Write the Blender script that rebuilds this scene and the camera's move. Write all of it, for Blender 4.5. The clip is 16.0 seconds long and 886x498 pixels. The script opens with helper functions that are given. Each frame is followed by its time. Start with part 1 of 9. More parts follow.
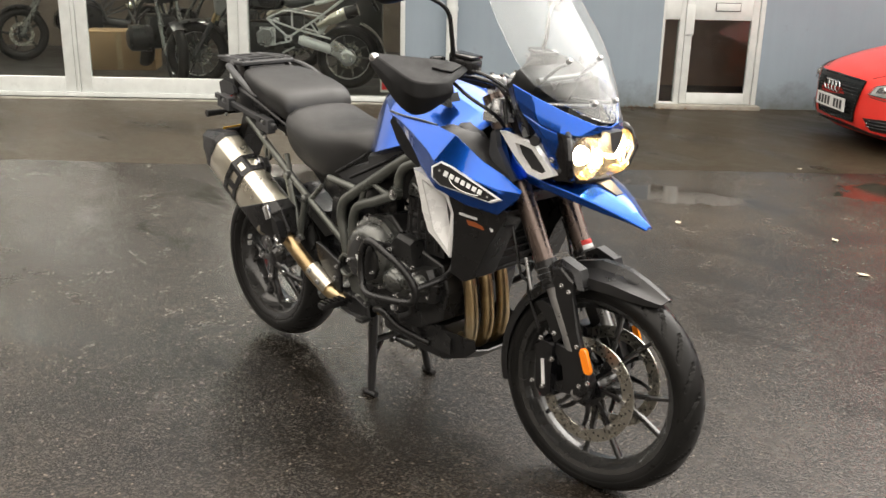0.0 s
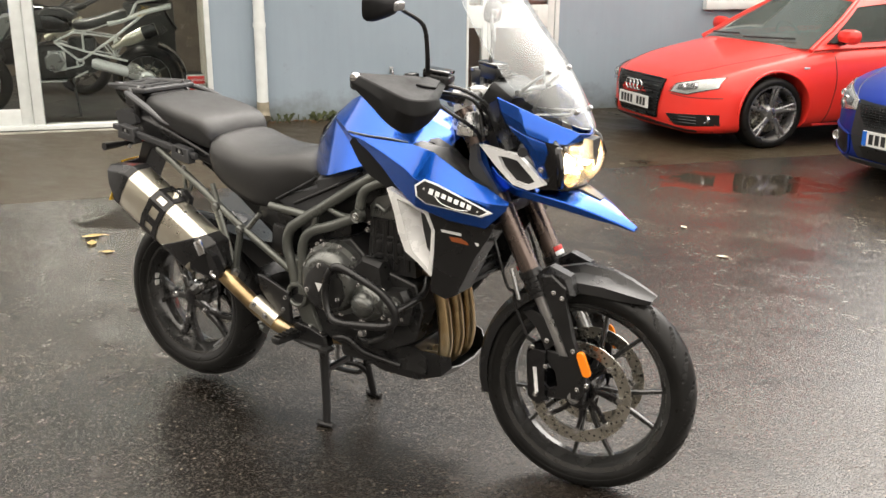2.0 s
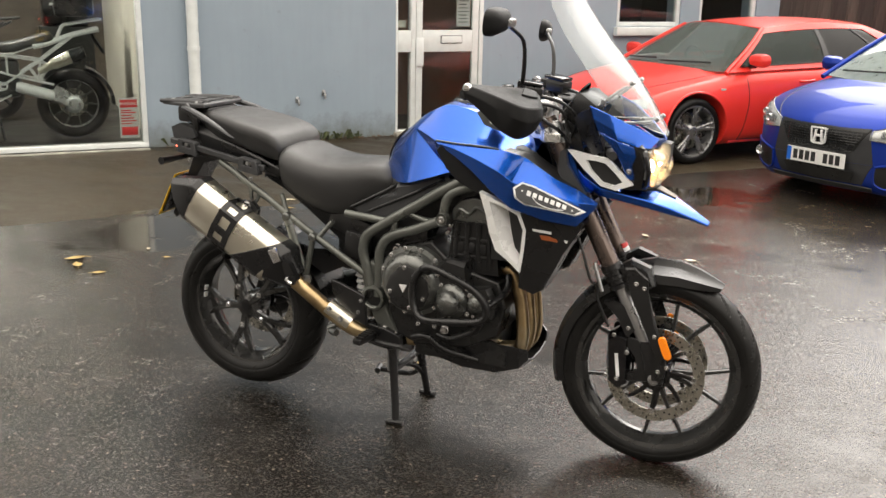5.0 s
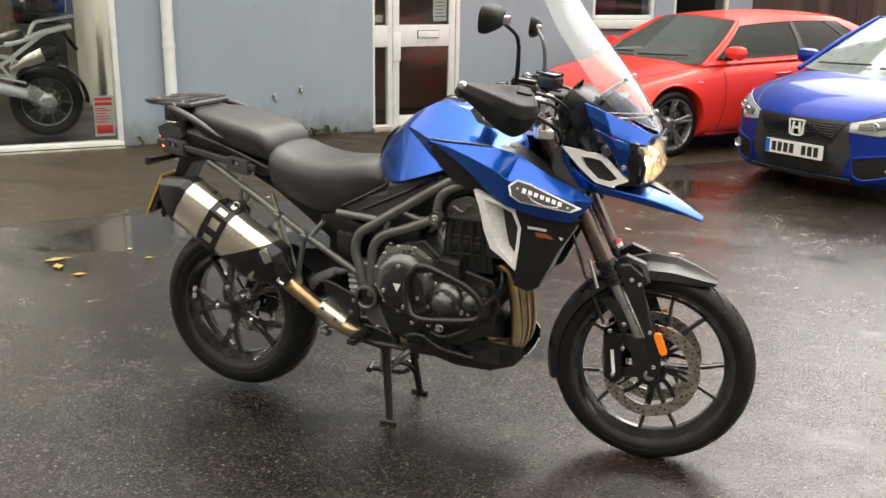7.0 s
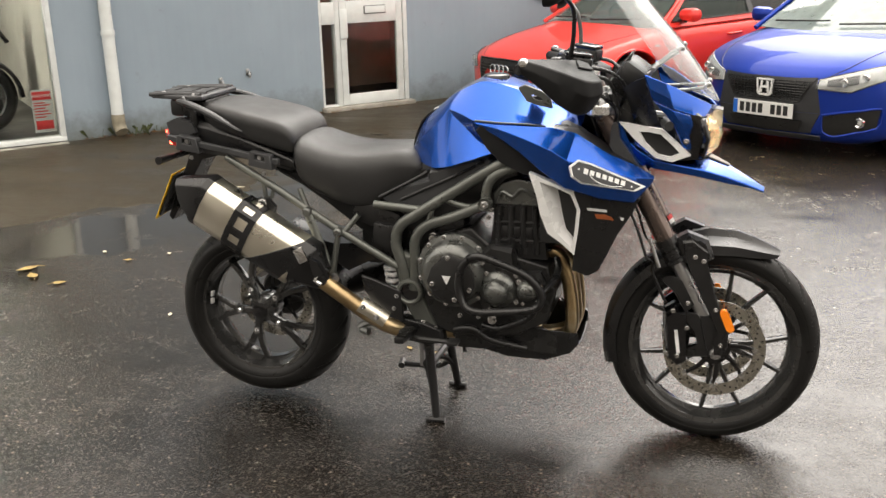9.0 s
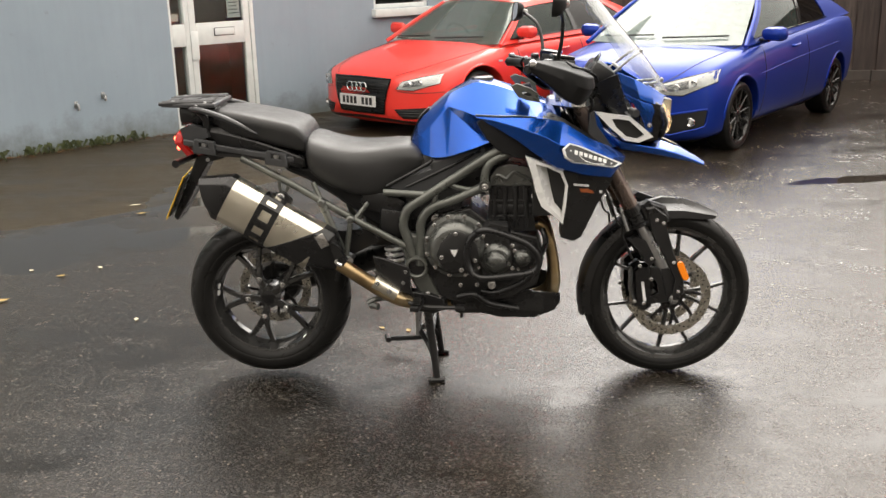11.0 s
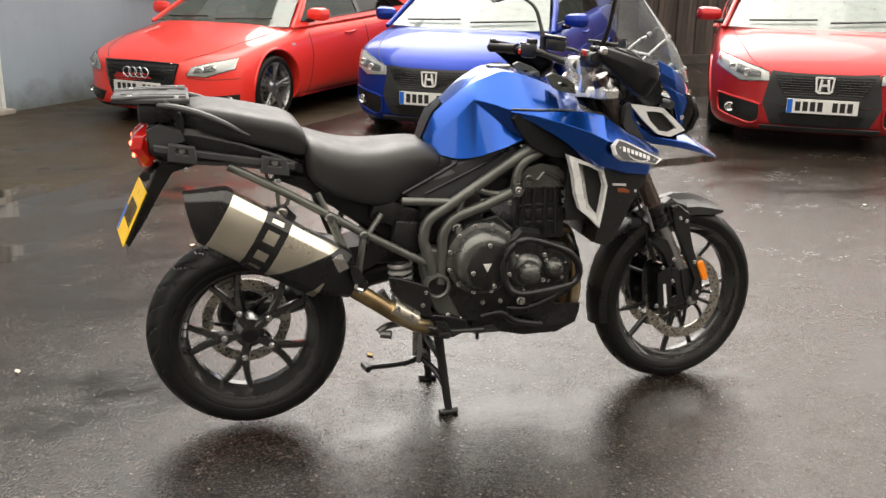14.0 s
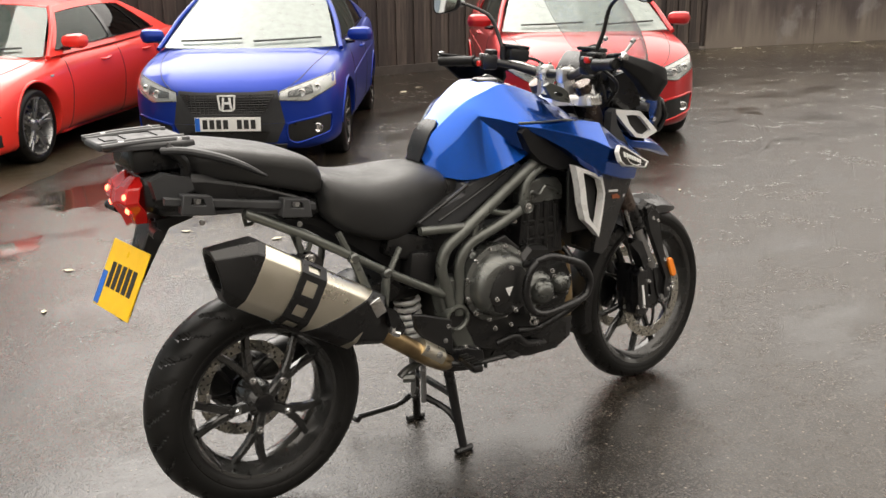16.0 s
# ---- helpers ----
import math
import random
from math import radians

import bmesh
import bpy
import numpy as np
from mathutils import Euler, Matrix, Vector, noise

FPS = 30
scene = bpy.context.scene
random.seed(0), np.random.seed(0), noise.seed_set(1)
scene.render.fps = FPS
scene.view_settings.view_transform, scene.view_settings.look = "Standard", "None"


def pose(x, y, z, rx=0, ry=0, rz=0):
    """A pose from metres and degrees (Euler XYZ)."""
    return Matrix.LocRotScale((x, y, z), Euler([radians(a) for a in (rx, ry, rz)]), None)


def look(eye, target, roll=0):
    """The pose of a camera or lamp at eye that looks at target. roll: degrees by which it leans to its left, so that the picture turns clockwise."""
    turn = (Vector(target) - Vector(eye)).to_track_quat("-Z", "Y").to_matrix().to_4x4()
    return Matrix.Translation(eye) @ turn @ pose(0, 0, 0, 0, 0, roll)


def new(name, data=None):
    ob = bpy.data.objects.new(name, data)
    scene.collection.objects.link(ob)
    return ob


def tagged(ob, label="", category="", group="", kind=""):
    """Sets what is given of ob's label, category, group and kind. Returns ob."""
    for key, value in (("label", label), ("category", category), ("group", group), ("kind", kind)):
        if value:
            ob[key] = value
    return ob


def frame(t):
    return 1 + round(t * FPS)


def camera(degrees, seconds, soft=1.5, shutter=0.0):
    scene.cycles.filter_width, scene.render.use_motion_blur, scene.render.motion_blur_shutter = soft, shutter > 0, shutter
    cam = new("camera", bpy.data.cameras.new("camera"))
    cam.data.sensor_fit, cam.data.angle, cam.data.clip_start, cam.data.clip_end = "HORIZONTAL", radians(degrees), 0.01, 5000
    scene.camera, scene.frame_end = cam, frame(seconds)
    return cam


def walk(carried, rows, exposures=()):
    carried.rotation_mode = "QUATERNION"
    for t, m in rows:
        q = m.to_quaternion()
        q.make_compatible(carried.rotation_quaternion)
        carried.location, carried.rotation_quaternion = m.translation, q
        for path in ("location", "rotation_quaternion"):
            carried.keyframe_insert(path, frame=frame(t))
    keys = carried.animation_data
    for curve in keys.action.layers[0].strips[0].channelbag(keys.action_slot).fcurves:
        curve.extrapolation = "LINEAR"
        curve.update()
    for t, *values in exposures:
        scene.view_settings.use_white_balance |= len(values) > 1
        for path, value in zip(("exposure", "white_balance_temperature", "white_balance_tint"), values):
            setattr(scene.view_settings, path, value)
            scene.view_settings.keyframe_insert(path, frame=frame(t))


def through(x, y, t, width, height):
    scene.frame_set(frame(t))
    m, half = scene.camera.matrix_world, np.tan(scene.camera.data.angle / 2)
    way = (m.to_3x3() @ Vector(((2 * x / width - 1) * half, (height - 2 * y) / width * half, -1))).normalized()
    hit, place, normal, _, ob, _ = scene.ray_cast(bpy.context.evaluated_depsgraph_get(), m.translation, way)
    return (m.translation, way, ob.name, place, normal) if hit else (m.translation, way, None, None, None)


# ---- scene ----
cam = camera(49.3, 16.0)
PATH = [
    (0, (2.258, -2.084, 1.529), (0.885, -0.766, 0.915), 1.3),
    (0.5, (2.091, -2.104, 1.513), (0.802, -0.689, 0.933), -0.2),
    (1, (1.944, -2.166, 1.522), (0.737, -0.672, 0.964), 1.5),
    (1.5, (1.824, -2.343, 1.524), (0.754, -0.755, 0.948), -0.2),
    (2, (1.747, -2.44, 1.525), (0.748, -0.809, 0.941), 0.4),
    (2.5, (1.664, -2.502, 1.518), (0.659, -0.87, 0.947), 0.5),
    (3, (1.507, -2.533, 1.503), (0.465, -0.906, 0.987), 0.1),
    (3.5, (1.351, -2.677, 1.504), (0.44, -0.975, 0.981), -0.6),
    (4, (1.259, -2.88, 1.508), (0.457, -1.133, 0.958), -1.1),
    (4.2, (1.26, -2.909, 1.49), (0.457, -1.153, 0.968), -0.0),
    (6.5, (1.234, -2.953, 1.512), (0.51, -1.166, 0.979), 1.1),
    (7, (1.19, -2.949, 1.505), (0.48, -1.159, 0.966), 0.8),
    (7.5, (1.134, -2.932, 1.509), (0.431, -1.146, 0.944), -0.2),
    (8, (1.009, -2.861, 1.502), (0.342, -1.062, 0.937), -0.7),
    (8.2, (0.962, -2.796, 1.511), (0.312, -1.001, 0.913), -0.8),
    (10.3, (0.388, -3.331, 1.505), (0.082, -1.431, 0.963), -0.4),
    (10.5, (0.325, -3.385, 1.505), (0.06, -1.473, 0.979), 0.3),
    (11, (0.143, -3.533, 1.517), (0.015, -1.616, 0.959), -1.4),
    (11.5, (-0.005, -3.557, 1.514), (0.031, -1.639, 0.95), 0.9),
    (12, (-0.209, -3.488, 1.493), (-0.117, -1.564, 0.954), 0.0),
    (12.5, (-0.413, -3.439, 1.503), (-0.232, -1.527, 0.946), 1.9),
    (13, (-0.692, -3.369, 1.508), (-0.337, -1.491, 0.919), 0.3),
    (13.5, (-0.858, -3.225, 1.494), (-0.479, -1.351, 0.906), 0.5),
    (14, (-0.93, -2.952, 1.485), (-0.418, -1.112, 0.893), 0.9),
    (14.5, (-1.13, -2.774, 1.48), (-0.459, -0.974, 0.926), 0.4),
    (15, (-1.35, -2.606, 1.479), (-0.499, -0.888, 0.91), 0.3),
    (15.5, (-1.501, -2.446, 1.455), (-0.593, -0.753, 0.902), -1.1),
    (16, (-1.698, -2.371, 1.466), (-0.623, -0.781, 0.903), -0.7),
]
# the clip's camera opens and closes a little on the way
STOPS = ((0.0, 1.46), (1.0, 1.49), (1.5, 1.44), (2.0, 1.68), (2.5, 1.61), (3.0, 1.56), (4.0, 1.47), (6.5, 1.43), (8.2, 1.42), (10.3, 1.44), (12.5, 1.42), (14.0, 1.38), (16.0, 1.32))
walk(cam, [(t, look(eye, target, roll)) for t, eye, target, roll in PATH], STOPS)

# ---- world, sun and exposure ----
world = bpy.data.worlds.new("overcast_sky")
scene.world = world
world.use_nodes = True
wn, wl = world.node_tree.nodes, world.node_tree.links
sky = wn.new("ShaderNodeTexSky")
sky.sky_type = "NISHITA"
sky.sun_disc = False
SUN_EL, SUN_ROT = 45.0, 6.0
sky.sun_elevation, sky.sun_rotation = radians(SUN_EL), radians(SUN_ROT)
sky.air_density, sky.dust_density, sky.ozone_density = 1.0, 4.0, 1.0
hue = wn.new("ShaderNodeHueSaturation")
hue.inputs["Saturation"].default_value = 0.22
wl.new(sky.outputs[0], hue.inputs["Color"])
cloud = wn.new("ShaderNodeMix")  # an even veil of cloud over the clear sky's own gradient
cloud.data_type = "RGBA"
cloud.inputs[0].default_value = 0.65
wl.new(hue.outputs[0], cloud.inputs[6])
wc = wn.new("ShaderNodeTexCoord")
wz = wn.new("ShaderNodeSeparateXYZ")
wl.new(wc.outputs["Generated"], wz.inputs[0])
wr = wn.new("ShaderNodeMapRange")  # an overcast sky is brighter overhead than at the horizon
wr.inputs["From Min"].default_value, wr.inputs["From Max"].default_value = 0.0, 1.0
wr.inputs["To Min"].default_value, wr.inputs["To Max"].default_value = 0.52, 1.42
wl.new(wz.outputs["Z"], wr.inputs["Value"])
wm = wn.new("ShaderNodeVectorMath")
wm.operation = "SCALE"
wm.inputs[0].default_value = (8.0, 7.2, 6.2)
wl.new(wr.outputs[0], wm.inputs["Scale"])
wl.new(wm.outputs[0], cloud.inputs[7])
wl.new(cloud.outputs[2], wn["Background"].inputs["Color"])
wn["Background"].inputs["Strength"].default_value = 0.15
sun = new("sun", bpy.data.lights.new("sun", "SUN"))
sun.data.energy, sun.data.angle, sun.data.color = 0.6, radians(60), (1.0, 0.95, 0.88)
_az = radians(SUN_ROT)
sun.matrix_world = look((0, 0, 0), (-math.sin(_az) * math.cos(radians(SUN_EL)), -math.cos(_az) * math.cos(radians(SUN_EL)), -math.sin(radians(SUN_EL))))


# ---- materials ----
class Mat:
    """A small builder for node materials."""

    def __init__(self, name, color=(0.5, 0.5, 0.5), rough=0.5, metal=0.0, coat=0.0, spec=0.5, coat_rough=0.03):
        self.m = bpy.data.materials.new(name)
        self.m.use_nodes = True
        self.n, self.l = self.m.node_tree.nodes, self.m.node_tree.links
        self.b = self.n["Principled BSDF"]
        self.b.inputs["Base Color"].default_value = (*color, 1)
        self.b.inputs["Roughness"].default_value = rough
        self.b.inputs["Metallic"].default_value = metal
        self.b.inputs["Coat Weight"].default_value = coat
        self.b.inputs["Coat Roughness"].default_value = coat_rough
        self.b.inputs["Specular IOR Level"].default_value = spec
        self.coord = self.n.new("ShaderNodeTexCoord").outputs["Object"]

    def link(self, a, b):
        self.l.new(a, b)

    def noise(self, scale, detail=4.0, rough=0.55, stretch=None):
        t = self.n.new("ShaderNodeTexNoise")
        t.inputs["Scale"].default_value, t.inputs["Detail"].default_value, t.inputs["Roughness"].default_value = scale, detail, rough
        src = self.coord
        if stretch:
            mp = self.n.new("ShaderNodeMapping")
            mp.inputs["Scale"].default_value = stretch
            self.link(src, mp.inputs["Vector"])
            src = mp.outputs[0]
        self.link(src, t.inputs["Vector"])
        return t.outputs["Fac"]

    def ramp(self, fac, stops):
        r = self.n.new("ShaderNodeValToRGB")
        e = r.color_ramp.elements
        while len(e) < len(stops):
            e.new(0.5)
        for el, (p, c) in zip(e, stops):
            el.position = p
            el.color = (*c, 1) if isinstance(c, tuple) else (c, c, c, 1)
        self.link(fac, r.inputs["Fac"])
        return r.outputs["Color"]

    def mix(self, fac, a, b, mode="MIX"):
        x = self.n.new("ShaderNodeMix")
        x.data_type, x.blend_type = "RGBA", mode
        for v, s in ((fac, x.inputs[0]), (a, x.inputs[6]), (b, x.inputs[7])):
            if isinstance(v, bpy.types.NodeSocket):
                self.link(v, s)
            elif isinstance(v, tuple):
                s.default_value = (*v, 1)
            else:
                s.default_value = v
        return x.outputs[2]

    def math(self, op, a, b=0.0, clamp=False):
        x = self.n.new("ShaderNodeMath")
        x.operation, x.use_clamp = op, clamp
        for v, s in ((a, x.inputs[0]), (b, x.inputs[1])):
            if isinstance(v, bpy.types.NodeSocket):
                self.link(v, s)
            else:
                s.default_value = v
        return x.outputs[0]

    def bump(self, height, strength=0.3, dist=0.01):
        x = self.n.new("ShaderNodeBump")
        x.inputs["Strength"].default_value, x.inputs["Distance"].default_value = strength, dist
        self.link(height, x.inputs["Height"])
        self.link(x.outputs[0], self.b.inputs["Normal"])
        return self

    def set(self, key, value):
        s = self.b.inputs[key]
        if isinstance(value, bpy.types.NodeSocket):
            self.link(value, s)
        else:
            s.default_value = value
        return self


def surface(name, color, rough=0.5, metal=0.0, coat=0.0, spec=0.5, vary=0.15, scale=25.0, bump=0.0, bump_scale=400.0, rough_vary=0.1, big=3.0):
    """A surface with stains at two scales, uneven gloss and fine relief."""
    k = Mat(name, color, rough, metal, coat, spec)
    dark = tuple(c * (1 - vary) for c in color)
    light = tuple(min(1.0, c * (1 + vary)) for c in color)
    a = k.ramp(k.noise(scale), [(0.3, dark), (0.7, light)])
    b = k.ramp(k.noise(big, 3), [(0.3, 1 - vary * 0.7), (0.7, 1.0)])
    k.set("Base Color", k.mix(1.0, a, b, "MULTIPLY"))
    r = k.ramp(k.noise(scale * 0.6, 5), [(0.3, max(0.0, rough - rough_vary)), (0.7, min(1.0, rough + rough_vary))])
    k.set("Roughness", r)
    if bump:
        k.bump(k.noise(bump_scale, 3), bump, 0.002)
    return k.m


def rain_paint(name, color, rough=0.3, coat=1.0, flake=0.0, dust=(0.3, 0.3, 0.3), coat_ior=1.5, flake_metal=0.9):
    """Car paint under clear coat, wet with fine beads of rain."""
    k = Mat(name, color, rough, flake_metal if flake else 0.0, coat, 0.25 if flake else 0.5, 0.03)
    k.b.inputs["Coat IOR"].default_value = coat_ior
    base = k.mix(k.math("MULTIPLY", k.noise(6.0, 4), 0.06), color, dust)
    if flake:
        f = k.ramp(k.noise(900.0, 2), [(0.4, tuple(c * (1 - flake) for c in color)), (0.65, tuple(min(1, c * (1 + flake)) for c in color))])
        base = k.mix(0.5, base, f)
    k.set("Base Color", base)
    v = k.n.new("ShaderNodeTexVoronoi")
    v.inputs["Scale"].default_value = 110.0
    k.link(k.coord, v.inputs["Vector"])
    beads = k.ramp(v.outputs["Distance"], [(0.0, 1.0), (0.22, 0.0)])
    k.bump(k.math("MULTIPLY", beads, k.ramp(k.noise(30.0), [(0.5, 0.0), (0.65, 1.0)])), 0.25, 0.002)
    return k.m


def glow(name, color, strength):
    k = Mat(name, color, 0.3)
    k.b.inputs["Emission Color"].default_value = (*color, 1)
    k.b.inputs["Emission Strength"].default_value = strength
    return k.m


def clear(name, tint=(0.9, 0.92, 0.92), rough=0.02, haze=0.0, haze_color=(0.8, 0.8, 0.8), through=0.9, ior=1.5, veil="ShaderNodeBsdfDiffuse"):
    """Thin glazing: part of the light passes straight on, the rest mirrors."""
    k = Mat(name, tint, rough)
    out = k.n["Material Output"]
    tr = k.n.new("ShaderNodeBsdfTransparent")
    tr.inputs[0].default_value = (*(c * through for c in tint), 1)
    gl = k.n.new("ShaderNodeBsdfGlossy")
    gl.inputs["Roughness"].default_value = rough
    lw = k.n.new("ShaderNodeLayerWeight")  # the same gloss from either face of the sheet
    lw.inputs["Blend"].default_value = 0.5
    f0 = ((ior - 1) / (ior + 1)) ** 2
    fr = k.math("ADD", k.math("MULTIPLY", k.math("POWER", lw.outputs["Facing"], 5.0), 1 - f0), f0, True)
    m1 = k.n.new("ShaderNodeMixShader")
    k.link(fr, m1.inputs[0])
    k.link(tr.outputs[0], m1.inputs[1])
    k.link(gl.outputs[0], m1.inputs[2])
    last = m1
    if haze:
        di = k.n.new(veil)
        di.inputs[0].default_value = (*haze_color, 1)
        m2 = k.n.new("ShaderNodeMixShader")
        v = k.ramp(k.noise(14.0, 5), [(0.3, haze * 0.85), (0.7, haze * 1.12)])
        k.link(v, m2.inputs[0])
        k.link(m1.outputs[0], m2.inputs[1])
        k.link(di.outputs[0], m2.inputs[2])
        last = m2
    k.link(last.outputs[0], out.inputs["Surface"])
    return k.m


BLUE = rain_paint("blue_metallic_paint", (0.003, 0.082, 0.46), 0.27, 1.0, 0.25, coat_ior=1.42, flake_metal=0.93)
CARBLUE = rain_paint("car_blue_paint", (0.004, 0.032, 0.30), 0.46, 0.45, 0.2, coat_ior=1.38, flake_metal=0.6)
CARRED = rain_paint("car_red_paint", (0.84, 0.026, 0.014), 0.45, 0.75, coat_ior=1.40)
CARRED2 = rain_paint("car_deep_red_paint", (0.50, 0.020, 0.024), 0.40, 0.8, 0.15, coat_ior=1.45, flake_metal=0.6)
VINYL = surface("seat_vinyl", (0.0235, 0.0235, 0.0235), 0.44, 0, 0, 0.45, 0.12, 18, 0.35, 700)
PLASTIC = surface("black_plastic", (0.0095, 0.0095, 0.010), 0.30, 0, 0, 0.5, 0.2, 20, 0.15, 500)
GUARD = surface("guard_plastic", (0.0065, 0.0065, 0.007), 0.55, 0, 0, 0.28, 0.2, 20, 0.2, 600)
GLOSSBLACK = surface("gloss_black", (0.005, 0.005, 0.006), 0.14, 0, 0.3, 0.5, 0.2, 12)
GREYPLASTIC = surface("grey_plastic", (0.042, 0.043, 0.045), 0.42, 0, 0, 0.4, 0.15, 20, 0.15, 500)
FRAMEGREY = surface("frame_paint", (0.130, 0.136, 0.124), 0.34, 0.55, 0, 0.5, 0.12, 22)
SILVER = surface("silver_paint", (0.80, 0.80, 0.79), 0.28, 0.1, 0.2, 0.5, 0.02, 25, rough_vary=0.02)
STEEL = Mat("brushed_steel", (0.62, 0.59, 0.52), 0.3, 1.0)
STEEL.set("Roughness", STEEL.ramp(STEEL.noise(14, 3), [(0.3, 0.26), (0.7, 0.36)]))
STEEL.set("Base Color", STEEL.ramp(STEEL.noise(6, 4), [(0.3, (0.72, 0.68, 0.56)), (0.7, (0.84, 0.80, 0.69))]))
STEEL = STEEL.m
CHROME = surface("bright_metal", (0.72, 0.72, 0.72), 0.14, 1.0, 0, 0.5, 0.06, 30)
ALLOY = surface("cast_alloy", (0.42, 0.42, 0.42), 0.32, 0.9, 0, 0.5, 0.1, 30, 0.1, 300)
BRIGHTALLOY = surface("machined_alloy", (0.74, 0.74, 0.73), 0.30, 0.8, 0, 0.5, 0.08, 30, 0.08, 300)
ENGINE = surface("engine_paint", (0.026, 0.026, 0.026), 0.32, 0.35, 0, 0.5, 0.2, 25, 0.12, 300)
ENGINEGREY = surface("engine_cover_metal", (0.156, 0.161, 0.153), 0.30, 0.75, 0, 0.5, 0.15, 25, 0.12, 300)
GOLDPIPE = Mat("heat_stained_pipe", (0.55, 0.42, 0.24), 0.3, 0.95)
GOLDPIPE.set("Base Color", GOLDPIPE.ramp(GOLDPIPE.noise(9, 5), [(0.25, (0.22, 0.15, 0.08)), (0.5, (0.50, 0.37, 0.20)), (0.75, (0.62, 0.53, 0.36))]))
GOLDPIPE = GOLDPIPE.m
BRONZE = surface("fork_anodised", (0.16, 0.125, 0.11), 0.28, 0.85, 0, 0.5, 0.12, 30)
WHEELBLACK = surface("wheel_paint", (0.050, 0.050, 0.049), 0.20, 0.55, 0.4, 0.5, 0.2, 18)
DISC = surface("brake_disc_steel", (0.50, 0.48, 0.42), 0.26, 0.95, 0, 0.5, 0.15, 40)
ORANGE = Mat("amber_reflector", (0.95, 0.25, 0.01), 0.15, 0.0, 0.6)
ORANGE.b.inputs["Emission Color"].default_value = (1, 0.25, 0.0, 1)
ORANGE = ORANGE.m
REDPLASTIC = surface("red_lens", (0.36, 0.006, 0.006), 0.12, 0, 0.5, 0.5, 0.1, 20)
REDPLASTIC.node_tree.nodes["Principled BSDF"].inputs["Emission Color"].default_value = (1.0, 0.03, 0.02, 1)
REDPLASTIC.node_tree.nodes["Principled BSDF"].inputs["Emission Strength"].default_value = 0.05
REDGLOW = glow("tail_led", (1.0, 0.10, 0.05), 4.0)
YELLOW = surface("yellow_plate", (0.85, 0.52, 0.01), 0.35, 0, 0, 0.5, 0.05, 20)
WHITEPLATE = surface("white_plate", (0.72, 0.72, 0.70), 0.35, 0, 0, 0.5, 0.06, 20)
PLATEBLUE = surface("plate_blue", (0.01, 0.12, 0.55), 0.35)
INK = surface("plate_ink", (0.012, 0.012, 0.012), 0.5)
WHITEINK = surface("white_print", (0.75, 0.75, 0.75), 0.4)
ORANGEINK = surface("orange_print", (0.34, 0.09, 0.025), 0.4)
LAMP = glow("headlamp_bulb", (1.0, 0.76, 0.46), 55.0)
LAMPCHROME = Mat("lamp_reflector", (0.66, 0.46, 0.22), 0.26, 1.0)
LAMPCHROME.bump(LAMPCHROME.noise(45, 2), 0.5, 0.01)
LAMPCHROME = LAMPCHROME.m
LENS = clear("lamp_lens", (0.97, 0.97, 0.97), 0.03, 0.012, (0.95, 0.85, 0.66), 0.9, 1.5, "ShaderNodeBsdfTranslucent")
# pale haze for rain, with some of the sky's reflection painted in
SCREEN = clear("wind_screen", (0.93, 0.95, 0.95), 0.05, 0.11, (0.85, 0.87, 0.88), 0.94, 1.48)
GLASS = clear("window_glass", (0.90, 0.93, 0.92), 0.01)
# on the car windscreens the haze paints in part of the bright sky's reflection
CARGLASS = clear("car_glass", (0.45, 0.55, 0.50), 0.03, 0.10, (0.55, 0.62, 0.59), 0.9, 2.0)
SKYGLASS = clear("sky_pale_windscreen", (0.55, 0.62, 0.58), 0.05, 0.25, (0.62, 0.71, 0.68), 0.9, 2.0)
SIDEGLASS = clear("side_glass", (0.22, 0.30, 0.26), 0.02, 0.04, (0.4, 0.5, 0.45), 0.9, 1.33)
DARKGLASS = clear("dark_car_glass", (0.16, 0.18, 0.17), 0.02)
MIRROR = Mat("mirror_glass", (0.85, 0.87, 0.88), 0.02, 1.0).m
SPRING = surface("spring_paint", (0.70, 0.70, 0.70), 0.35, 0, 0.3)
REDPART = surface("red_switch", (0.6, 0.02, 0.015), 0.35)


def tyre_rubber():
    k = Mat("tyre_rubber", (0.02, 0.02, 0.02), 0.62, 0, 0, 0.19)
    k.set("Base Color", k.ramp(k.noise(9, 5), [(0.3, (0.0068, 0.0068, 0.0066)), (0.7, (0.0145, 0.0142, 0.0137))]))
    k.set("Roughness", k.ramp(k.noise(20, 4), [(0.3, 0.26), (0.7, 0.46)]))
    return k.bump(k.noise(350, 3), 0.15, 0.002).m


RUBBER = tyre_rubber()


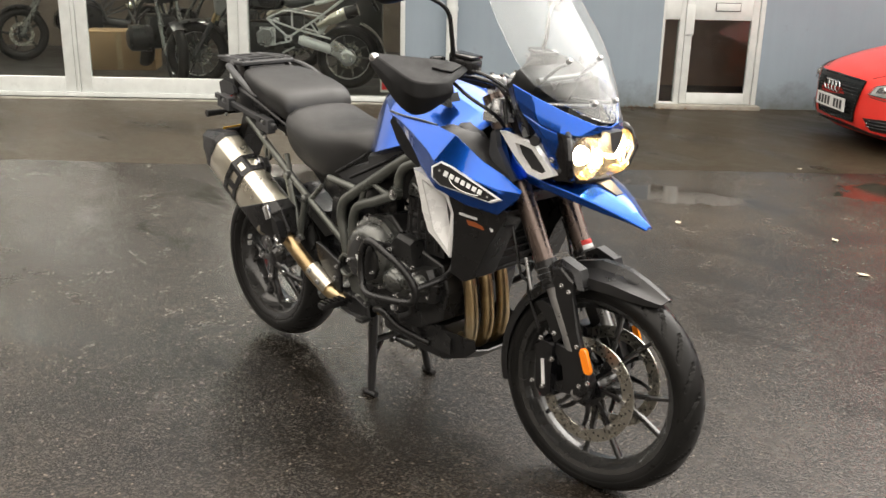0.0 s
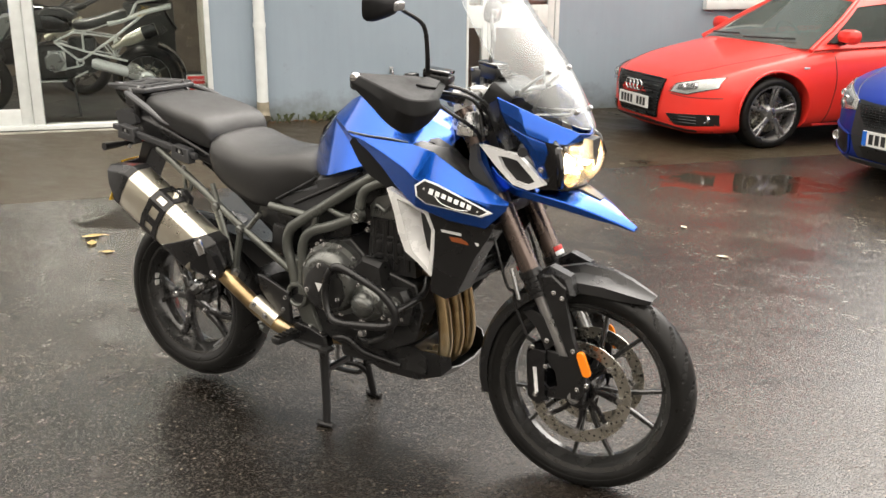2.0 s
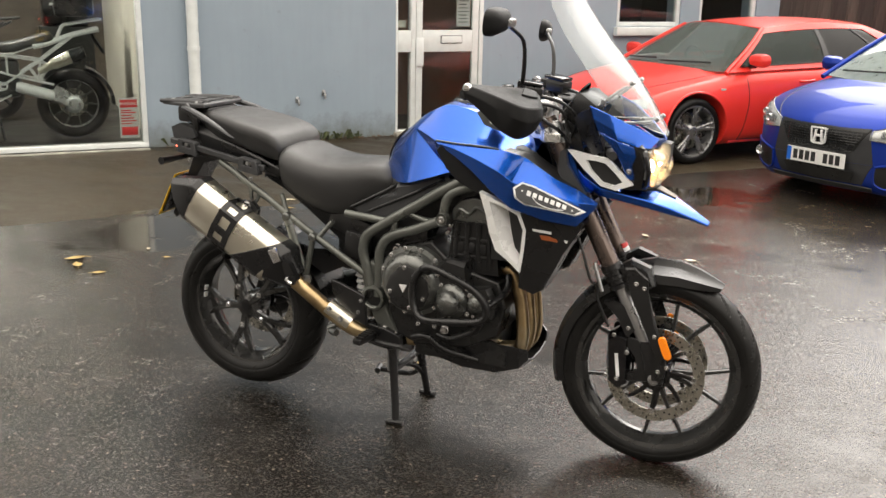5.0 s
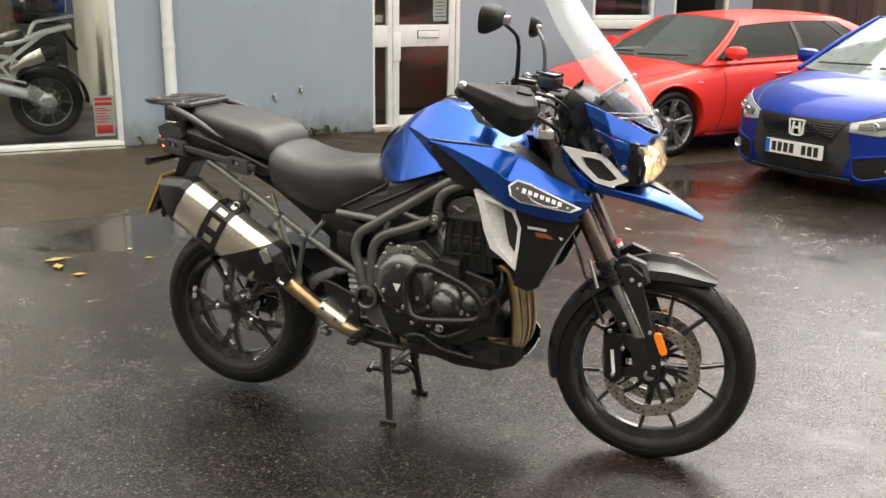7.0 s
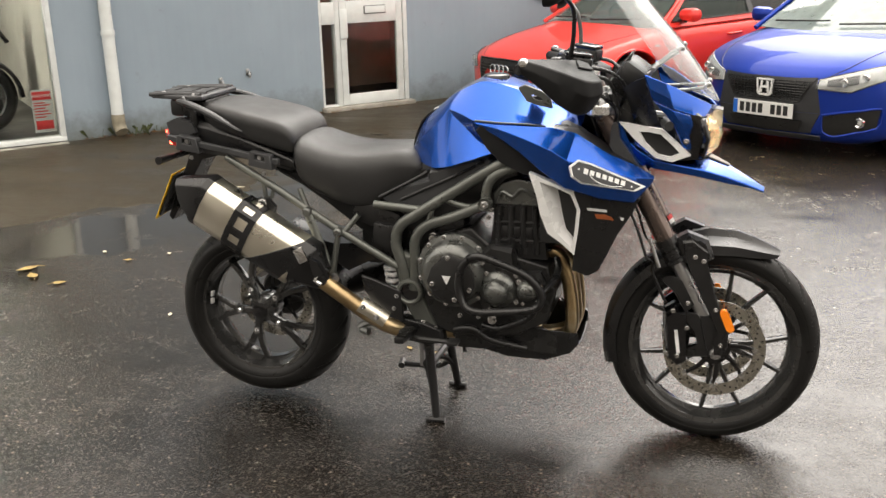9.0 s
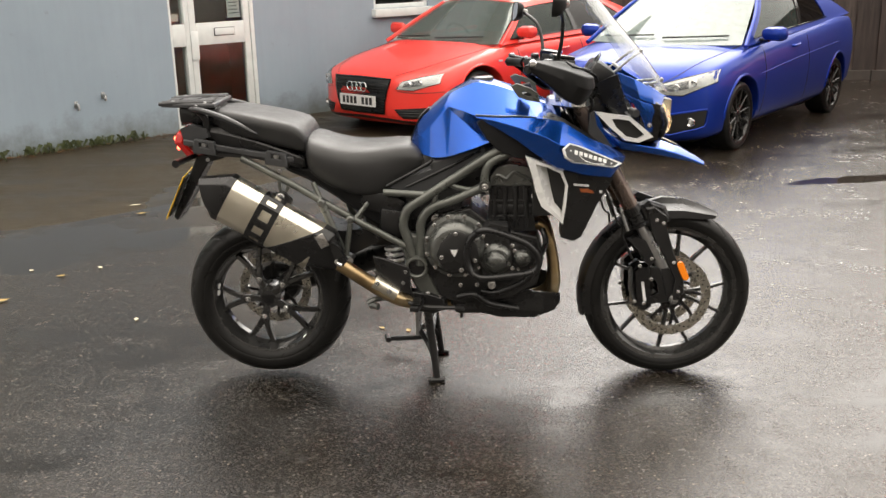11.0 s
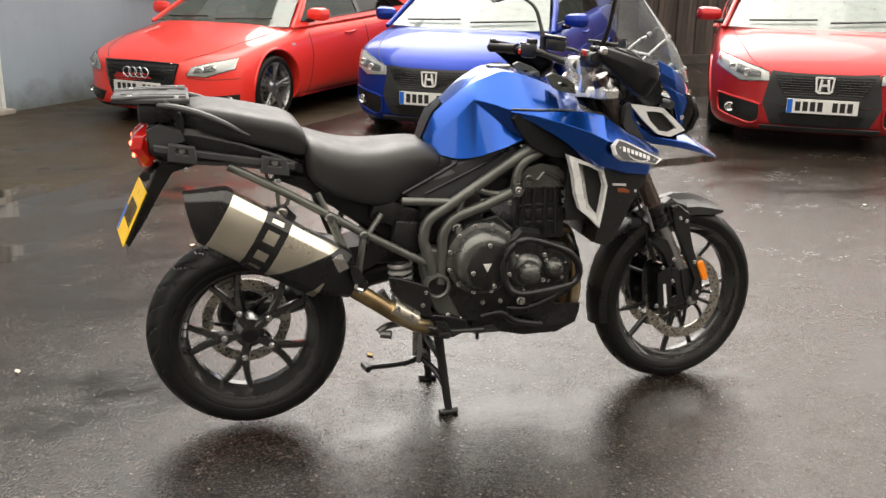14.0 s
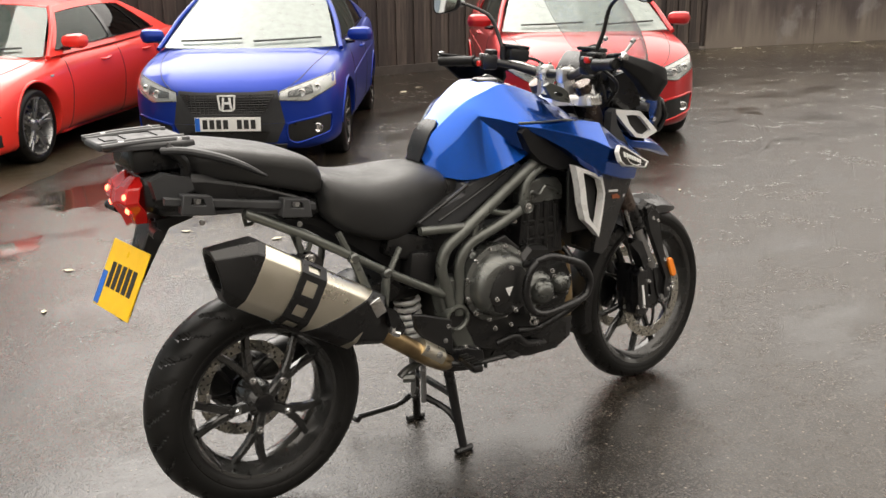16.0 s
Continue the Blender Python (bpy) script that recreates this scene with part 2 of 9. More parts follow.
def asphalt(name, dry, wet, damp=0.30, puddles=(), pool=0.0, stone=1.0, brown=(0.024, 0.019, 0.014), patches=(), spec=0.45):
    """Wet asphalt: stones, worn lighter spots, tracks of damp and standing water."""
    k = Mat(name, dry, 0.3, 0.0, 0.0, spec)
    sep = k.n.new("ShaderNodeSeparateXYZ")
    k.link(k.coord, sep.inputs[0])
    big, mid = k.noise(0.35, 4, 0.6), k.noise(2.3, 5, 0.6)
    fine = k.noise(260.0, 3, 0.7)
    v = k.n.new("ShaderNodeTexVoronoi")
    v.inputs["Scale"].default_value = 165.0
    k.link(k.coord, v.inputs["Vector"])
    grit = k.ramp(v.outputs["Color"], [(0.50, 0.0), (0.92, 1.0)])
    water = k.ramp(k.math("ADD", k.math("MULTIPLY", big, 0.65), k.math("MULTIPLY", mid, 0.35)), [(0.61 - pool, 0.0), (0.67 - pool, 1.0)])

    def spot(px, py, rx, ry, turn):
        """Squared distance from an ellipse's middle, ragged by noise."""
        c, s = math.cos(radians(turn)), math.sin(radians(turn))
        dx, dy = k.math("SUBTRACT", sep.outputs[0], px), k.math("SUBTRACT", sep.outputs[1], py)
        a = k.math("DIVIDE", k.math("ADD", k.math("MULTIPLY", dx, c), k.math("MULTIPLY", dy, s)), rx)
        b = k.math("DIVIDE", k.math("SUBTRACT", k.math("MULTIPLY", dy, c), k.math("MULTIPLY", dx, s)), ry)
        d = k.math("ADD", k.math("MULTIPLY", a, a), k.math("MULTIPLY", b, b))
        return k.math("ADD", d, k.math("MULTIPLY", k.math("SUBTRACT", k.noise(2.6, 5, 0.65), 0.5), 4.0))

    for p in puddles:
        water = k.math("MAXIMUM", water, k.ramp(spot(*p), [(0.55, 1.0), (0.95, 0.0)]))
    base = k.mix(k.ramp(mid, [(0.3, 0.0), (0.7, 1.0)]), dry, brown)
    for p, tint in patches:  # broad ragged ellipses that tint the base darker or lighter
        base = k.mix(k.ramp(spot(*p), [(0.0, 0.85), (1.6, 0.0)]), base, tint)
    base = k.mix(k.math("MULTIPLY", grit, 0.24 * stone), base, (0.20, 0.18, 0.16))
    w = k.n.new("ShaderNodeTexVoronoi")  # scattered pale chips
    w.inputs["Scale"].default_value = 42.0
    k.link(k.coord, w.inputs["Vector"])
    chip = k.math("MULTIPLY", k.ramp(w.outputs["Color"], [(0.66, 0.0), (0.72, 1.0)]), k.ramp(w.outputs["Distance"], [(0.10, 1.0), (0.22, 0.0)]))
    base = k.mix(k.math("MULTIPLY", chip, 0.5 * stone), base, (0.30, 0.26, 0.21))
    seep = k.ramp(k.noise(0.85, 6, 0.62, (1.0, 2.4, 1.0)), [(0.50, 0.0), (0.66, 1.0)])  # damp patches
    base = k.mix(k.math("MULTIPLY", seep, 0.6), base, wet)
    base = k.mix(k.math("MULTIPLY", water, 0.4), base, wet)
    k.set("Base Color", base)
    film = k.math("ADD", k.math("MULTIPLY", mid, 0.5), k.math("MULTIPLY", k.noise(9, 5, 0.6), 0.5))
    rough = k.ramp(film, [(0.30, damp - 0.12), (0.72, damp + 0.07)])
    rough = k.math("ADD", rough, k.math("MULTIPLY", k.math("SUBTRACT", k.noise(38.0, 4, 0.7), 0.5), 0.28))
    rough = k.mix(k.math("MULTIPLY", seep, 0.55), rough, (0.13, 0.13, 0.13))
    k.set("Roughness", k.mix(water, rough, (0.06, 0.06, 0.06)))
    height = k.math("ADD", k.math("MULTIPLY", fine, 0.25), k.math("MULTIPLY", v.outputs["Distance"], -0.9))
    height = k.math("MULTIPLY", height, k.ramp(film, [(0.30, 0.40), (0.72, 0.85)]))
    height = k.math("MULTIPLY", height, k.math("SUBTRACT", 1.0, k.math("MULTIPLY", water, 0.97)))
    height = k.math("MULTIPLY", height, k.math("SUBTRACT", 1.0, k.math("MULTIPLY", seep, 0.6)))
    return k.bump(height, 0.45, 0.005).m


# ---- mesh helpers ----
def B():
    return bmesh.new()


def part(name, bm, material, parent=None, label="", smooth=38.0, sub=0, bevel=0.0):
    """Links a bmesh as one mesh object under a thing or a part."""
    bmesh.ops.recalc_face_normals(bm, faces=bm.faces)
    for f in bm.faces:
        f.smooth = smooth > 0
    me = bpy.data.meshes.new(name)
    bm.to_mesh(me)
    bm.free()
    me.materials.append(material)
    if 0 < smooth < 180 and not sub:
        me.set_sharp_from_angle(angle=radians(smooth))
    ob = new(name, me)
    ob.parent = parent
    if bevel:
        b = ob.modifiers.new("bevel", "BEVEL")
        b.width, b.segments, b.limit_method, b.angle_limit = bevel, 2, "ANGLE", radians(30)
    if sub:
        s = ob.modifiers.new("sub", "SUBSURF")
        s.levels = s.render_levels = sub
    if label:
        tagged(ob, label)
    if name in SMALL:
        tagged(ob, kind="stuff")
    return ob


# fixings too small to pick apart
SMALL = {"bolt", "engine_bolt", "drilling", "bobbin", "carrier", "wheel_bolt", "rack_bolt", "rib", "radiator_fins", "led", "button", "clamp_bolt", "frame_bolt", "screen_bolt", "badge_stud", "plate_bar", "rack_slot", "balance_weight", "print_line", "seam", "grille_mesh", "print"}


def thing(name, label, category, m=None, group="", kind=""):
    ob = new(name)
    ob.empty_display_size = 0.1
    if m is not None:
        ob.matrix_basis = m
    return tagged(ob, label, category, group, kind)


def face(bm, vs):
    try:
        return bm.faces.new(vs)
    except ValueError:
        return None


def grid(bm, rows, close=False, caps=False):
    """Skin rows of points (all of one length); close joins each row's end to its start."""
    vs = [[bm.verts.new(p) for p in row] for row in rows]
    n = len(rows[0])
    for a, b in zip(vs, vs[1:]):
        for i in range(n if close else n - 1):
            face(bm, (a[i], a[(i + 1) % n], b[(i + 1) % n], b[i]))
    if caps:
        face(bm, vs[0][::-1])
        face(bm, vs[-1])
    return vs


def smooth_path(pts, steps):
    """Catmull-Rom through the points."""
    p = [Vector(q) for q in pts]
    if len(p) < 3 or steps < 2:
        return p
    out = []
    for i in range(len(p) - 1):
        a, b, c, d = p[max(i - 1, 0)], p[i], p[i + 1], p[min(i + 2, len(p) - 1)]
        for s in range(steps):
            t = s / steps
            out.append(0.5 * ((2 * b) + (c - a) * t + (2 * a - 5 * b + 4 * c - d) * t * t + (3 * b - a - 3 * c + d) * t ** 3))
    return out + [p[-1]]


def tube(bm, pts, r, seg=10, steps=4, closed=False, flat=1.0):
    """A round bar along a path; r is one radius or one for each point."""
    path = smooth_path(list(pts) + ([pts[0]] if closed else []), steps)
    n = len(path)
    rs = [r] * n if not isinstance(r, (list, tuple)) else [float(q) for q in np.interp(np.linspace(0, 1, n), np.linspace(0, 1, len(r)), r)]
    up, rows = Vector((0.13, 0.2, 0.97)), []
    for i, p in enumerate(path):
        d = (path[min(i + 1, n - 1)] - path[max(i - 1, 0)]).normalized()
        side = d.cross(up)
        if side.length < 1e-4:
            side = d.cross(Vector((1, 0, 0)))
        side.normalize()
        up = side.cross(d).normalized()
        rows.append([p + rs[i] * (math.cos(a) * side + flat * math.sin(a) * up) for a in (2 * math.pi * k / seg for k in range(seg))])
    grid(bm, rows, True, not closed)
    return bm


def lathe(bm, profile, centre=(0, 0, 0), axis="y", seg=32, start=0.0, sweep=360.0):
    """Turn a profile of (radius, along) round an axis through the centre."""
    c = Vector(centre)
    full = abs(sweep - 360) < 1e-6
    count = seg if full else seg + 1
    rows = []
    for k in range(count):
        a = radians(start + sweep * k / seg)
        row = []
        for r, h in profile:
            u, w = r * math.cos(a), r * math.sin(a)
            row.append(c + Vector({"y": (u, h, w), "x": (h, u, w), "z": (u, w, h)}[axis]))
        rows.append(row)
    vs = [[bm.verts.new(p) for p in row] for row in rows]
    for k in range(seg):
        a, b = vs[k], vs[(k + 1) % count]
        for i in range(len(profile) - 1):
            face(bm, (a[i], a[i + 1], b[i + 1], b[i]))
    bmesh.ops.remove_doubles(bm, verts=bm.verts, dist=1e-5)
    return bm


def prism(bm, outline, y0, y1, inset=0.0, plane="xz"):
    """An outline in a plane given depth; inset draws the second face in, for a chamfered look."""
    pts = [Vector((a, b)) for a, b in outline]
    mid = sum(pts, Vector((0, 0))) / len(pts)

    def at(p, y):
        return {"xz": (p.x, y, p.y), "yz": (y, p.x, p.y), "xy": (p.x, p.y, y)}[plane]

    rows = [[at(p, y0) for p in pts]]
    if inset:
        rows.append([at(p, y0 + (y1 - y0) * 0.7) for p in pts])
    rows.append([at(p + (mid - p).normalized() * inset, y1) for p in pts])
    grid(bm, rows, True, True)
    return bm


def ring_prism(bm, outer, inner, y0, y1):
    """A flat frame between two outlines of equally many points in the xz plane."""
    rows = [[(a, y, b) for a, b in o] for o, y in ((outer, y0), (outer, y1), (inner, y1), (inner, y0), (outer, y0))]
    grid(bm, rows, True)
    bmesh.ops.remove_doubles(bm, verts=bm.verts, dist=1e-6)
    return bm


def box(bm, centre, size, bevel=0.0, turn=(0, 0, 0)):
    r = bmesh.ops.create_cube(bm, size=1.0, matrix=pose(*centre, *turn) @ Matrix.Diagonal((*size, 1)))
    if bevel:
        es = list({e for v in r["verts"] for e in v.link_edges})
        bmesh.ops.bevel(bm, geom=es, offset=bevel, segments=2, affect="EDGES", profile=0.5)
    return bm


def bolt(bm, x, y, z, r=0.007, out=-1, h=0.006):
    lathe(bm, [(0, 0), (r * 1.25, 0), (r * 1.25, h * 0.35 * out), (r, h * 0.4 * out), (r * 0.85, h * out), (0.3 * r, h * out), (0, h * 0.6 * out)], (x, y, z), "y", 8)
    return bm


def thicken(bm, t):
    bmesh.ops.recalc_face_normals(bm, faces=bm.faces)
    bmesh.ops.solidify(bm, geom=bm.faces[:], thickness=t)
    return bm


def loft_x(bm, stations, caps=True):
    """stations: (x, half section of (y, z) from the lowest point to the middle of the top); mirrored in y."""
    rows = []
    for x, half in stations:
        rows.append([(x, y, z) for y, z in half] + [(x, -y, z) for y, z in reversed(half) if y > 1e-6])
    grid(bm, rows, True, caps)
    return bm


def on_wall(s, out, z):
    """A place by metres along the wall, out from it, and up."""
    return Vector((WALL[0] + s * WU.x + out * WN.x, WALL[1] + s * WU.y + out * WN.y, z))


WALL, WALL_DEG = (-3.08, 5.85), 48.0
WU = Vector((math.cos(radians(WALL_DEG)), math.sin(radians(WALL_DEG)), 0))
WN = Vector((math.sin(radians(WALL_DEG)), -math.cos(radians(WALL_DEG)), 0))
WALL_M = pose(*WALL, 0, 0, 0, WALL_DEG)  # local x along the wall, local -y out of it


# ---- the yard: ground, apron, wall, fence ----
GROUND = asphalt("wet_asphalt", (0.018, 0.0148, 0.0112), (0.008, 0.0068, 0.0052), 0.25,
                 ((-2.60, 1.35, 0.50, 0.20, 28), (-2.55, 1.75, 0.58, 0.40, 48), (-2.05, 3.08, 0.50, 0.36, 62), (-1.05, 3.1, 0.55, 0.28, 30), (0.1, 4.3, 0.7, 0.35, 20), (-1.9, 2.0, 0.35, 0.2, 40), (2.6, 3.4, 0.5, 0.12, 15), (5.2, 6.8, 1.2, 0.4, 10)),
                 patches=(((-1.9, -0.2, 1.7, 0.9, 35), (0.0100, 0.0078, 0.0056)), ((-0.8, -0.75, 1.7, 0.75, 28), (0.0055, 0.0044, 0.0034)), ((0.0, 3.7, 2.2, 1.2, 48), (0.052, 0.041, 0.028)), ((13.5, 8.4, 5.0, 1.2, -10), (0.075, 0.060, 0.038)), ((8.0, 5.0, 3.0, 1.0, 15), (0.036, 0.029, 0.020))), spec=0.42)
APRON = asphalt("apron_asphalt", (0.033, 0.0252, 0.0138), (0.019, 0.0148, 0.0084), 0.48, ((-2.9, 1.9, 0.5, 0.25, 48), (-2.05, 3.08, 0.50, 0.36, 62)), -0.05, 0.6, (0.041, 0.0310, 0.0168), spec=0.18)

bm = B()
xs = [-900, -60, -12, -5, 0, 5, 12, 25, 60, 900]
grid(bm, [[(x, y, 0) for x in xs] for y in [-900, -60, -15, -6, 0, 6, 12, 25, 60, 900]])
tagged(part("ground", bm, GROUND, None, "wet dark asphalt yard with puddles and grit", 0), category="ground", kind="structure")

bm = B()  # the older, browner strip along the building
prof = [(-0.02, 0.006), (0.6, 0.006), (1.6, 0.006), (2.55, 0.005), (2.72, -0.002)]
rows = []
for i in range(57):
    s = -9.5 + i * 0.26
    wob = 0.06 * noise.noise(Vector((s * 0.9, 3.0, 0))) + 0.03 * noise.noise(Vector((s * 4, 9.0, 0)))
    rows.append([on_wall(s, o + (wob if o > 2 else 0), z) for o, z in prof])
grid(bm, rows)
tagged(part("pavement", bm, APRON, None, "browner worn asphalt strip along the building", 0), category="pavement", kind="structure")


def render_wall():
    k = Mat("painted_render", (0.24, 0.28, 0.34), 0.6)
    base = k.ramp(k.noise(0.8, 5), [(0.3, (0.272, 0.338, 0.400)), (0.7, (0.328, 0.400, 0.465))])
    base = k.mix(k.math("MULTIPLY", k.noise(3.0, 6, 0.6, (6, 6, 0.5)), 0.25), base, (0.19, 0.22, 0.26))
    spots = k.ramp(k.noise(7.0, 6, 0.7), [(0.62, 0.0), (0.75, 1.0)])
    base = k.mix(k.math("MULTIPLY", spots, 0.35), base, (0.16, 0.16, 0.15))
    sep = k.n.new("ShaderNodeSeparateXYZ")
    k.link(k.coord, sep.inputs[0])
    splash = k.math("SUBTRACT", k.math("MULTIPLY", k.noise(5.0, 6, 0.7), 0.55), sep.outputs[2])
    base = k.mix(k.ramp(splash, [(0.0, 0.0), (0.28, 0.75)]), base, (0.10, 0.105, 0.085))
    k.set("Base Color", base)
    k.set("Roughness", k.ramp(k.noise(4), [(0.3, 0.45), (0.7, 0.7)]))
    return k.bump(k.noise(60, 5), 0.25, 0.004).m


WALLPAINT = render_wall()
WHITEFRAME = surface("white_frame_paint", (0.73, 0.765, 0.755), 0.35, 0, 0, 0.5, 0.07, 9, 0.05, 200)
CREAM = surface("cream_plaster", (0.74, 0.70, 0.62), 0.7, 0, 0, 0.4, 0.08, 3)
SHOPFLOOR = surface("shop_floor", (0.035, 0.034, 0.034), 0.35, 0, 0, 0.5, 0.25, 4)
BROWNWALL = surface("brown_wall", (0.62, 0.40, 0.31), 0.7, 0, 0, 0.4, 0.15, 3)
REDWALL = surface("red_panel", (0.66, 0.34, 0.26), 0.6, 0, 0, 0.4, 0.15, 3)
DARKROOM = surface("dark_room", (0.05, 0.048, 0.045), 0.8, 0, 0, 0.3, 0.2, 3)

bm = B()
HOLES = [(-7.9, -2.43, 0.02, 2.45), (0.0, 0.97, 0.02, 2.12), (2.60, 3.46, 1.09, 2.10), (3.72, 4.55, 1.09, 2.10)]
cuts = sorted({-10.0, 4.9, *(c for h in HOLES for c in h[:2])})
for a, b in zip(cuts, cuts[1:]):
    hole = [h for h in HOLES if h[0] <= a + 1e-6 and b <= h[1] + 1e-6]
    spans = [(-0.1, hole[0][2]), (hole[0][3], 4.6)] if hole else [(-0.1, 4.6)]
    for z0, z1 in spans:
        box(bm, ((a + b) / 2, 0.13, (z0 + z1) / 2), (b - a, 0.26, z1 - z0))
wall = part("wall_north", bm, WALLPAINT, None, "blue-grey painted rendered wall, stained near the ground", 0)
wall.matrix_basis = WALL_M
tagged(wall, category="wall", kind="structure")

bm = B()
box(bm, (-2.55, 2.5, 4.68), (15.2, 6.0, 0.16), 0.02)
tagged(part("roof", bm, GREYPLASTIC, None, "flat grey roof slab of the workshop building", 0), category="roof", kind="structure").matrix_basis = WALL_M


def room(name, s0, s1, depth, height, wall_mat, floor_mat, side_mat=None):
    """Plain inside walls, floor and ceiling behind an opening."""
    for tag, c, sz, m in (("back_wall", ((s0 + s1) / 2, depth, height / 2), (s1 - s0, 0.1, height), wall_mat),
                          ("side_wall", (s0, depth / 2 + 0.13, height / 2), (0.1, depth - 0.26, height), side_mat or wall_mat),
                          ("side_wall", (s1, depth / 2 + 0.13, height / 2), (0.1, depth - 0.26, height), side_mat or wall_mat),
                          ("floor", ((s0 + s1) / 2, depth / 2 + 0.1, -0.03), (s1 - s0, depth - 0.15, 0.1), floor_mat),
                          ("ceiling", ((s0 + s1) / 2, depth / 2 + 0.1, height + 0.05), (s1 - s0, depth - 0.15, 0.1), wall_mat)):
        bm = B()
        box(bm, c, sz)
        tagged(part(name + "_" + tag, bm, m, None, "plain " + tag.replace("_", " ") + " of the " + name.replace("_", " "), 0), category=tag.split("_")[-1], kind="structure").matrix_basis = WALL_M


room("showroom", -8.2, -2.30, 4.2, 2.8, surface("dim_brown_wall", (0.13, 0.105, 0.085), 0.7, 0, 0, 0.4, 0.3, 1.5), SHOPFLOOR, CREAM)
room("hallway", -0.4, 1.6, 1.5, 2.5, BROWNWALL, SHOPFLOOR, REDWALL)
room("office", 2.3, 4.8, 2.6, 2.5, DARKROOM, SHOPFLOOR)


def bars(rects, y0, y1, bevel=0.004):
    bm = B()
    for a, b, z0, z1 in rects:
        box(bm, ((a + b) / 2, (y0 + y1) / 2, (z0 + z1) / 2), (b - a, y1 - y0, z1 - z0), bevel)
    return bm


def pane(parent, name, a, b, z0, z1, y, material=None, label=""):
    bm = B()
    box(bm, ((a + b) / 2, y, (z0 + z1) / 2), (b - a, 0.006, z1 - z0))
    p = part(name, bm, material or GLASS, parent, label, 0)
    p.visible_shadow = False
    return p


# shop front: sliding doors and a fixed pane in a white frame
shop = thing("window_1", "white-framed glazed shop front of a showroom", "window", WALL_M, "", "structure")
part("outer_frame", bars([(-7.9, -7.83, 0.06, 2.45), (-2.475, -2.43, 0.06, 2.45), (-7.83, -2.475, 2.36, 2.45), (-7.9, -2.43, 0.018, 0.06)], -0.03, 0.10), WHITEFRAME, shop)
part("mullion", bars([(-3.985, -3.90, 0.06, 2.36)], -0.02, 0.09), WHITEFRAME, shop)
part("mullion", bars([(-5.535, -5.50, 0.06, 2.36)], -0.005, 0.09), WHITEFRAME, shop)
for a, b in ((-5.495, -3.99), (-7.1, -5.54)):
    leaf = part("sliding_door", bars([(a, a + 0.10, 0.062, 2.355), (b - 0.10, b, 0.062, 2.355), (a + 0.10, b - 0.10, 0.062, 0.20), (a + 0.10, b - 0.10, 2.24, 2.355)], 0.0, 0.05), WHITEFRAME, shop)
    pane(leaf, "pane", a + 0.1, b - 0.1, 0.2, 2.24, 0.025)
pane(shop, "pane", -3.90, -2.475, 0.06, 2.36, 0.03)
bm = bars([(-7.9, -2.43, -0.02, 0.012)], -0.12, -0.032, 0.004)
part("sill", bm, surface("weathered_sill", (0.34, 0.32, 0.28), 0.6, 0, 0, 0.4, 0.4, 7, 0.2, 120), shop, "weathered white sill")

# warning notice inside the fixed pane
REDINK = surface("red_print", (0.55, 0.03, 0.03), 0.4)
notice = thing("warning_notice", "white warning notice with red print inside the window", "sign", WALL_M)
part("board", bars([(-2.665, -2.495, 0.10, 0.46)], 0.036, 0.042, 0.001), WHITEPLATE, notice)
part("print_band", bars([(-2.655, -2.505, 0.375, 0.445)], 0.033, 0.036, 0.0005), REDINK, notice)
part("print_block", bars([(-2.65, -2.51, 0.125, 0.20)], 0.033, 0.036, 0.0005), REDINK, notice)
for z in (0.35, 0.33, 0.305, 0.28, 0.255, 0.23):
    part("print_line", bars([(-2.65, -2.52 - 0.02 * (int(z * 1000) % 3), z - 0.006, z + 0.004)], 0.033, 0.036, 0.0), REDINK, notice)
fc = bpy.data.curves.new("word", "FONT")
fc.body, fc.size, fc.extrude, fc.align_x = "WARNING", 0.034, 0.0005, "CENTER"
word = new("word", fc)
word.data.materials.append(WHITEPLATE)
word.parent = notice
word.matrix_basis = pose(-2.58, 0.0315, 0.398, 90, 0, 0)

# entrance door with side light
door = thing("door_1", "white-framed glazed entrance door, shut, with a letter plate", "door", WALL_M, "", "structure")
part("frame", bars([(0.0, 0.025, 0.02, 2.12), (0.165, 0.215, 0.02, 2.12), (0.925, 0.97, 0.02, 2.12), (0.025, 0.165, 2.05, 2.12), (0.215, 0.925, 2.07, 2.12), (0.025, 0.165, 0.84, 1.05), (0.025, 0.165, 0.02, 0.06)], 0.0, 0.09), WHITEFRAME, door)
pane(door, "side_pane", 0.025, 0.165, 0.06, 0.84, 0.05)
pane(door, "side_pane", 0.025, 0.165, 1.05, 2.05, 0.05)
leaf = part("leaf", bars([(0.222, 0.292, 0.045, 2.065), (0.85, 0.918, 0.045, 2.065), (0.292, 0.85, 0.045, 0.15), (0.292, 0.85, 0.84, 1.055), (0.292, 0.85, 1.96, 2.065)], 0.008, 0.058), WHITEFRAME, door)
pane(leaf, "pane", 0.292, 0.85, 0.15, 0.84, 0.035)
pane(leaf, "pane", 0.292, 0.85, 1.055, 1.96, 0.035)
part("letter_plate", bars([(0.49, 0.73, 0.922, 1.002)], -0.001, 0.008, 0.006), GREYPLASTIC, door)
part("letter_flap", bars([(0.496, 0.724, 0.928, 0.996)], -0.007, -0.001, 0.003), WHITEFRAME, door)
part("lock_box", bars([(0.215, 0.30, 0.70, 0.98)], -0.012, 0.0, 0.006), WHITEFRAME, door)
part("threshold", bars([(-0.02, 0.99, -0.02, 0.045)], -0.10, 0.007, 0.006), surface("worn_concrete", (0.33, 0.31, 0.27), 0.6, 0, 0, 0.4, 0.25, 8, 0.3, 120), door)
paper = thing("paper_notice", "white paper notice taped behind the door glass", "notice", WALL_M)
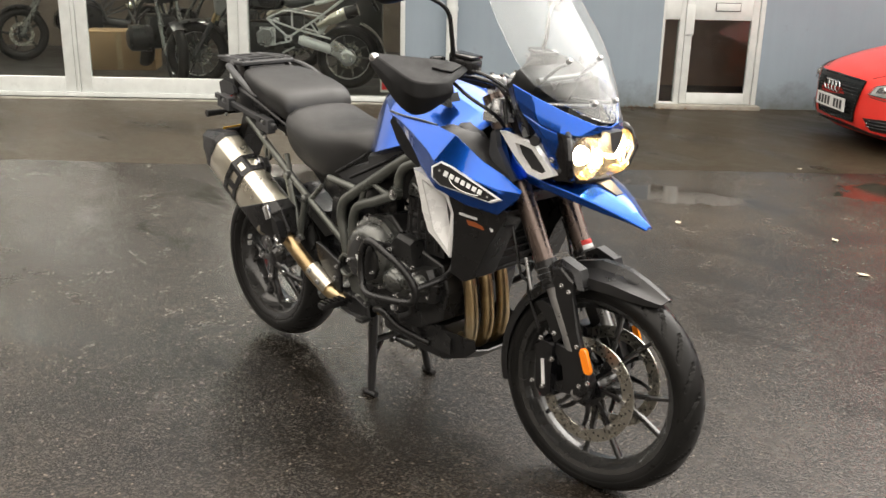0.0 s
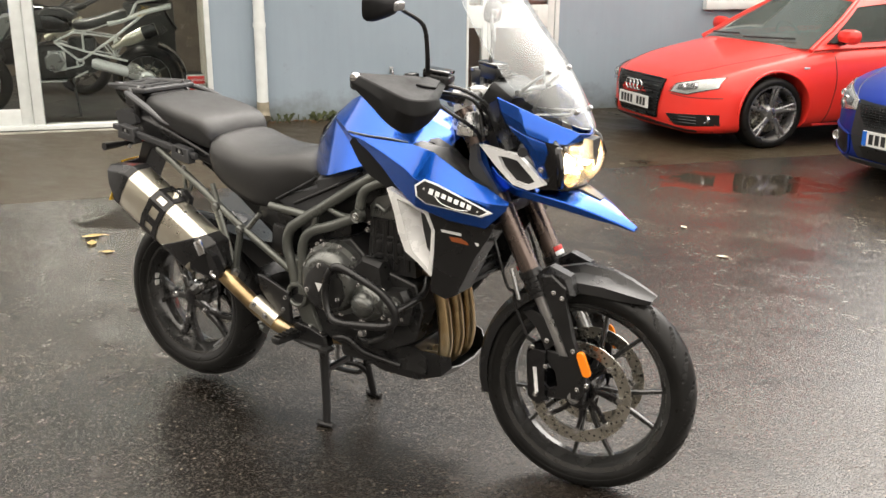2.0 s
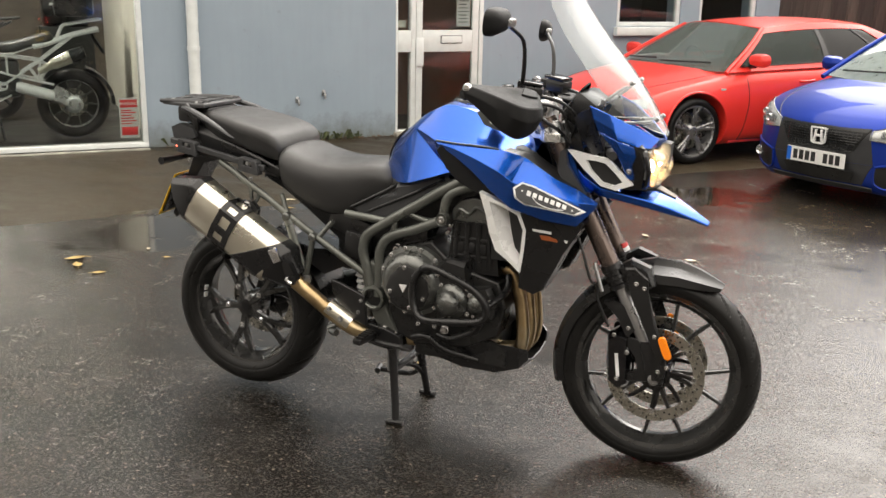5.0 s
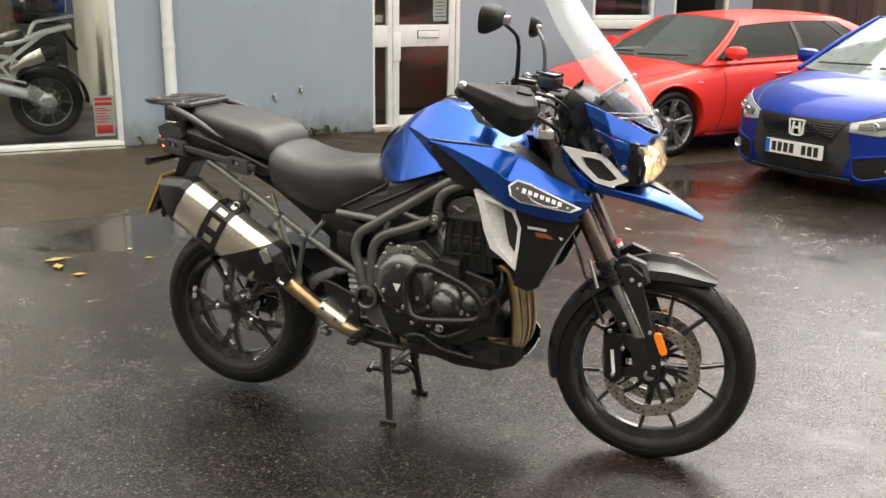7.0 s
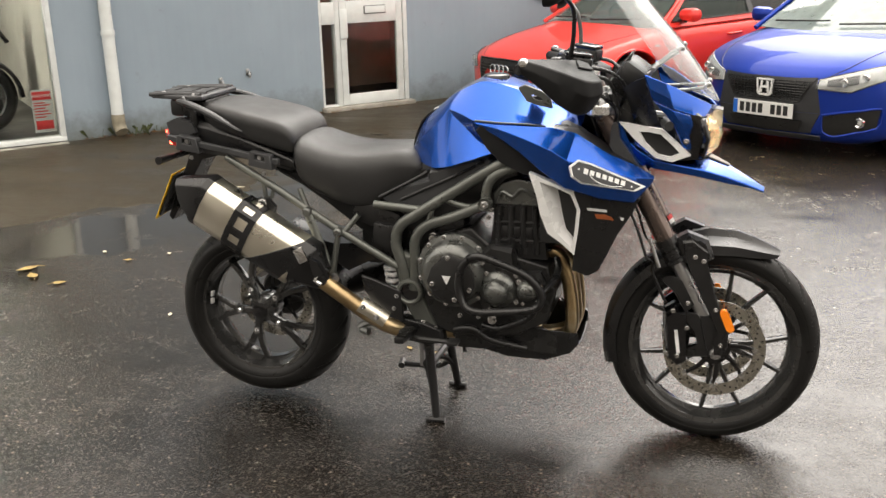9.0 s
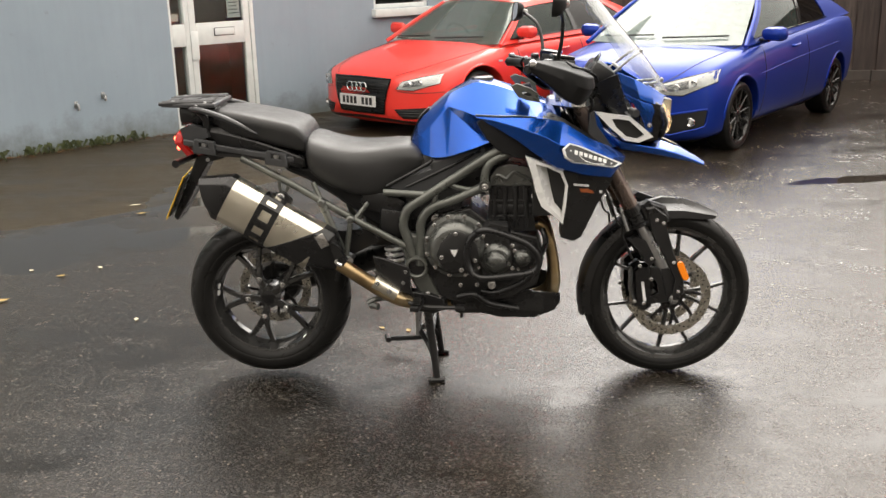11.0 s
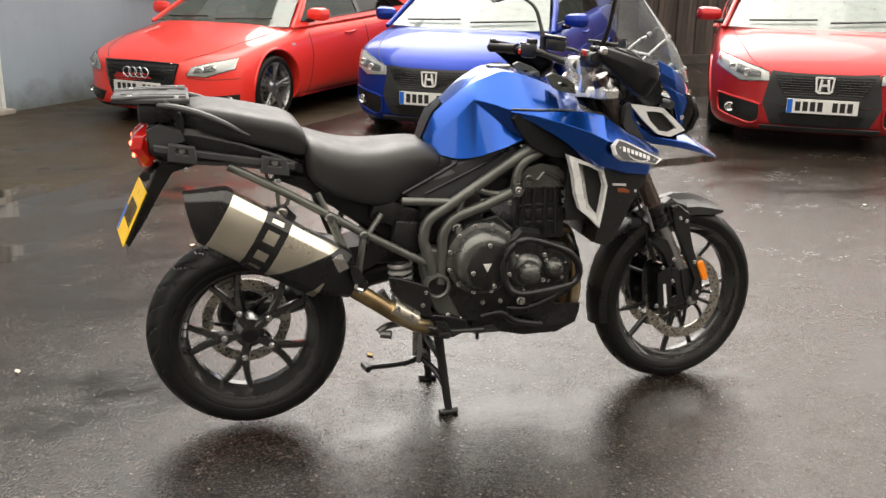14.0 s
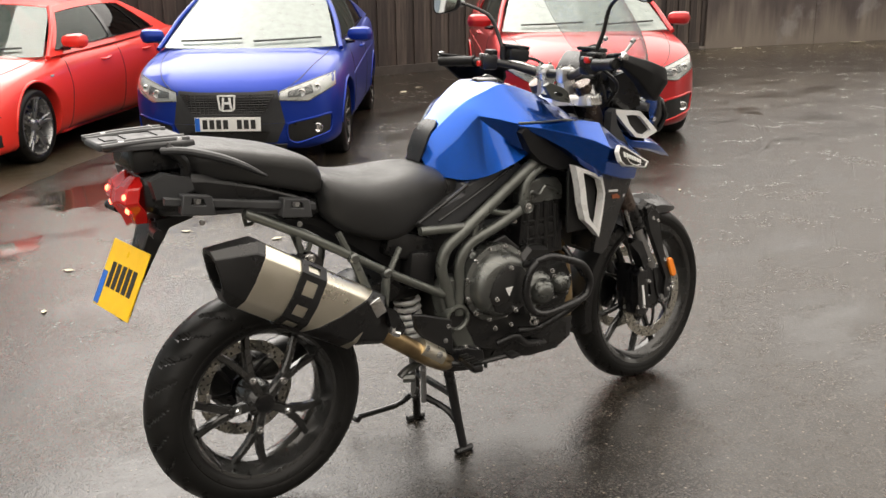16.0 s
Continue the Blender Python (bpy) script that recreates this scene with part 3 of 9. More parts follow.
part("sheet", bars([(0.68, 0.83, 1.09, 1.42)], 0.0385, 0.0395, 0.0), WHITEPLATE, paper)
for i in range(7):
    part("print_line", bars([(0.70, 0.81 - 0.01 * (i % 3), 1.13 + i * 0.035, 1.138 + i * 0.035)], 0.0375, 0.0385, 0.0), INK, paper)
card = thing("card_notice", "cream card behind the side light", "notice", WALL_M)
part("sheet", bars([(0.04, 0.13, 1.08, 1.15)], 0.0535, 0.0545, 0.0), CREAM, card)

# office windows
for i, (a, b, z0, z1) in enumerate(HOLES[2:]):
    w = thing("window_%d" % (i + 2), "white-framed office window with a deep white sill", "window", WALL_M, "", "structure")
    part("window_frame", bars([(a, a + 0.05, z0, z1), (b - 0.05, b, z0, z1), (a + 0.05, b - 0.05, z0, z0 + 0.05), (a + 0.05, b - 0.05, z1 - 0.05, z1)], 0.02, 0.08), WHITEFRAME, w)
    pane(w, "pane", a + 0.05, b - 0.05, z0 + 0.05, z1 - 0.05, 0.05)
    part("window_sill", bars([(a - 0.03, b + 0.03, z0 - 0.095, z0 - 0.003)], -0.07, 0.02, 0.008), WHITEFRAME, w)

# downpipe
pipe = thing("drainpipe", "white plastic drainpipe with a curved grey shoe", "drainpipe", WALL_M, "", "structure")
bm = B()
tube(bm, [(-1.995, -0.07, 4.4), (-1.995, -0.07, 0.20)], 0.052, 16, 1)
part("pipe", bm, WHITEFRAME, pipe)
bm = B()
tube(bm, [(-1.995, -0.07, 0.205), (-1.995, -0.07, 0.13), (-1.990, -0.085, 0.08), (-1.985, -0.11, 0.05)], 0.057, 16, 5)
part("shoe", bm, surface("weathered_shoe", (0.30, 0.27, 0.20), 0.6, 0, 0, 0.4, 0.3, 12), pipe, "weathered beige shoe")
for z in (0.9, 2.3, 3.7):
    bm = B()
    lathe(bm, [(0.053, z - 0.02), (0.06, z - 0.02), (0.06, z + 0.02), (0.053, z + 0.02)], (-1.995, -0.07, 0), "z", 16)
    part("bracket", bm, WHITEFRAME, pipe)

# small fixings and stains on the wall
for s, z in ((-0.755, 0.46), (-1.02, 0.40)):
    tap = thing("wall_tap", "small weathered metal pipe stub fixed to the wall", "pipe fitting", WALL_M, "pipe stubs on the wall")
    bm = B()
    tube(bm, [(s, -0.001, z), (s, -0.05, z), (s, -0.055, z - 0.05)], 0.012, 8, 3)
    part("pipe", bm, ALLOY, tap)
    bm = B()
    box(bm, (s, -0.006, z), (0.034, 0.010, 0.060), 0.003)
    part("back_plate", bm, ALLOY, tap)

# weeds at the foot of the wall
LEAFGREEN = surface("weed_green", (0.065, 0.080, 0.030), 0.6, 0, 0, 0.4, 0.4, 30)
bm = B()
rng = random.Random(5)
for i in range(190):
    s = rng.choice((-1.3, -1.05, -0.7, -1.7, -0.9)) + rng.gauss(0, 0.22)
    o = abs(rng.gauss(0, 0.05)) + 0.012
    p, a, h = on_wall(s, o, 0.004), rng.uniform(0, 6.28), rng.uniform(0.02, 0.10)
    d, w = Vector((math.cos(a), math.sin(a), 0)), Vector((-math.sin(a), math.cos(a), 0))
    vs = [bm.verts.new(q) for q in (p - w * 0.004, p + w * 0.004, p + d * h * 0.5 + w * 0.007 + Vector((0, 0, h)), p + d * h * 0.9 + Vector((0, 0, h * 0.9)))]
    face(bm, vs)
tagged(part("weeds", bm, LEAFGREEN, None, "low green weeds growing along the foot of the wall", 0), category="weeds", kind="stuff")

# litter of dead leaves along the foot of the wall
DEADLEAF = surface("dead_leaf", (0.16, 0.085, 0.035), 0.6, 0, 0, 0.4, 0.5, 40)
bm = B()
for i in range(260):
    s = rng.uniform(-2.3, 0.9)
    p, a, r = on_wall(s, abs(rng.gauss(0.03, 0.07)) + 0.01, rng.uniform(0.009, 0.02)), rng.uniform(0, 6.28), rng.uniform(0.008, 0.022)
    vs = [bm.verts.new(p + Vector((math.cos(a + k) * r, math.sin(a + k) * r * 0.7, rng.uniform(-0.003, 0.008)))) for k in (0, 1.3, 2.6, 3.9, 5.2)]
    face(bm, vs)
tagged(part("leaf_litter", bm, DEADLEAF, None, "brown dead leaves drifted along the wall", 0), category="leaves", kind="stuff")

# fallen leaves on the asphalt
YELLOWLEAF = surface("yellow_leaf", (0.38, 0.27, 0.09), 0.5, 0, 0, 0.4, 0.35, 40)
PALELEAF = surface("pale_leaf", (0.60, 0.55, 0.42), 0.5, 0, 0, 0.4, 0.3, 40)


def fallen_leaf(x, y, size, turn, mat, label):
    bm = B()
    prof = [(-1.0, 0.02), (-0.55, 0.42), (-0.1, 0.6), (0.35, 0.45), (0.75, 0.2), (1.05, 0.01)]
    rows = []
    for u, w in prof:
        lift = 0.12 * (u * u) + 0.05
        rows.append([(u, -w, lift + 0.18 * w), (u, -w * 0.5, lift), (u, 0, lift - 0.03), (u, w * 0.5, lift + 0.04), (u, w, lift + 0.25 * w)])
    grid(bm, rows)
    for v in bm.verts:
        v.co *= size
    tube(bm, [(-size, 0, 0.16 * size), (-1.5 * size, 0.15 * size, 0.06 * size)], 0.03 * size, 5, 1)
    ob = part("fallen_leaf", bm, mat, None, label, 0)
    ob.matrix_basis = pose(x, y, 0.002, 0, 0, turn)
    return tagged(ob, category="leaf", group="fallen leaves on the asphalt")


YL, PL = "curled yellow fallen leaf lying on wet asphalt", "small pale fallen leaf lying on wet asphalt"
for x, y, size, mat in ((-2.32, 0.80, 0.034, YELLOWLEAF), (-2.62, 0.95, 0.055, YELLOWLEAF), (-2.52, 0.86, 0.045, YELLOWLEAF), (-1.55, 0.545, 0.018, PALELEAF), (-2.2, 1.2, 0.025, YELLOWLEAF),
                        (-2.05, 1.35, 0.02, PALELEAF), (-0.9, 2.0, 0.022, PALELEAF), (-2.41, 1.30, 0.02, PALELEAF), (-2.39, 2.78, 0.035, PALELEAF), (-2.26, 2.55, 0.035, YELLOWLEAF), (0.10, 2.95, 0.03, PALELEAF), (0.46, 2.49, 0.035, PALELEAF), (-0.65, 2.57, 0.03, PALELEAF), (-0.87, 4.44, 0.03, PALELEAF), (-0.28, 0.40, 0.020, YELLOWLEAF), (-0.40, 0.43, 0.018, YELLOWLEAF), (4.5, 7.6, 0.07, PALELEAF), (4.9, 7.9, 0.05, PALELEAF), (3.17, 1.98, 0.02, PALELEAF)):
    fallen_leaf(x, y, size, rng.uniform(0, 360), mat, YL if mat is YELLOWLEAF else PL)

# crumpled tissue by the puddle
TISSUE = surface("wet_tissue", (0.75, 0.74, 0.72), 0.7, 0, 0, 0.3, 0.1, 30)
bm = B()
bmesh.ops.create_icosphere(bm, subdivisions=4, radius=1.0)
for v in bm.verts:
    k = 1 + 0.5 * noise.noise(v.co * 2.2) + 0.25 * noise.noise(v.co * 6.0)
    v.co = Vector((v.co.x * 0.072 * k, v.co.y * 0.05 * k, max(-0.02, v.co.z * 0.055 * k) + 0.022))
tissue = part("tissue", bm, TISSUE, None, "crumpled white wet tissue lying on the asphalt", 60)
tissue.matrix_basis = pose(-2.195, 3.47, 0.006, 0, 0, 20)
tagged(tissue, category="litter")

# boarded fence at the back of the yard
FENCE_Y = 9.5


def fence_wood():
    k = Mat("fence_wood", (0.07, 0.05, 0.04), 0.75)
    info = k.n.new("ShaderNodeObjectInfo")
    tone = k.ramp(info.outputs["Random"], [(0.0, (0.030, 0.022, 0.019)), (0.6, (0.052, 0.038, 0.032)), (1.0, (0.095, 0.075, 0.062))])
    streak = k.ramp(k.noise(3.0, 6, 0.65, (9, 9, 0.6)), [(0.35, 0.55), (0.7, 1.5)])
    k.set("Base Color", k.mix(1.0, tone, streak, "MULTIPLY"))
    return k.bump(k.noise(30, 4, 0.6, (6, 6, 0.3)), 0.3, 0.004).m


FENCEWOOD = fence_wood()
fence = thing("fence", "dark-stained tall vertical board fence", "fence", pose(0.25, FENCE_Y, 0), "", "structure")
bm = B()
box(bm, (0, 0, 1.22), (0.166, 0.020, 2.36), 0.003)
board = part("board", bm, FENCEWOOD, fence, "", 0)
for i in range(1, 79):
    o = board.copy()
    scene.collection.objects.link(o)
    o.location = (i * 0.15, 0.012 * ((i % 2) * 2 - 1), rng.uniform(-0.015, 0.015))
    o.rotation_euler = (0, radians(rng.uniform(-0.3, 0.3)), 0)
for i in range(5):
    bm = B()
    box(bm, (i * 2.7 + 0.1, 0.10, 1.15), (0.10, 0.10, 2.4), 0.006)
    part("post", bm, FENCEWOOD, fence, "", 0)
for z in (0.45, 1.9):
    bm = B()
    box(bm, (5.8, 0.05, z), (11.8, 0.04, 0.09), 0.004)
    part("rail", bm, FENCEWOOD, fence, "", 0)
bm = B()
for i in range(5):
    box(bm, (1.2 + i * 2.3, -0.03, 0.045), (2.29, 0.05, 0.15), 0.006)
part("gravel_board", bm, surface("damp_concrete", (0.055, 0.046, 0.040), 0.7, 0, 0, 0.4, 0.3, 5, 0.3, 90), fence, "dark damp gravel boards", 0)

# plain unseen wall, closing the place behind the walk, added to darken side reflections
bm = B()
box(bm, (0.0, -10.0, 2.6), (36.0, 0.25, 5.3))
tagged(part("unseen_wall_south", bm, surface("dark_render", (0.20, 0.185, 0.165), 0.8, 0, 0, 0.3, 0.25, 1.5, 0.2, 60), None, "plain dark rendered wall added out of view to darken reflections", 0), category="wall", kind="structure")


def streaked_wall():
    k = Mat("streaked_render", (0.12, 0.10, 0.09), 0.7)
    base = k.ramp(k.noise(1.6, 6, 0.62, (1, 1, 0.16)), [(0.32, (0.040, 0.030, 0.030)), (0.52, (0.068, 0.052, 0.048)), (0.66, (0.115, 0.094, 0.084)), (0.78, (0.20, 0.17, 0.15))])
    sep = k.n.new("ShaderNodeSeparateXYZ")
    k.link(k.coord, sep.inputs[0])
    low = k.math("SUBTRACT", k.math("MULTIPLY", k.noise(3.2, 6, 0.65, (1, 1, 0.12)), 1.5), sep.outputs[2])
    base = k.mix(k.ramp(low, [(0.0, 0.0), (0.6, 0.6)]), base, (0.21, 0.18, 0.145))
    base = k.mix(k.ramp(k.noise(0.9, 5, 0.6), [(0.60, 0.0), (0.68, 0.35)]), base, (0.26, 0.25, 0.25))
    k.set("Base Color", base)
    return k.bump(k.noise(25, 5, 0.6, (1, 1, 0.4)), 0.3, 0.006).m


# the older streaked wall that carries on from the fence
bm = B()
for i in range(6):
    box(bm, (1.2 + i * 2.4, 0.10, 1.3), (2.392, 0.20, 2.7), 0.006)
east = part("wall_east", bm, streaked_wall(), None, "brown-grey streaked rendered wall beyond the board fence", 0)
east.matrix_basis = pose(11.95, 9.44, 0, 0, 0, -13)
tagged(east, category="wall", kind="structure")
for i, (x, y, size) in enumerate(((12.3, 9.0, 0.10), (12.6, 8.8, 0.07), (15.0, 8.5, 0.10), (15.8, 8.2, 0.08))):
    fallen_leaf(x, y, size, 70 * i, PALELEAF, PL)

# a further unseen wall, added to darken what the parked cars' sides reflect
bm = B()
box(bm, (25.9, -1.8, 2.6), (0.25, 16.0, 5.3))
tagged(part("unseen_wall_far_side", bm, bpy.data.materials["dark_render"], None, "plain dark rendered wall added out of view at the far side", 0), category="wall", kind="structure")


# ---- the motorcycle on its centre stand: x ahead, y to its left ----
FX, FZ, RX, RZ = 0.752, 0.320, -0.757, 0.330
moto = thing("motorcycle", "blue adventure motorcycle with black seat on its centre stand", "motorcycle")


def tyre_profile(r, rim, half):
    """Half-round tread, sidewalls and bead of a motorcycle tyre, as (radius, along the axle)."""
    out = []
    for k in range(25):
        a = radians(-90 + 7.5 * k)
        out.append((r - (r - rim) * 0.62 * (1 - math.cos(a)) ** 0.9, half * math.sin(a)))
    side = [(rim + 0.026, half * 0.985), (rim + 0.022, half * 0.955), (rim + 0.019, half * 0.965), (rim + 0.010, half * 0.93), (rim - 0.004, half * 0.80), (rim - 0.010, half * 0.66)]
    return [(a, -h) for a, h in reversed(side)] + out + side


def spoke(bm, a0, a1, r0, r1, y0, y1, w0, w1, d):
    """A tapered bar from the hub at angle a0 to the rim at angle a1 (degrees), d deep."""
    rows = []
    for t in (0, 0.33, 0.66, 1):
        a, r, y, w = radians(a0 + (a1 - a0) * t), r0 + (r1 - r0) * t, y0 + (y1 - y0) * t, w0 + (w1 - w0) * t
        c, n = Vector((math.cos(a) * r, y, math.sin(a) * r)), Vector((-math.sin(a), 0, math.cos(a)))
        o = Vector((0, 1, 0))
        rows.append([c + n * w * u + o * d * v for u, v in ((-1, -0.6), (-0.6, -1), (0.6, -1), (1, -0.6), (1, 0.6), (0.6, 1), (-0.6, 1), (-1, 0.6))])
    grid(bm, rows, True, True)


def brake_disc(parent, x, y, z, r, inner, name="brake_disc"):
    """A drilled steel rotor on a black carrier with bright bobbins."""
    bm = B()
    n = 72
    lathe(bm, [(inner, -0.0025), (r, -0.0025), (r, 0.0025), (inner, 0.0025), (inner, -0.0025)], (x, y, z), "y", n)
    disc = part(name, bm, DISC, parent, "drilled steel brake disc")
    bm = B()
    for k in range(60):
        a = 2 * math.pi * k / 60
        q = inner + (r - inner) * (0.25, 0.5, 0.75)[k % 3]
        for s in (-1, 1):
            lathe(bm, [(0, 0.0029 * s), (0.0036, 0.0029 * s), (0.0036, 0.001 * s)], (x + q * math.cos(a), y, z + q * math.sin(a)), "y", 6)
    part("drilling", bm, INK, disc)
    bm = B()
    lathe(bm, [(0.03, -0.004), (inner * 0.42, -0.005), (inner * 0.42, 0.005), (0.03, 0.004), (0.03, -0.004)], (x, y, z), "y", 32)
    for k in range(8):
        spoke_bm = B()
        spoke(spoke_bm, 45 * k + 14, 45 * k, inner * 0.38, inner + 0.004, 0, 0, 0.0075, 0.006, 0.003)
        spoke_bm.transform(Matrix.Translation((x, y, z)))
        tmp = bpy.data.meshes.new("tmp")
        spoke_bm.to_mesh(tmp)
        spoke_bm.free()
        bm.from_mesh(tmp)
        bpy.data.meshes.remove(tmp)
    part("carrier", bm, GLOSSBLACK, disc)
    bm = B()
    for k in range(8):
        a = radians(45 * k)
        lathe(bm, [(0.003, -0.006), (0.0085, -0.006), (0.0085, 0.006), (0.003, 0.006), (0.003, -0.006)], (x + (inner + 0.003) * math.cos(a), y, z + (inner + 0.003) * math.sin(a)), "y", 10)
    part("bobbin", bm, CHROME, disc)
    return disc


def wheel(parent, name, x, z, r, rim, half, base, rear):
    """Built on the plane y = 0; the hub is a part, the rest are its sub-parts."""
    hub = part(name, lathe(B(), [(0.0, -0.055), (0.03, -0.055), (0.046, -0.04), (0.05, 0.0), (0.046, 0.04), (0.03, 0.055), (0.0, 0.055)], (x, 0, z), "y", 28), WHEELBLACK, parent, "black cast wheel")
    bm = lathe(B(), tyre_profile(r, rim, half), (x, 0, z), "y", 480)
    for v in bm.verts:  # slanting grooves cut into the tread, set off from side to side
        dx, dz = v.co.x - x, v.co.z - z
        lean = math.degrees(math.asin(max(-1.0, min(1.0, v.co.y / half))))
        if 8 < abs(lean) < 62 and math.hypot(dx, dz) > rim + 0.02:
            turn = math.atan2(dz, dx) / (2 * math.pi) * 24
            if (turn + 0.016 * abs(lean) + (0.5 if lean > 0 else 0.0)) % 1.0 < 0.15:
                q = 1 - 0.0055 / math.hypot(dx, dz)
                v.co.x, v.co.z = x + dx * q, z + dz * q
    part("tyre", bm, RUBBER, hub, "worn black tyre with slanting tread grooves", 30)
    w = half * 0.68
    part("rim", lathe(B(), [(rim - 0.006, -w), (rim + 0.003, -w - 0.006), (rim + 0.001, -w - 0.011), (rim - 0.012, -w - 0.006), (rim - 0.022, -w * 0.55), (rim - 0.034, -w * 0.28), (rim - 0.034, w * 0.28),
                            (rim - 0.022, w * 0.55), (rim - 0.012, w + 0.006), (rim + 0.001, w + 0.011), (rim + 0.003, w + 0.006), (rim - 0.006, w), (rim - 0.014, w * 0.6), (rim - 0.024, 0), (rim - 0.014, -w * 0.6), (rim - 0.006, -w)], (x, 0, z), "y", 96), WHEELBLACK, hub)
    for k in range(5):
        c = base + 72 * k
        for s in (-1, 1):
            bm = B()
            if rear:
                spoke(bm, c + 2 * s, c + 3 * s, 0.026, 0.100, -0.042, -0.036, 0.012, 0.0105, 0.014)
                spoke(bm, c + 4 * s, c + 14 * s, 0.092, rim - 0.026, -0.036, -0.014, 0.0120, 0.0100, 0.013)
            else:
                spoke(bm, c + 7 * s, c + 15 * s, 0.040, rim - 0.030, -0.012, 0.0, 0.0088, 0.0062, 0.012)
            bm.transform(Matrix.Translation((x, 0, z)))
            part("spoke", bm, WHEELBLACK, hub)
    return hub


# wheels
fw = wheel(moto, "front_wheel", FX, FZ, 0.319, 0.257, 0.055, 63, False)
rw = wheel(moto, "rear_wheel", RX, RZ, 0.311, 0.219, 0.080, -104, True)
bm = B()
for k in range(5):
    a = radians(-104 + 72 * k)
    bolt(bm, RX + 0.078 * math.cos(a), -0.052, RZ + 0.078 * math.sin(a), 0.0085, -1, 0.01)
part("wheel_bolt", bm, CHROME, rw, "bright wheel bolts")
part("hub_cap", lathe(B(), [(0.0, -0.058), (0.016, -0.060), (0.026, -0.057), (0.029, -0.05), (0.034, -0.045)], (RX, 0, RZ), "y", 24), GLOSSBLACK, rw)
for y in (-0.072, 0.072):
    brake_disc(fw, FX, y, FZ, 0.1525, 0.117)
brake_disc(rw, RX, 0.075, RZ, 0.141, 0.108)
bm = B()
lathe(bm, [(0.0, -0.132), (0.012, -0.132), (0.012, -0.13), (0.017, -0.128), (0.017, -0.05), (0.017, 0.05), (0.017, 0.128), (0.0, 0.13)], (FX, 0, FZ), "y", 20)
part("axle", bm, ALLOY, fw)
# balance weights on the rear rim
bm = B()
for a in (168, 176):
    box(bm, (RX + 0.196 * math.cos(radians(a)), -0.03, RZ + 0.196 * math.sin(radians(a))), (0.008, 0.02, 0.02), 0.002, (0, -a, 0))
part("balance_weight", bm, SILVER, rw)

# fork
FTOP, FBOT = Vector((0.372, 0, 1.085)), Vector((0.733, 0, 0.395))
FDIR = (FBOT - FTOP).normalized()


def fork_at(d, y):
    return FTOP + FDIR * d + Vector((0, y, 0))


for s in (-1, 1):
    y = 0.098 * s
    leg = part("fork_leg", tube(B(), [fork_at(-0.02, y), fork_at(0.48, y)], 0.029, 20, 1), BRONZE, moto, "bronze-grey anodised upper fork tube")
    bm = B()
    for a, b, r in ((0.470, 0.490, 0.034), (0.492, 0.505, 0.031), (0.507, 0.520, 0.034), (0.522, 0.535, 0.031), (0.537, 0.55, 0.034)):
        tube(bm, [fork_at(a, y), fork_at(b, y)], r, 20, 1)
    part("collar", bm, PLASTIC, leg)
    part("stanchion", tube(B(), [fork_at(0.545, y), fork_at(0.80, y)], 0.0205, 16, 1), ALLOY, leg, "silver lower fork tube")
    for k, c in enumerate((WHITEINK, REDPART)):
        bb = B()
        lathe(bb, [(0.0345, -0.012 + k * 0.014), (0.0350, -0.011 + k * 0.014), (0.0350, 0.001 + k * 0.014), (0.0345, 0.002 + k * 0.014)], (0, 0, 0), "z", 10, 215 if s < 0 else 35, 62)
        bb.transform(Matrix.Translation(fork_at(0.465, y)) @ FDIR.to_track_quat("-Z", "Y").to_matrix().to_4x4())
        part("sticker", bb, c, leg)
    # black guard and casting in front of and below the stanchion
    bm = B()
    prism(bm, [(0.640, 0.668), (0.668, 0.672), (0.712, 0.640), (0.715, 0.598), (0.745, 0.500), (0.785, 0.400), (0.786, 0.345), (0.768, 0.316), (0.748, 0.316), (0.744, 0.345), (0.755, 0.392), (0.706, 0.490), (0.660, 0.590)], y + 0.020 * s, y + 0.036 * s, 0.006)
    fg = part("fork_guard", bm, PLASTIC, moto, "black plastic fork guard", 30)
    bm = B()
    prism(bm, [(0.700, 0.44), (0.745, 0.44), (0.785, 0.36), (0.780, 0.30), (0.745, 0.296), (0.72, 0.34)], y - 0.02 * s, y + 0.022 * s, 0.004)
    prism(bm, [(0.580, 0.548), (0.610, 0.560), (0.650, 0.545), (0.690, 0.47), (0.66, 0.44), (0.625, 0.50)], y - 0.018 * s, y + 0.018 * s, 0.004)
    part("fork_bottom", bm, PLASTIC, moto, "black cast fork foot", 30)
    bm = B()
    pill = []
    for q in range(14):  # a rounded bar lying along the leg
        a = math.pi * (q if q < 7 else q - 1) / 6 - (0 if q < 7 else 0)
        a = math.pi * q / 6 if q < 7 else math.pi * (q - 1) / 6
        u, w = 0.0125 * math.cos(a), (0.026 if q < 7 else -0.026) + 0.0125 * math.sin(a)
        pill.append((0.779 + u * 0.92 - w * 0.38, 0.430 + u * 0.38 + w * 0.92))
    prism(bm, pill, y + 0.034 * s, y + 0.045 * s, 0.003)
    part("reflector", bm, ORANGE, moto, "orange side reflector")
    bm = B()
    for bx, bz in ((0.678, 0.622), (0.703, 0.610), (0.745, 0.462), (0.764, 0.352), (0.790, 0.368)):
        bolt(bm, bx, y + 0.036 * s, bz, 0.006, s)
    part("bolt", bm, CHROME, fg)
    # caliper behind the leg, with its bracket
    bm = B()
    prism(bm, [(0.600, 0.44), (0.628, 0.46), (0.665, 0.45), (0.676, 0.36), (0.672, 0.285), (0.645, 0.268), (0.612, 0.29), (0.600, 0.35)], y - 0.058 * s, y + 0.030 * s, 0.012)
    cal = part("caliper", bm, GLOSSBLACK, moto, "black brake caliper", 30)
    bm = B()
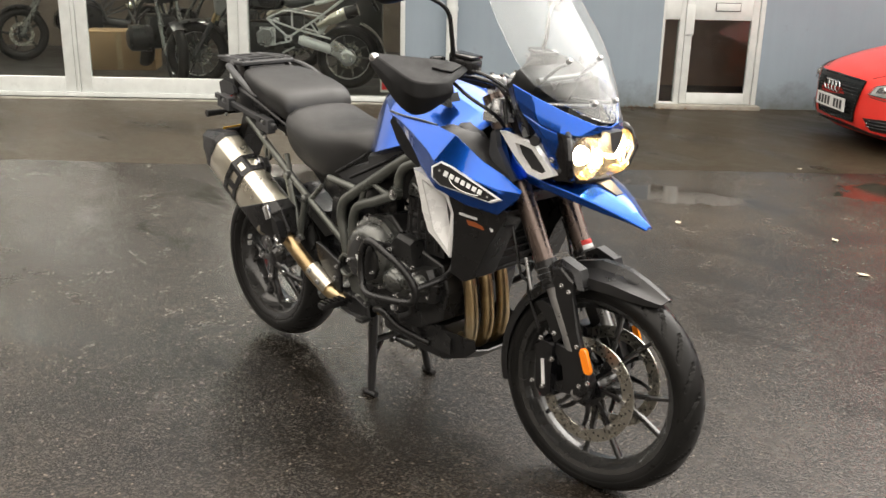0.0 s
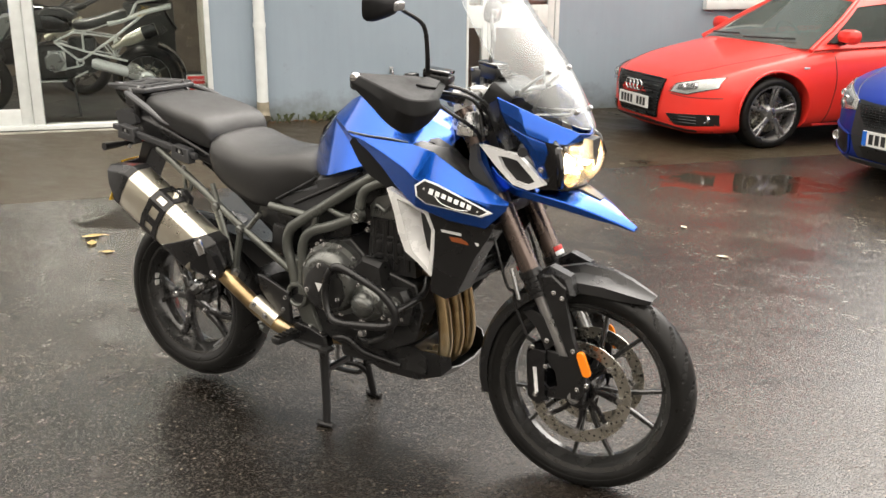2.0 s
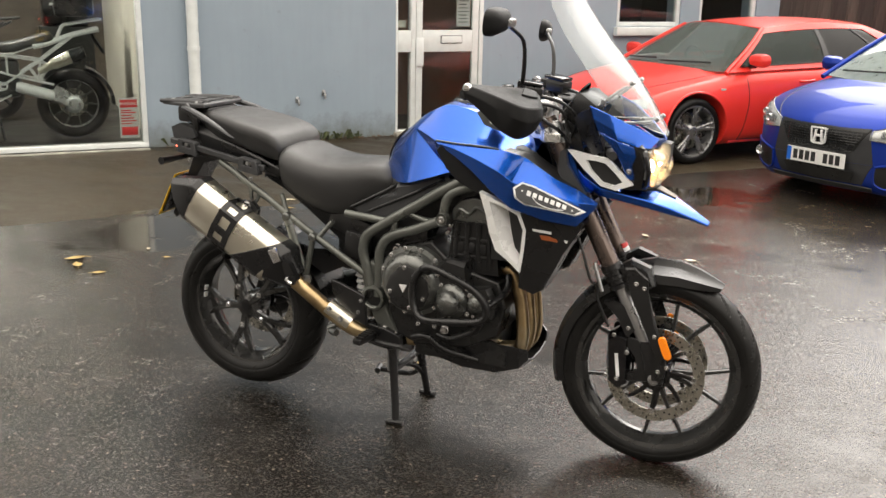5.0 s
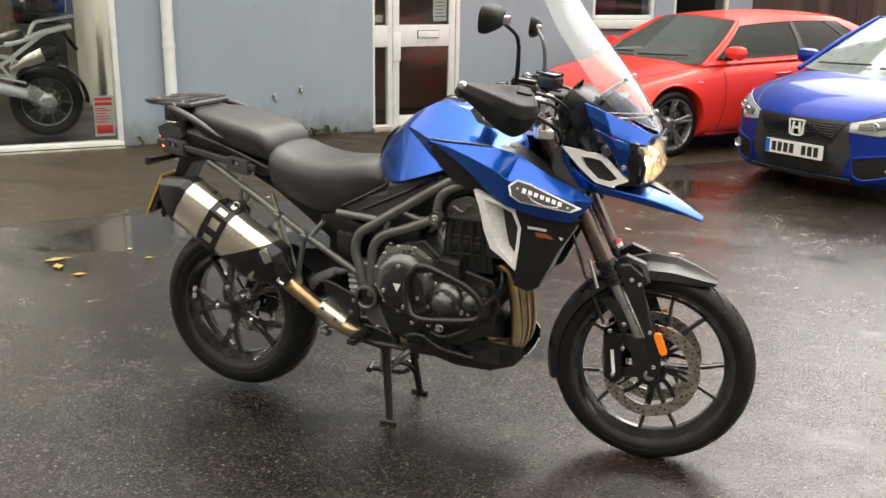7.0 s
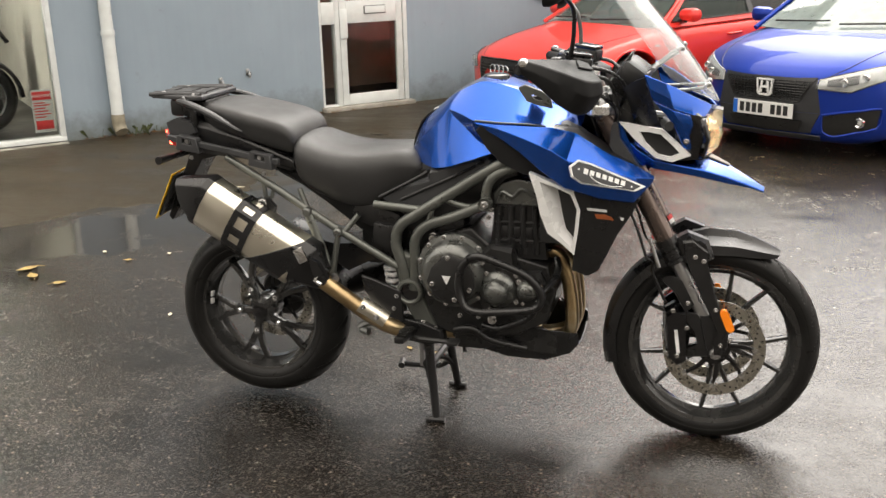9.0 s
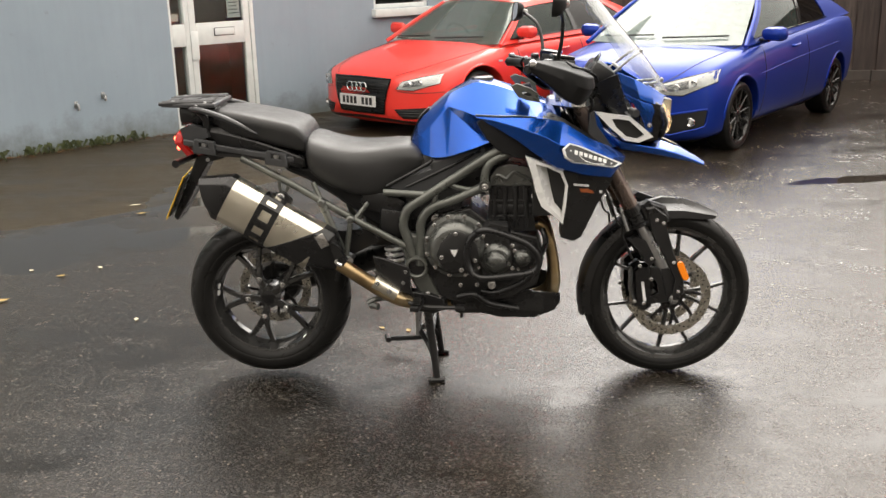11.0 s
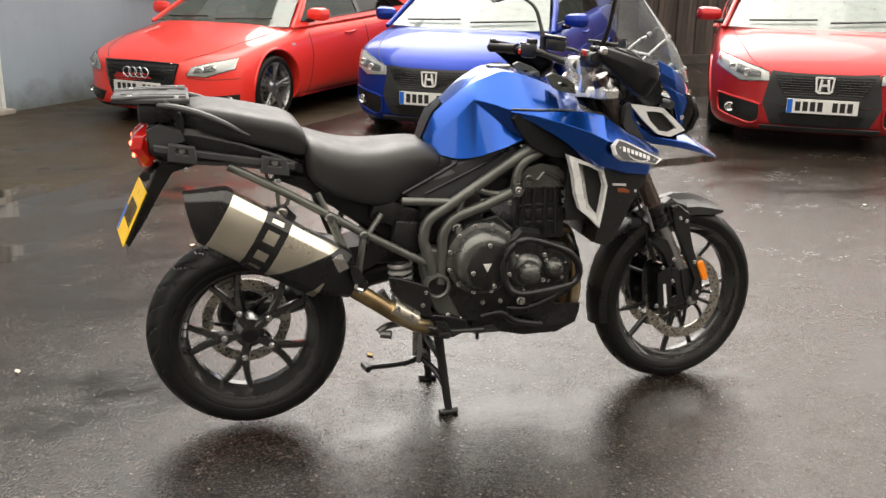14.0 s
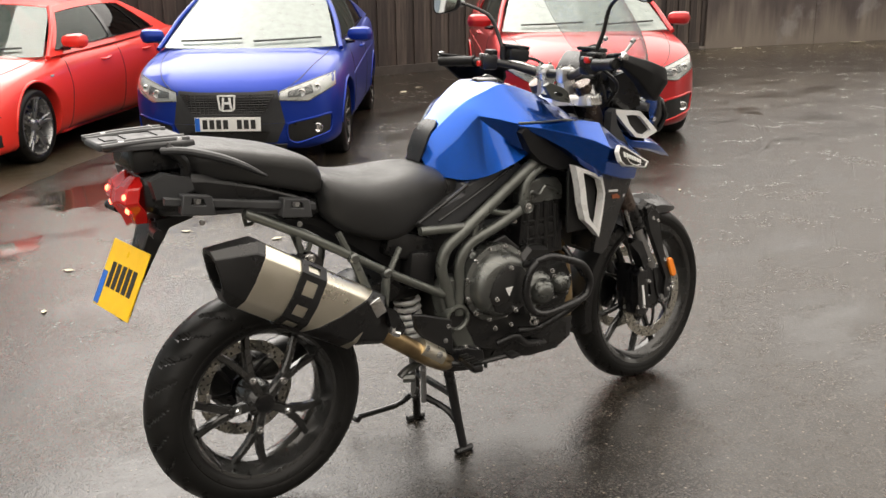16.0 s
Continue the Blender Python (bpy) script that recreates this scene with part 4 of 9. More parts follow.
    prism(bm, [(0.615, 0.452), (0.70, 0.440), (0.735, 0.360), (0.775, 0.320), (0.745, 0.308), (0.66, 0.300), (0.65, 0.318), (0.700, 0.340), (0.69, 0.385), (0.66, 0.42)], y + 0.005 * s, y + 0.016 * s, 0.003)
    part("bracket", bm, PLASTIC, cal, "", 30)
    bm = B()
    for bx, bz in ((0.622, 0.452), (0.605, 0.318), (0.664, 0.478), (0.64, 0.31), (0.665, 0.40)):
        bolt(bm, bx, y + 0.030 * s, bz, 0.006, s, 0.008)
    part("bolt", bm, CHROME, cal)
    bm = B()
    box(bm, (0.638, y + 0.0315 * s, 0.355), (0.010, 0.002, 0.075), 0.0, (0, -8, 0))
    part("print", bm, WHITEINK, cal, "white printed bar")
    # hose
    bm = B()
    tube(bm, [(0.36, 0.06 * s, 1.03), (0.43, 0.085 * s, 0.86), (0.50, 0.125 * s, 0.72), (0.535, 0.128 * s, 0.62), (0.555, 0.12 * s, 0.60), (0.56, 0.118 * s, 0.56), (0.60, 0.11 * s, 0.47)], 0.0045, 8, 5)
    part("brake_hose", bm, PLASTIC, moto, "black rubber brake hose")
    bm = B()
    tube(bm, [(0.545, 0.125 * s, 0.67), (0.575, 0.13 * s, 0.585)], 0.006, 8, 1)
    part("hose_fitting", bm, ALLOY, moto)

# front mudguard: a peaked shell over the wheel with a hugger behind
bm = B()
rows = []
for a, w, rr, peak in ((118, 0.078, 0.338, 0.010), (105, 0.082, 0.342, 0.013), (92, 0.082, 0.345, 0.018), (80, 0.078, 0.346, 0.018), (70, 0.068, 0.347, 0.014), (62, 0.052, 0.351, 0.009), (56.5, 0.034, 0.356, 0.005)):
    c, s = math.cos(radians(a)), math.sin(radians(a))
    row = []
    for u, drop in ((-1, 0.048), (-0.94, 0.020), (-0.62, 0.012), (-0.34, 0.002), (-0.16, -peak), (0.16, -peak), (0.34, 0.002), (0.62, 0.012), (0.94, 0.020), (1, 0.048)):
        q = rr - drop * (w / 0.08)
        row.append((FX - 0.015 + q * c, u * w, FZ + q * s))
    rows.append(row)
grid(bm, rows)
thicken(bm, 0.004)
part("front_mudguard", bm, PLASTIC, moto, "wet black peaked front mudguard", 22)
bm = B()
rows = []
for k in range(10):
    a = 120 + k * 8.2
    rr, w = 0.338, 0.072 - 0.0025 * k
    c, s = math.cos(radians(a)), math.sin(radians(a))
    rows.append([(FX + (rr - d) * c, u * w, FZ + (rr - d) * s) for u, d in ((-1, 0.04), (-0.9, 0.014), (-0.4, 0.0), (0.4, 0.0), (0.9, 0.014), (1, 0.04))])
grid(bm, rows)
thicken(bm, 0.004)
part("mudguard_rear", bm, PLASTIC, moto, "black rear half of the front mudguard", 40)
for s in (-1, 1):
    bm = B()
    prism(bm, [(0.615, 0.665), (0.655, 0.690), (0.715, 0.668), (0.735, 0.615), (0.690, 0.585), (0.64, 0.60)], 0.070 * s, 0.125 * s, 0.012)
    part("mudguard_mount", bm, PLASTIC, moto, "", 30)

# yokes, bar and controls
bm = B()
prism(bm, [(0.415, -0.135), (0.44, -0.09), (0.42, -0.03), (0.42, 0.03), (0.44, 0.09), (0.415, 0.135), (0.365, 0.135), (0.335, 0.06), (0.30, 0.03), (0.30, -0.03), (0.335, -0.06), (0.365, -0.135)], 1.035, 1.068, 0.008, "xy")
part("top_yoke", bm, BRIGHTALLOY, moto, "bright cast top yoke", 30)
for s in (-1, 1):
    part("fork_cap", lathe(B(), [(0, 1.10), (0.022, 1.098), (0.028, 1.085), (0.034, 1.07), (0.036, 1.035), (0.03, 1.03)], (0.385, 0.098 * s, 0), "z", 20), ALLOY, moto)
bm = B()
prism(bm, [(0.50, -0.14), (0.52, -0.05), (0.52, 0.05), (0.50, 0.14), (0.44, 0.14), (0.42, 0.05), (0.42, -0.05), (0.44, -0.14)], 0.82, 0.85, 0.006, "xy")
part("bottom_yoke", bm, PLASTIC, moto, "", 30)
BAR = [(0.219, -0.402, 1.200), (0.252, -0.30, 1.188), (0.302, -0.19, 1.168), (0.345, -0.085, 1.135), (0.352, 0.0, 1.130), (0.335, 0.085, 1.132), (0.28, 0.19, 1.155), (0.21, 0.29, 1.160), (0.16, 0.385, 1.155)]
bars_ob = part("handlebar", tube(B(), BAR, [0.011, 0.011, 0.012, 0.015, 0.016, 0.015, 0.012, 0.011, 0.011], 14, 5), PLASTIC, moto, "black tapered handlebar")
for s in (-1, 1):
    bm = B()
    box(bm, (0.348, 0.05 * s, 1.085), (0.05, 0.034, 0.07), 0.008)
    box(bm, (0.345, 0.05 * s, 1.132), (0.06, 0.036, 0.05), 0.012)
    part("riser", bm, BRIGHTALLOY, bars_ob, "bright alloy bar clamp")
    bm = B()
    for dx in (-0.02, 0.02):
        lathe(bm, [(0, 1.163), (0.006, 1.163), (0.007, 1.155), (0.007, 1.15)], (0.345 + dx, 0.05 * s, 0), "z", 8)
    part("clamp_bolt", bm, CHROME, bars_ob)


def along_bar(t):
    p = smooth_path(BAR, 8)
    f = t * (len(p) - 1)
    i = min(int(f), len(p) - 2)
    return p[i].lerp(p[i + 1], f - i)


for s, t0, t1 in ((-1, 0.0, 0.15), (1, 1.0, 0.85)):
    a, b = along_bar(t0), along_bar(t1)
    bm = B()
    tube(bm, [a.lerp(b, u) for u in (0, 0.05, 0.1, 0.5, 0.92, 0.97, 1)], [0.014, 0.0175, 0.0165, 0.0165, 0.0165, 0.019, 0.019], 16, 1)
    part("grip", bm, RUBBER, bars_ob, "black rubber grip")
    c = along_bar(0.20 if s < 0 else 0.80)
    bm = B()
    box(bm, c, (0.055, 0.06, 0.05), 0.012, (0, 0, -22 * s))
    box(bm, c + Vector((0.01, 0, 0.03)), (0.03, 0.04, 0.02), 0.006)
    part("switchgear", bm, PLASTIC, bars_ob)
    bm = B()
    box(bm, c + Vector((-0.028, 0.012 * s, -0.005 if s > 0 else 0.02)), (0.014, 0.02, 0.018), 0.004)
    part("switch", bm, REDPART, bars_ob, "red switch")
    bm = B()
    for q in range(3):
        box(bm, c + Vector((-0.024, -0.02 + 0.015 * q, 0.024)), (0.012, 0.009, 0.01), 0.002)
    part("button", bm, ALLOY, bars_ob)
    # lever
    l0 = along_bar(0.24 if s < 0 else 0.76) + Vector((0.035, 0, -0.005))
    l1 = a + Vector((0.065, -0.01 * s, -0.02))
    bm = B()
    tube(bm, [l0, l0.lerp(l1, 0.3) + Vector((0.015, 0, 0)), l0.lerp(l1, 0.7) + Vector((0.008, 0, 0)), l1], [0.009, 0.007, 0.006, 0.008], 8, 4, flat=0.7)
    part("lever", bm, PLASTIC, bars_ob)
    # reservoir
    bm = B()
    box(bm, along_bar(0.27 if s < 0 else 0.73) + Vector((0.035, 0, 0.03)), (0.07, 0.06, 0.04), 0.008, (0, 8, -15 * s))
    res = part("reservoir", bm, PLASTIC, bars_ob)
    bm = B()
    box(bm, along_bar(0.27 if s < 0 else 0.73) + Vector((0.032, 0, 0.056)), (0.074, 0.064, 0.012), 0.004, (0, 8, -15 * s))
    part("reservoir_lid", bm, GLOSSBLACK, res)
    # hand guard: an upright outer face, a tray sloping up inward from its ridge, and a front that wraps inward
    e = a + Vector((0.018, 0.0, 0.018))
    bm = B()
    k = 1.0 if s < 0 else -1.0
    shell = (((0.006, 0.017, 0.028), (0.003, -0.012, 0.032), (0.003, -0.022, 0.012), (0.009, -0.014, -0.008), (0.013, 0.007, -0.010)),
             ((0.051, 0.072, 0.022), (0.061, -0.018, 0.016), (0.066, -0.028, -0.010), (0.066, -0.020, -0.047), (0.061, 0.002, -0.050)),
             ((0.096, 0.127, 0.016), (0.119, -0.025, -0.001), (0.121, -0.033, -0.035), (0.116, -0.018, -0.090), (0.106, 0.012, -0.092)),
             ((0.126, 0.167, 0.010), (0.173, -0.022, -0.020), (0.179, -0.026, -0.060), (0.159, -0.003, -0.116), (0.143, 0.027, -0.112)),
             ((0.140, 0.184, 0.003), (0.198, 0.004, -0.028), (0.204, 0.006, -0.068), (0.184, 0.026, -0.112), (0.166, 0.046, -0.104)),
             ((0.152, 0.197, -0.004), (0.214, 0.040, -0.030), (0.219, 0.044, -0.062), (0.201, 0.054, -0.094), (0.180, 0.066, -0.090)),
             ((0.160, 0.206, -0.014), (0.204, 0.104, -0.036), (0.207, 0.107, -0.058), (0.194, 0.108, -0.076), (0.178, 0.108, -0.076)))
    rows = [smooth_path([(a.x + row[i][0], a.y + row[i][1] * k, a.z + row[i][2]) for row in shell], 3) for i in range(5)]
    grid(bm, rows)
    thicken(bm, 0.010)
    guard = part("hand_guard", bm, GUARD, bars_ob, "bulky black plastic hand guard", 42, 0, 0.004)
    bm = B()
    tray = [[Vector((a.x + row[i][0], a.y + row[i][1] * k, a.z + row[i][2])) for i in (0, 1)] for row in shell[3:6]]
    grid(bm, [[p.lerp(q, u) + Vector((0, 0, 0.007)) for p, q in tray] for u in (0.10, 0.30, 0.48)])
    thicken(bm, 0.006)
    part("guard_plate", bm, GUARD, guard, "raised plate on the guard", 30, 0, 0.002)
    bm = B()
    lathe(bm, [(0, -0.014), (0.010, -0.013), (0.014, -0.008), (0.015, 0.0), (0.013, 0.004)], (0, 0, 0), "y", 16)
    bm.transform(Matrix.Translation(e + Vector((-0.002, -0.008 * k, 0.0))) @ pose(0, 0, 0, 0, 0, 0 if k > 0 else 180))
    part("bar_end", bm, CHROME, guard, "bright bar end bolt")

# mirrors
for s, base, knee, head in ((-1, (0.322, -0.201, 1.20), (0.338, -0.246, 1.345), (0.308, -0.400, 1.404)), (1, (0.292, 0.200, 1.19), (0.272, 0.252, 1.305), (0.192, 0.388, 1.350))):
    b, k, h = Vector(base), Vector(knee), Vector(head)
    m = part("mirror", tube(B(), [b, b + (k - b) * 0.5 + Vector((0.006, 0, 0)), k, k + (h - k) * 0.45 + Vector((0, 0, 0.012)), h + Vector((0.02, -0.02 * s, 0))], [0.0075, 0.0065, 0.006, 0.0055, 0.0055], 10, 5), PLASTIC, moto, "black stalk mirror")
    bm = B()
    lathe(bm, [(0.0, 0.036), (0.024, 0.034), (0.049, 0.023), (0.061, 0.009), (0.063, -0.004), (0.058, -0.006), (0.056, -0.002)], (0, 0, 0), "x", 28)
    for v in bm.verts:  # a rounded oblong, taller at its outer end
        a = math.atan2(v.co.z, v.co.y)
        q = (abs(math.cos(a)) ** 3.4 + abs(math.sin(a)) ** 3.4) ** (-1 / 3.4)
        v.co.y, v.co.z = v.co.y * q * 1.04, v.co.z * q * (0.64 + 0.10 * v.co.y * s / 0.06)
    place = Matrix.Translation(h) @ pose(0, 0, 0, -6 * s, 8, 10 * s) @ Matrix.Scale(0.92, 4)
    bm.transform(place)
    part("mirror_shell", bm, GUARD, m, "rounded black mirror shell")
    bm = B()
    lathe(bm, [(0.0, -0.0015), (0.057, -0.0015), (0.057, -0.0035), (0.0, -0.0035)], (0, 0, 0), "x", 28)
    for v in bm.verts:  # a rounded oblong, taller at its outer end
        a = math.atan2(v.co.z, v.co.y)
        q = (abs(math.cos(a)) ** 3.4 + abs(math.sin(a)) ** 3.4) ** (-1 / 3.4)
        v.co.y, v.co.z = v.co.y * q * 1.04, v.co.z * q * (0.64 + 0.10 * v.co.y * s / 0.06)
    bm.transform(place)
    part("mirror_glass", bm, MIRROR, m, "mirror glass")
    bm = B()
    box(bm, h + Vector((0.030, -0.030 * s, -0.004)), (0.022, 0.040, 0.024), 0.006, (0, 10, 20 * s))
    part("mirror_joint", bm, ALLOY, m, "bright mirror joint")
    bm = B()
    tube(bm, [b - Vector((0, 0, 0.03)), b + Vector((0, 0, 0.02))], 0.013, 10, 1)
    part("mirror_boot", bm, PLASTIC, m)

# cables, instruments
bm = B()
box(bm, (0.475, 0, 1.135), (0.09, 0.20, 0.10), 0.02, (0, 35, 0))
dash = part("instrument_panel", bm, PLASTIC, moto, "black instrument panel")
bm = B()
lathe(bm, [(0, 0), (0.048, 0), (0.052, -0.006), (0.055, -0.002)], (0, 0, 0), "z", 24)
bm.transform(Matrix.Translation((0.452, -0.035, 1.175)) @ pose(0, 0, 0, 0, -55, 0))
part("dial", bm, GLOSSBLACK, dash)
for i, (p0, p1, p2, p3) in enumerate((((0.31, -0.20, 1.19), (0.43, -0.17, 1.17), (0.47, -0.10, 1.10), (0.40, -0.05, 0.98)), ((0.32, -0.17, 1.16), (0.42, -0.12, 1.14), (0.44, -0.08, 1.05), (0.42, -0.03, 0.95)),
                                   ((0.29, 0.18, 1.17), (0.40, 0.16, 1.16), (0.45, 0.1, 1.08), (0.40, 0.04, 0.97)), ((0.30, -0.23, 1.18), (0.40, -0.22, 1.12), (0.45, -0.15, 1.06), (0.43, -0.08, 0.99)))):
    part("cable", tube(B(), [p0, p1, p2, p3], 0.0055, 8, 6), PLASTIC, moto, "black control cable")
bm = B()
tube(bm, [(0.44, -0.115, 1.10), (0.455, -0.12, 1.04)], 0.006, 8, 1)
part("brake_pipe", bm, PLASTIC, moto, "black brake union")
bm = B()
box(bm, (0.46, 0, 1.0), (0.12, 0.16, 0.20), 0.02)
part("headstock_cover", bm, PLASTIC, moto)

# windscreen: curved clear shell
CV = [(0.738, 1.066), (0.690, 1.145), (0.628, 1.232), (0.528, 1.338), (0.438, 1.456), (0.402, 1.525)]
SV = [(0.600, 0.135, 1.142), (0.565, 0.190, 1.195), (0.520, 0.202, 1.270), (0.450, 0.196, 1.352), (0.392, 0.178, 1.448), (0.366, 0.142, 1.520)]
bm = B()
rows = []
for (cx, cz), (sx, sy, sz) in zip(CV, SV):
    rows.append([(sx + (cx - sx) * (1 - abs(u) ** 2.2), sy * u, sz + (cz - sz) * (1 - abs(u) ** 2.2)) for u in (-1, -0.8, -0.55, -0.3, 0, 0.3, 0.55, 0.8, 1)])
grid(bm, rows)
thicken(bm, 0.004)
scr = part("windscreen", bm, SCREEN, moto, "tall clear touring windscreen beaded with rain", 60, 1)
scr.visible_shadow = False
bm = B()
for y, x, z in ((-0.065, 0.612, 1.222), (0.065, 0.612, 1.222), (-0.045, 0.690, 1.118), (0.045, 0.690, 1.118)):
    q = B()
    lathe(q, [(0, 0.003), (0.005, 0.0028), (0.0075, 0.0), (0.0075, -0.012), (0, -0.012)], (0, 0, 0), "x", 14)
    q.transform(Matrix.Translation((x + 0.012, y, z + 0.006)) @ pose(0, 0, 0, 0, -38, 0))
    tmp = bpy.data.meshes.new("tmp")
    q.to_mesh(tmp)
    q.free()
    bm.from_mesh(tmp)
part("screen_bolt", bm, ALLOY, scr)
bm = B()
for s in (-1, 1):
    tube(bm, [(0.50, 0.08 * s, 1.13), (0.585, 0.075 * s, 1.20), (0.61, 0.066 * s, 1.215)], 0.005, 8, 4)
    tube(bm, [(0.52, 0.08 * s, 1.10), (0.66, 0.05 * s, 1.11), (0.685, 0.045 * s, 1.115)], 0.005, 8, 4)
tube(bm, [(0.545, -0.10, 1.168), (0.545, 0.10, 1.168)], 0.007, 8, 1)
part("screen_bracket", bm, ALLOY, moto, "grey alloy screen bracket")

# cowl cheeks, lamp, beak
for s in (-1, 1):
    bm = B()
    rows = [[(0.528, 0.185 * s, 1.166), (0.590, 0.168 * s, 1.140), (0.655, 0.115 * s, 1.102), (0.712, 0.045 * s, 1.065), (0.726, 0.0, 1.058)],
            [(0.540, 0.182 * s, 1.128), (0.600, 0.172 * s, 1.098), (0.660, 0.130 * s, 1.072), (0.705, 0.070 * s, 1.052), (0.722, 0.0, 1.050)],
            [(0.552, 0.172 * s, 1.092), (0.610, 0.165 * s, 1.066), (0.662, 0.138 * s, 1.046), (0.694, 0.10 * s, 1.038), (0.710, 0.06 * s, 1.040)]]
    grid(bm, rows)
    thicken(bm, 0.006)
    part("cowl", bm, BLUE, moto, "blue painted lamp cowl", 18, 0, 0.003)
    bm = B()
    rows = [[(0.556, 0.170 * s, 1.088), (0.610, 0.164 * s, 1.064), (0.664, 0.139 * s, 1.044)],
            [(0.595, 0.160 * s, 1.044), (0.630, 0.158 * s, 1.030), (0.668, 0.142 * s, 1.020)],
            [(0.622, 0.150 * s, 1.000), (0.645, 0.148 * s, 0.992), (0.664, 0.140 * s, 0.985)],
            [(0.640, 0.140 * s, 0.955), (0.650, 0.138 * s, 0.950), (0.662, 0.132 * s, 0.948)]]
    grid(bm, rows)
    thicken(bm, 0.006)
    part("cowl_cheek", bm, BLUE, moto, "blue painted cowl cheek", 18, 0, 0.002)
    bm = B()
    grid(bm, [[(0.530, 0.180 * s, 1.158), (0.553, 0.167 * s, 1.088), (0.572, 0.152 * s, 1.03)], [(0.500, 0.160 * s, 1.145), (0.522, 0.148 * s, 1.076), (0.540, 0.135 * s, 1.015)], [(0.468, 0.115 * s, 1.120), (0.490, 0.110 * s, 1.060), (0.505, 0.10 * s, 0.995)]])
    thicken(bm, 0.005)
    part("cockpit_panel", bm, PLASTIC, moto, "black inner cockpit panel", 30)
    # lamp side in black
    bm = B()
    rows = [[(0.655, 0.142 * s, 1.050), (0.675, 0.142 * s, 1.048), (0.692, 0.132 * s, 1.042)],
            [(0.655, 0.144 * s, 0.99), (0.682, 0.146 * s, 0.985), (0.704, 0.142 * s, 0.985)],
            [(0.640, 0.132 * s, 0.93), (0.668, 0.122 * s, 0.918), (0.694, 0.108 * s, 0.915)]]
    grid(bm, rows)
    thicken(bm, 0.008)
    part("lamp_side", bm, GLOSSBLACK, moto, "gloss black lamp surround", 30)
    # silver side lamp surround with its opening
    bm = B()
    outer = [(0.458, 1.026), (0.535, 1.014), (0.580, 1.008), (0.640, 0.957), (0.662, 0.935), (0.612, 0.915), (0.565, 0.925), (0.510, 0.972)]
    inner = [(0.518, 1.000), (0.546, 0.999), (0.578, 0.993), (0.617, 0.957), (0.632, 0.941), (0.607, 0.929), (0.570, 0.936), (0.534, 0.970)]
    ring_prism(bm, outer, inner, 0.132 * s, 0.150 * s)
    part("side_vent", bm, SILVER, moto, "silver angular vent surround", 25)
    bm = B()
    prism(bm, [(0.47, 1.012), (0.575, 1.0), (0.64, 0.945), (0.6, 0.922), (0.53, 0.95)], 0.09 * s, 0.136 * s)
    part("vent_inner", bm, INK, moto, "", 0)
    # indicator stub
    bm = B()
    tube(bm, [(0.585, 0.13 * s, 1.025), (0.60, 0.165 * s, 1.020)], 0.014, 12, 1)
    part("indicator", bm, GREYPLASTIC, moto)
    bm = B()
    bolt(bm, 0.648, 0.147 * s, 0.975, 0.007, s)
    part("bolt", bm, CHROME, moto)

bm = B()
box(bm, (0.645, 0, 0.975), (0.06, 0.26, 0.13), 0.02)
lamp = part("headlamp", bm, GLOSSBLACK, moto, "twin headlamp, lit, warm light")
for s in (-1, 1):
    bm = B()
    lathe(bm, [(0.012, -0.040), (0.022, -0.036), (0.036, -0.030), (0.046, -0.020), (0.053, -0.008), (0.058, 0.006), (0.061, 0.016)], (0, 0, 0), "x", 28)
    for v in bm.verts:
        v.co.y *= 1.12
    bm.transform(Matrix.Translation((0.690, 0.068 * s, 0.982)))
    part("reflector_bowl", bm, LAMPCHROME, lamp, "faceted reflector bowl", 15)
    bm = B()
    lathe(bm, [(0.0, 0.012), (0.012, 0.009), (0.022, -0.001), (0.026, -0.014), (0.026, -0.04)], (0.694, 0.068 * s, 0.982), "x", 20)
    part("bulb", bm, LAMP, lamp, "glowing bulb")
bm = B()
rows = []
for z, x0, w in ((1.046, 0.700, 0.112), (1.030, 0.724, 0.134), (0.985, 0.738, 0.143), (0.940, 0.730, 0.124), (0.918, 0.712, 0.094), (0.910, 0.700, 0.072)):
    rows.append([(x0 + 0.008 - 0.040 * abs(u) ** 2.5, w * u, z - 0.012 * (1 - abs(u)) * (1 if z > 0.98 else -0.6)) for u in (-1, -0.8, -0.5, -0.2, 0, 0.2, 0.5, 0.8, 1)])
grid(bm, rows)
thicken(bm, 0.003)
edge = [Vector(rw_[0]) for rw_ in rows] + [Vector(q) for q in rows[-1][1:-1]] + [Vector(rw_[-1]) for rw_ in reversed(rows)] + [Vector(q) for q in reversed(rows[0][1:-1])]
part("lamp_bezel", tube(B(), [q + Vector((-0.002, 0, 0)) for q in edge], 0.0105, 8, 1, True), GLOSSBLACK, lamp, "black lamp surround")
lens = part("lens", bm, LENS, lamp, "clear lamp lens", 40)
lens.visible_shadow = False
bm = B()
prism(bm, [(-0.03, 1.05), (0.03, 1.05), (0.018, 1.0), (0, 0.985), (-0.018, 1.0)], 0.70, 0.742, 0.004, "yz")
part("lamp_crown", bm, GREYPLASTIC, lamp)
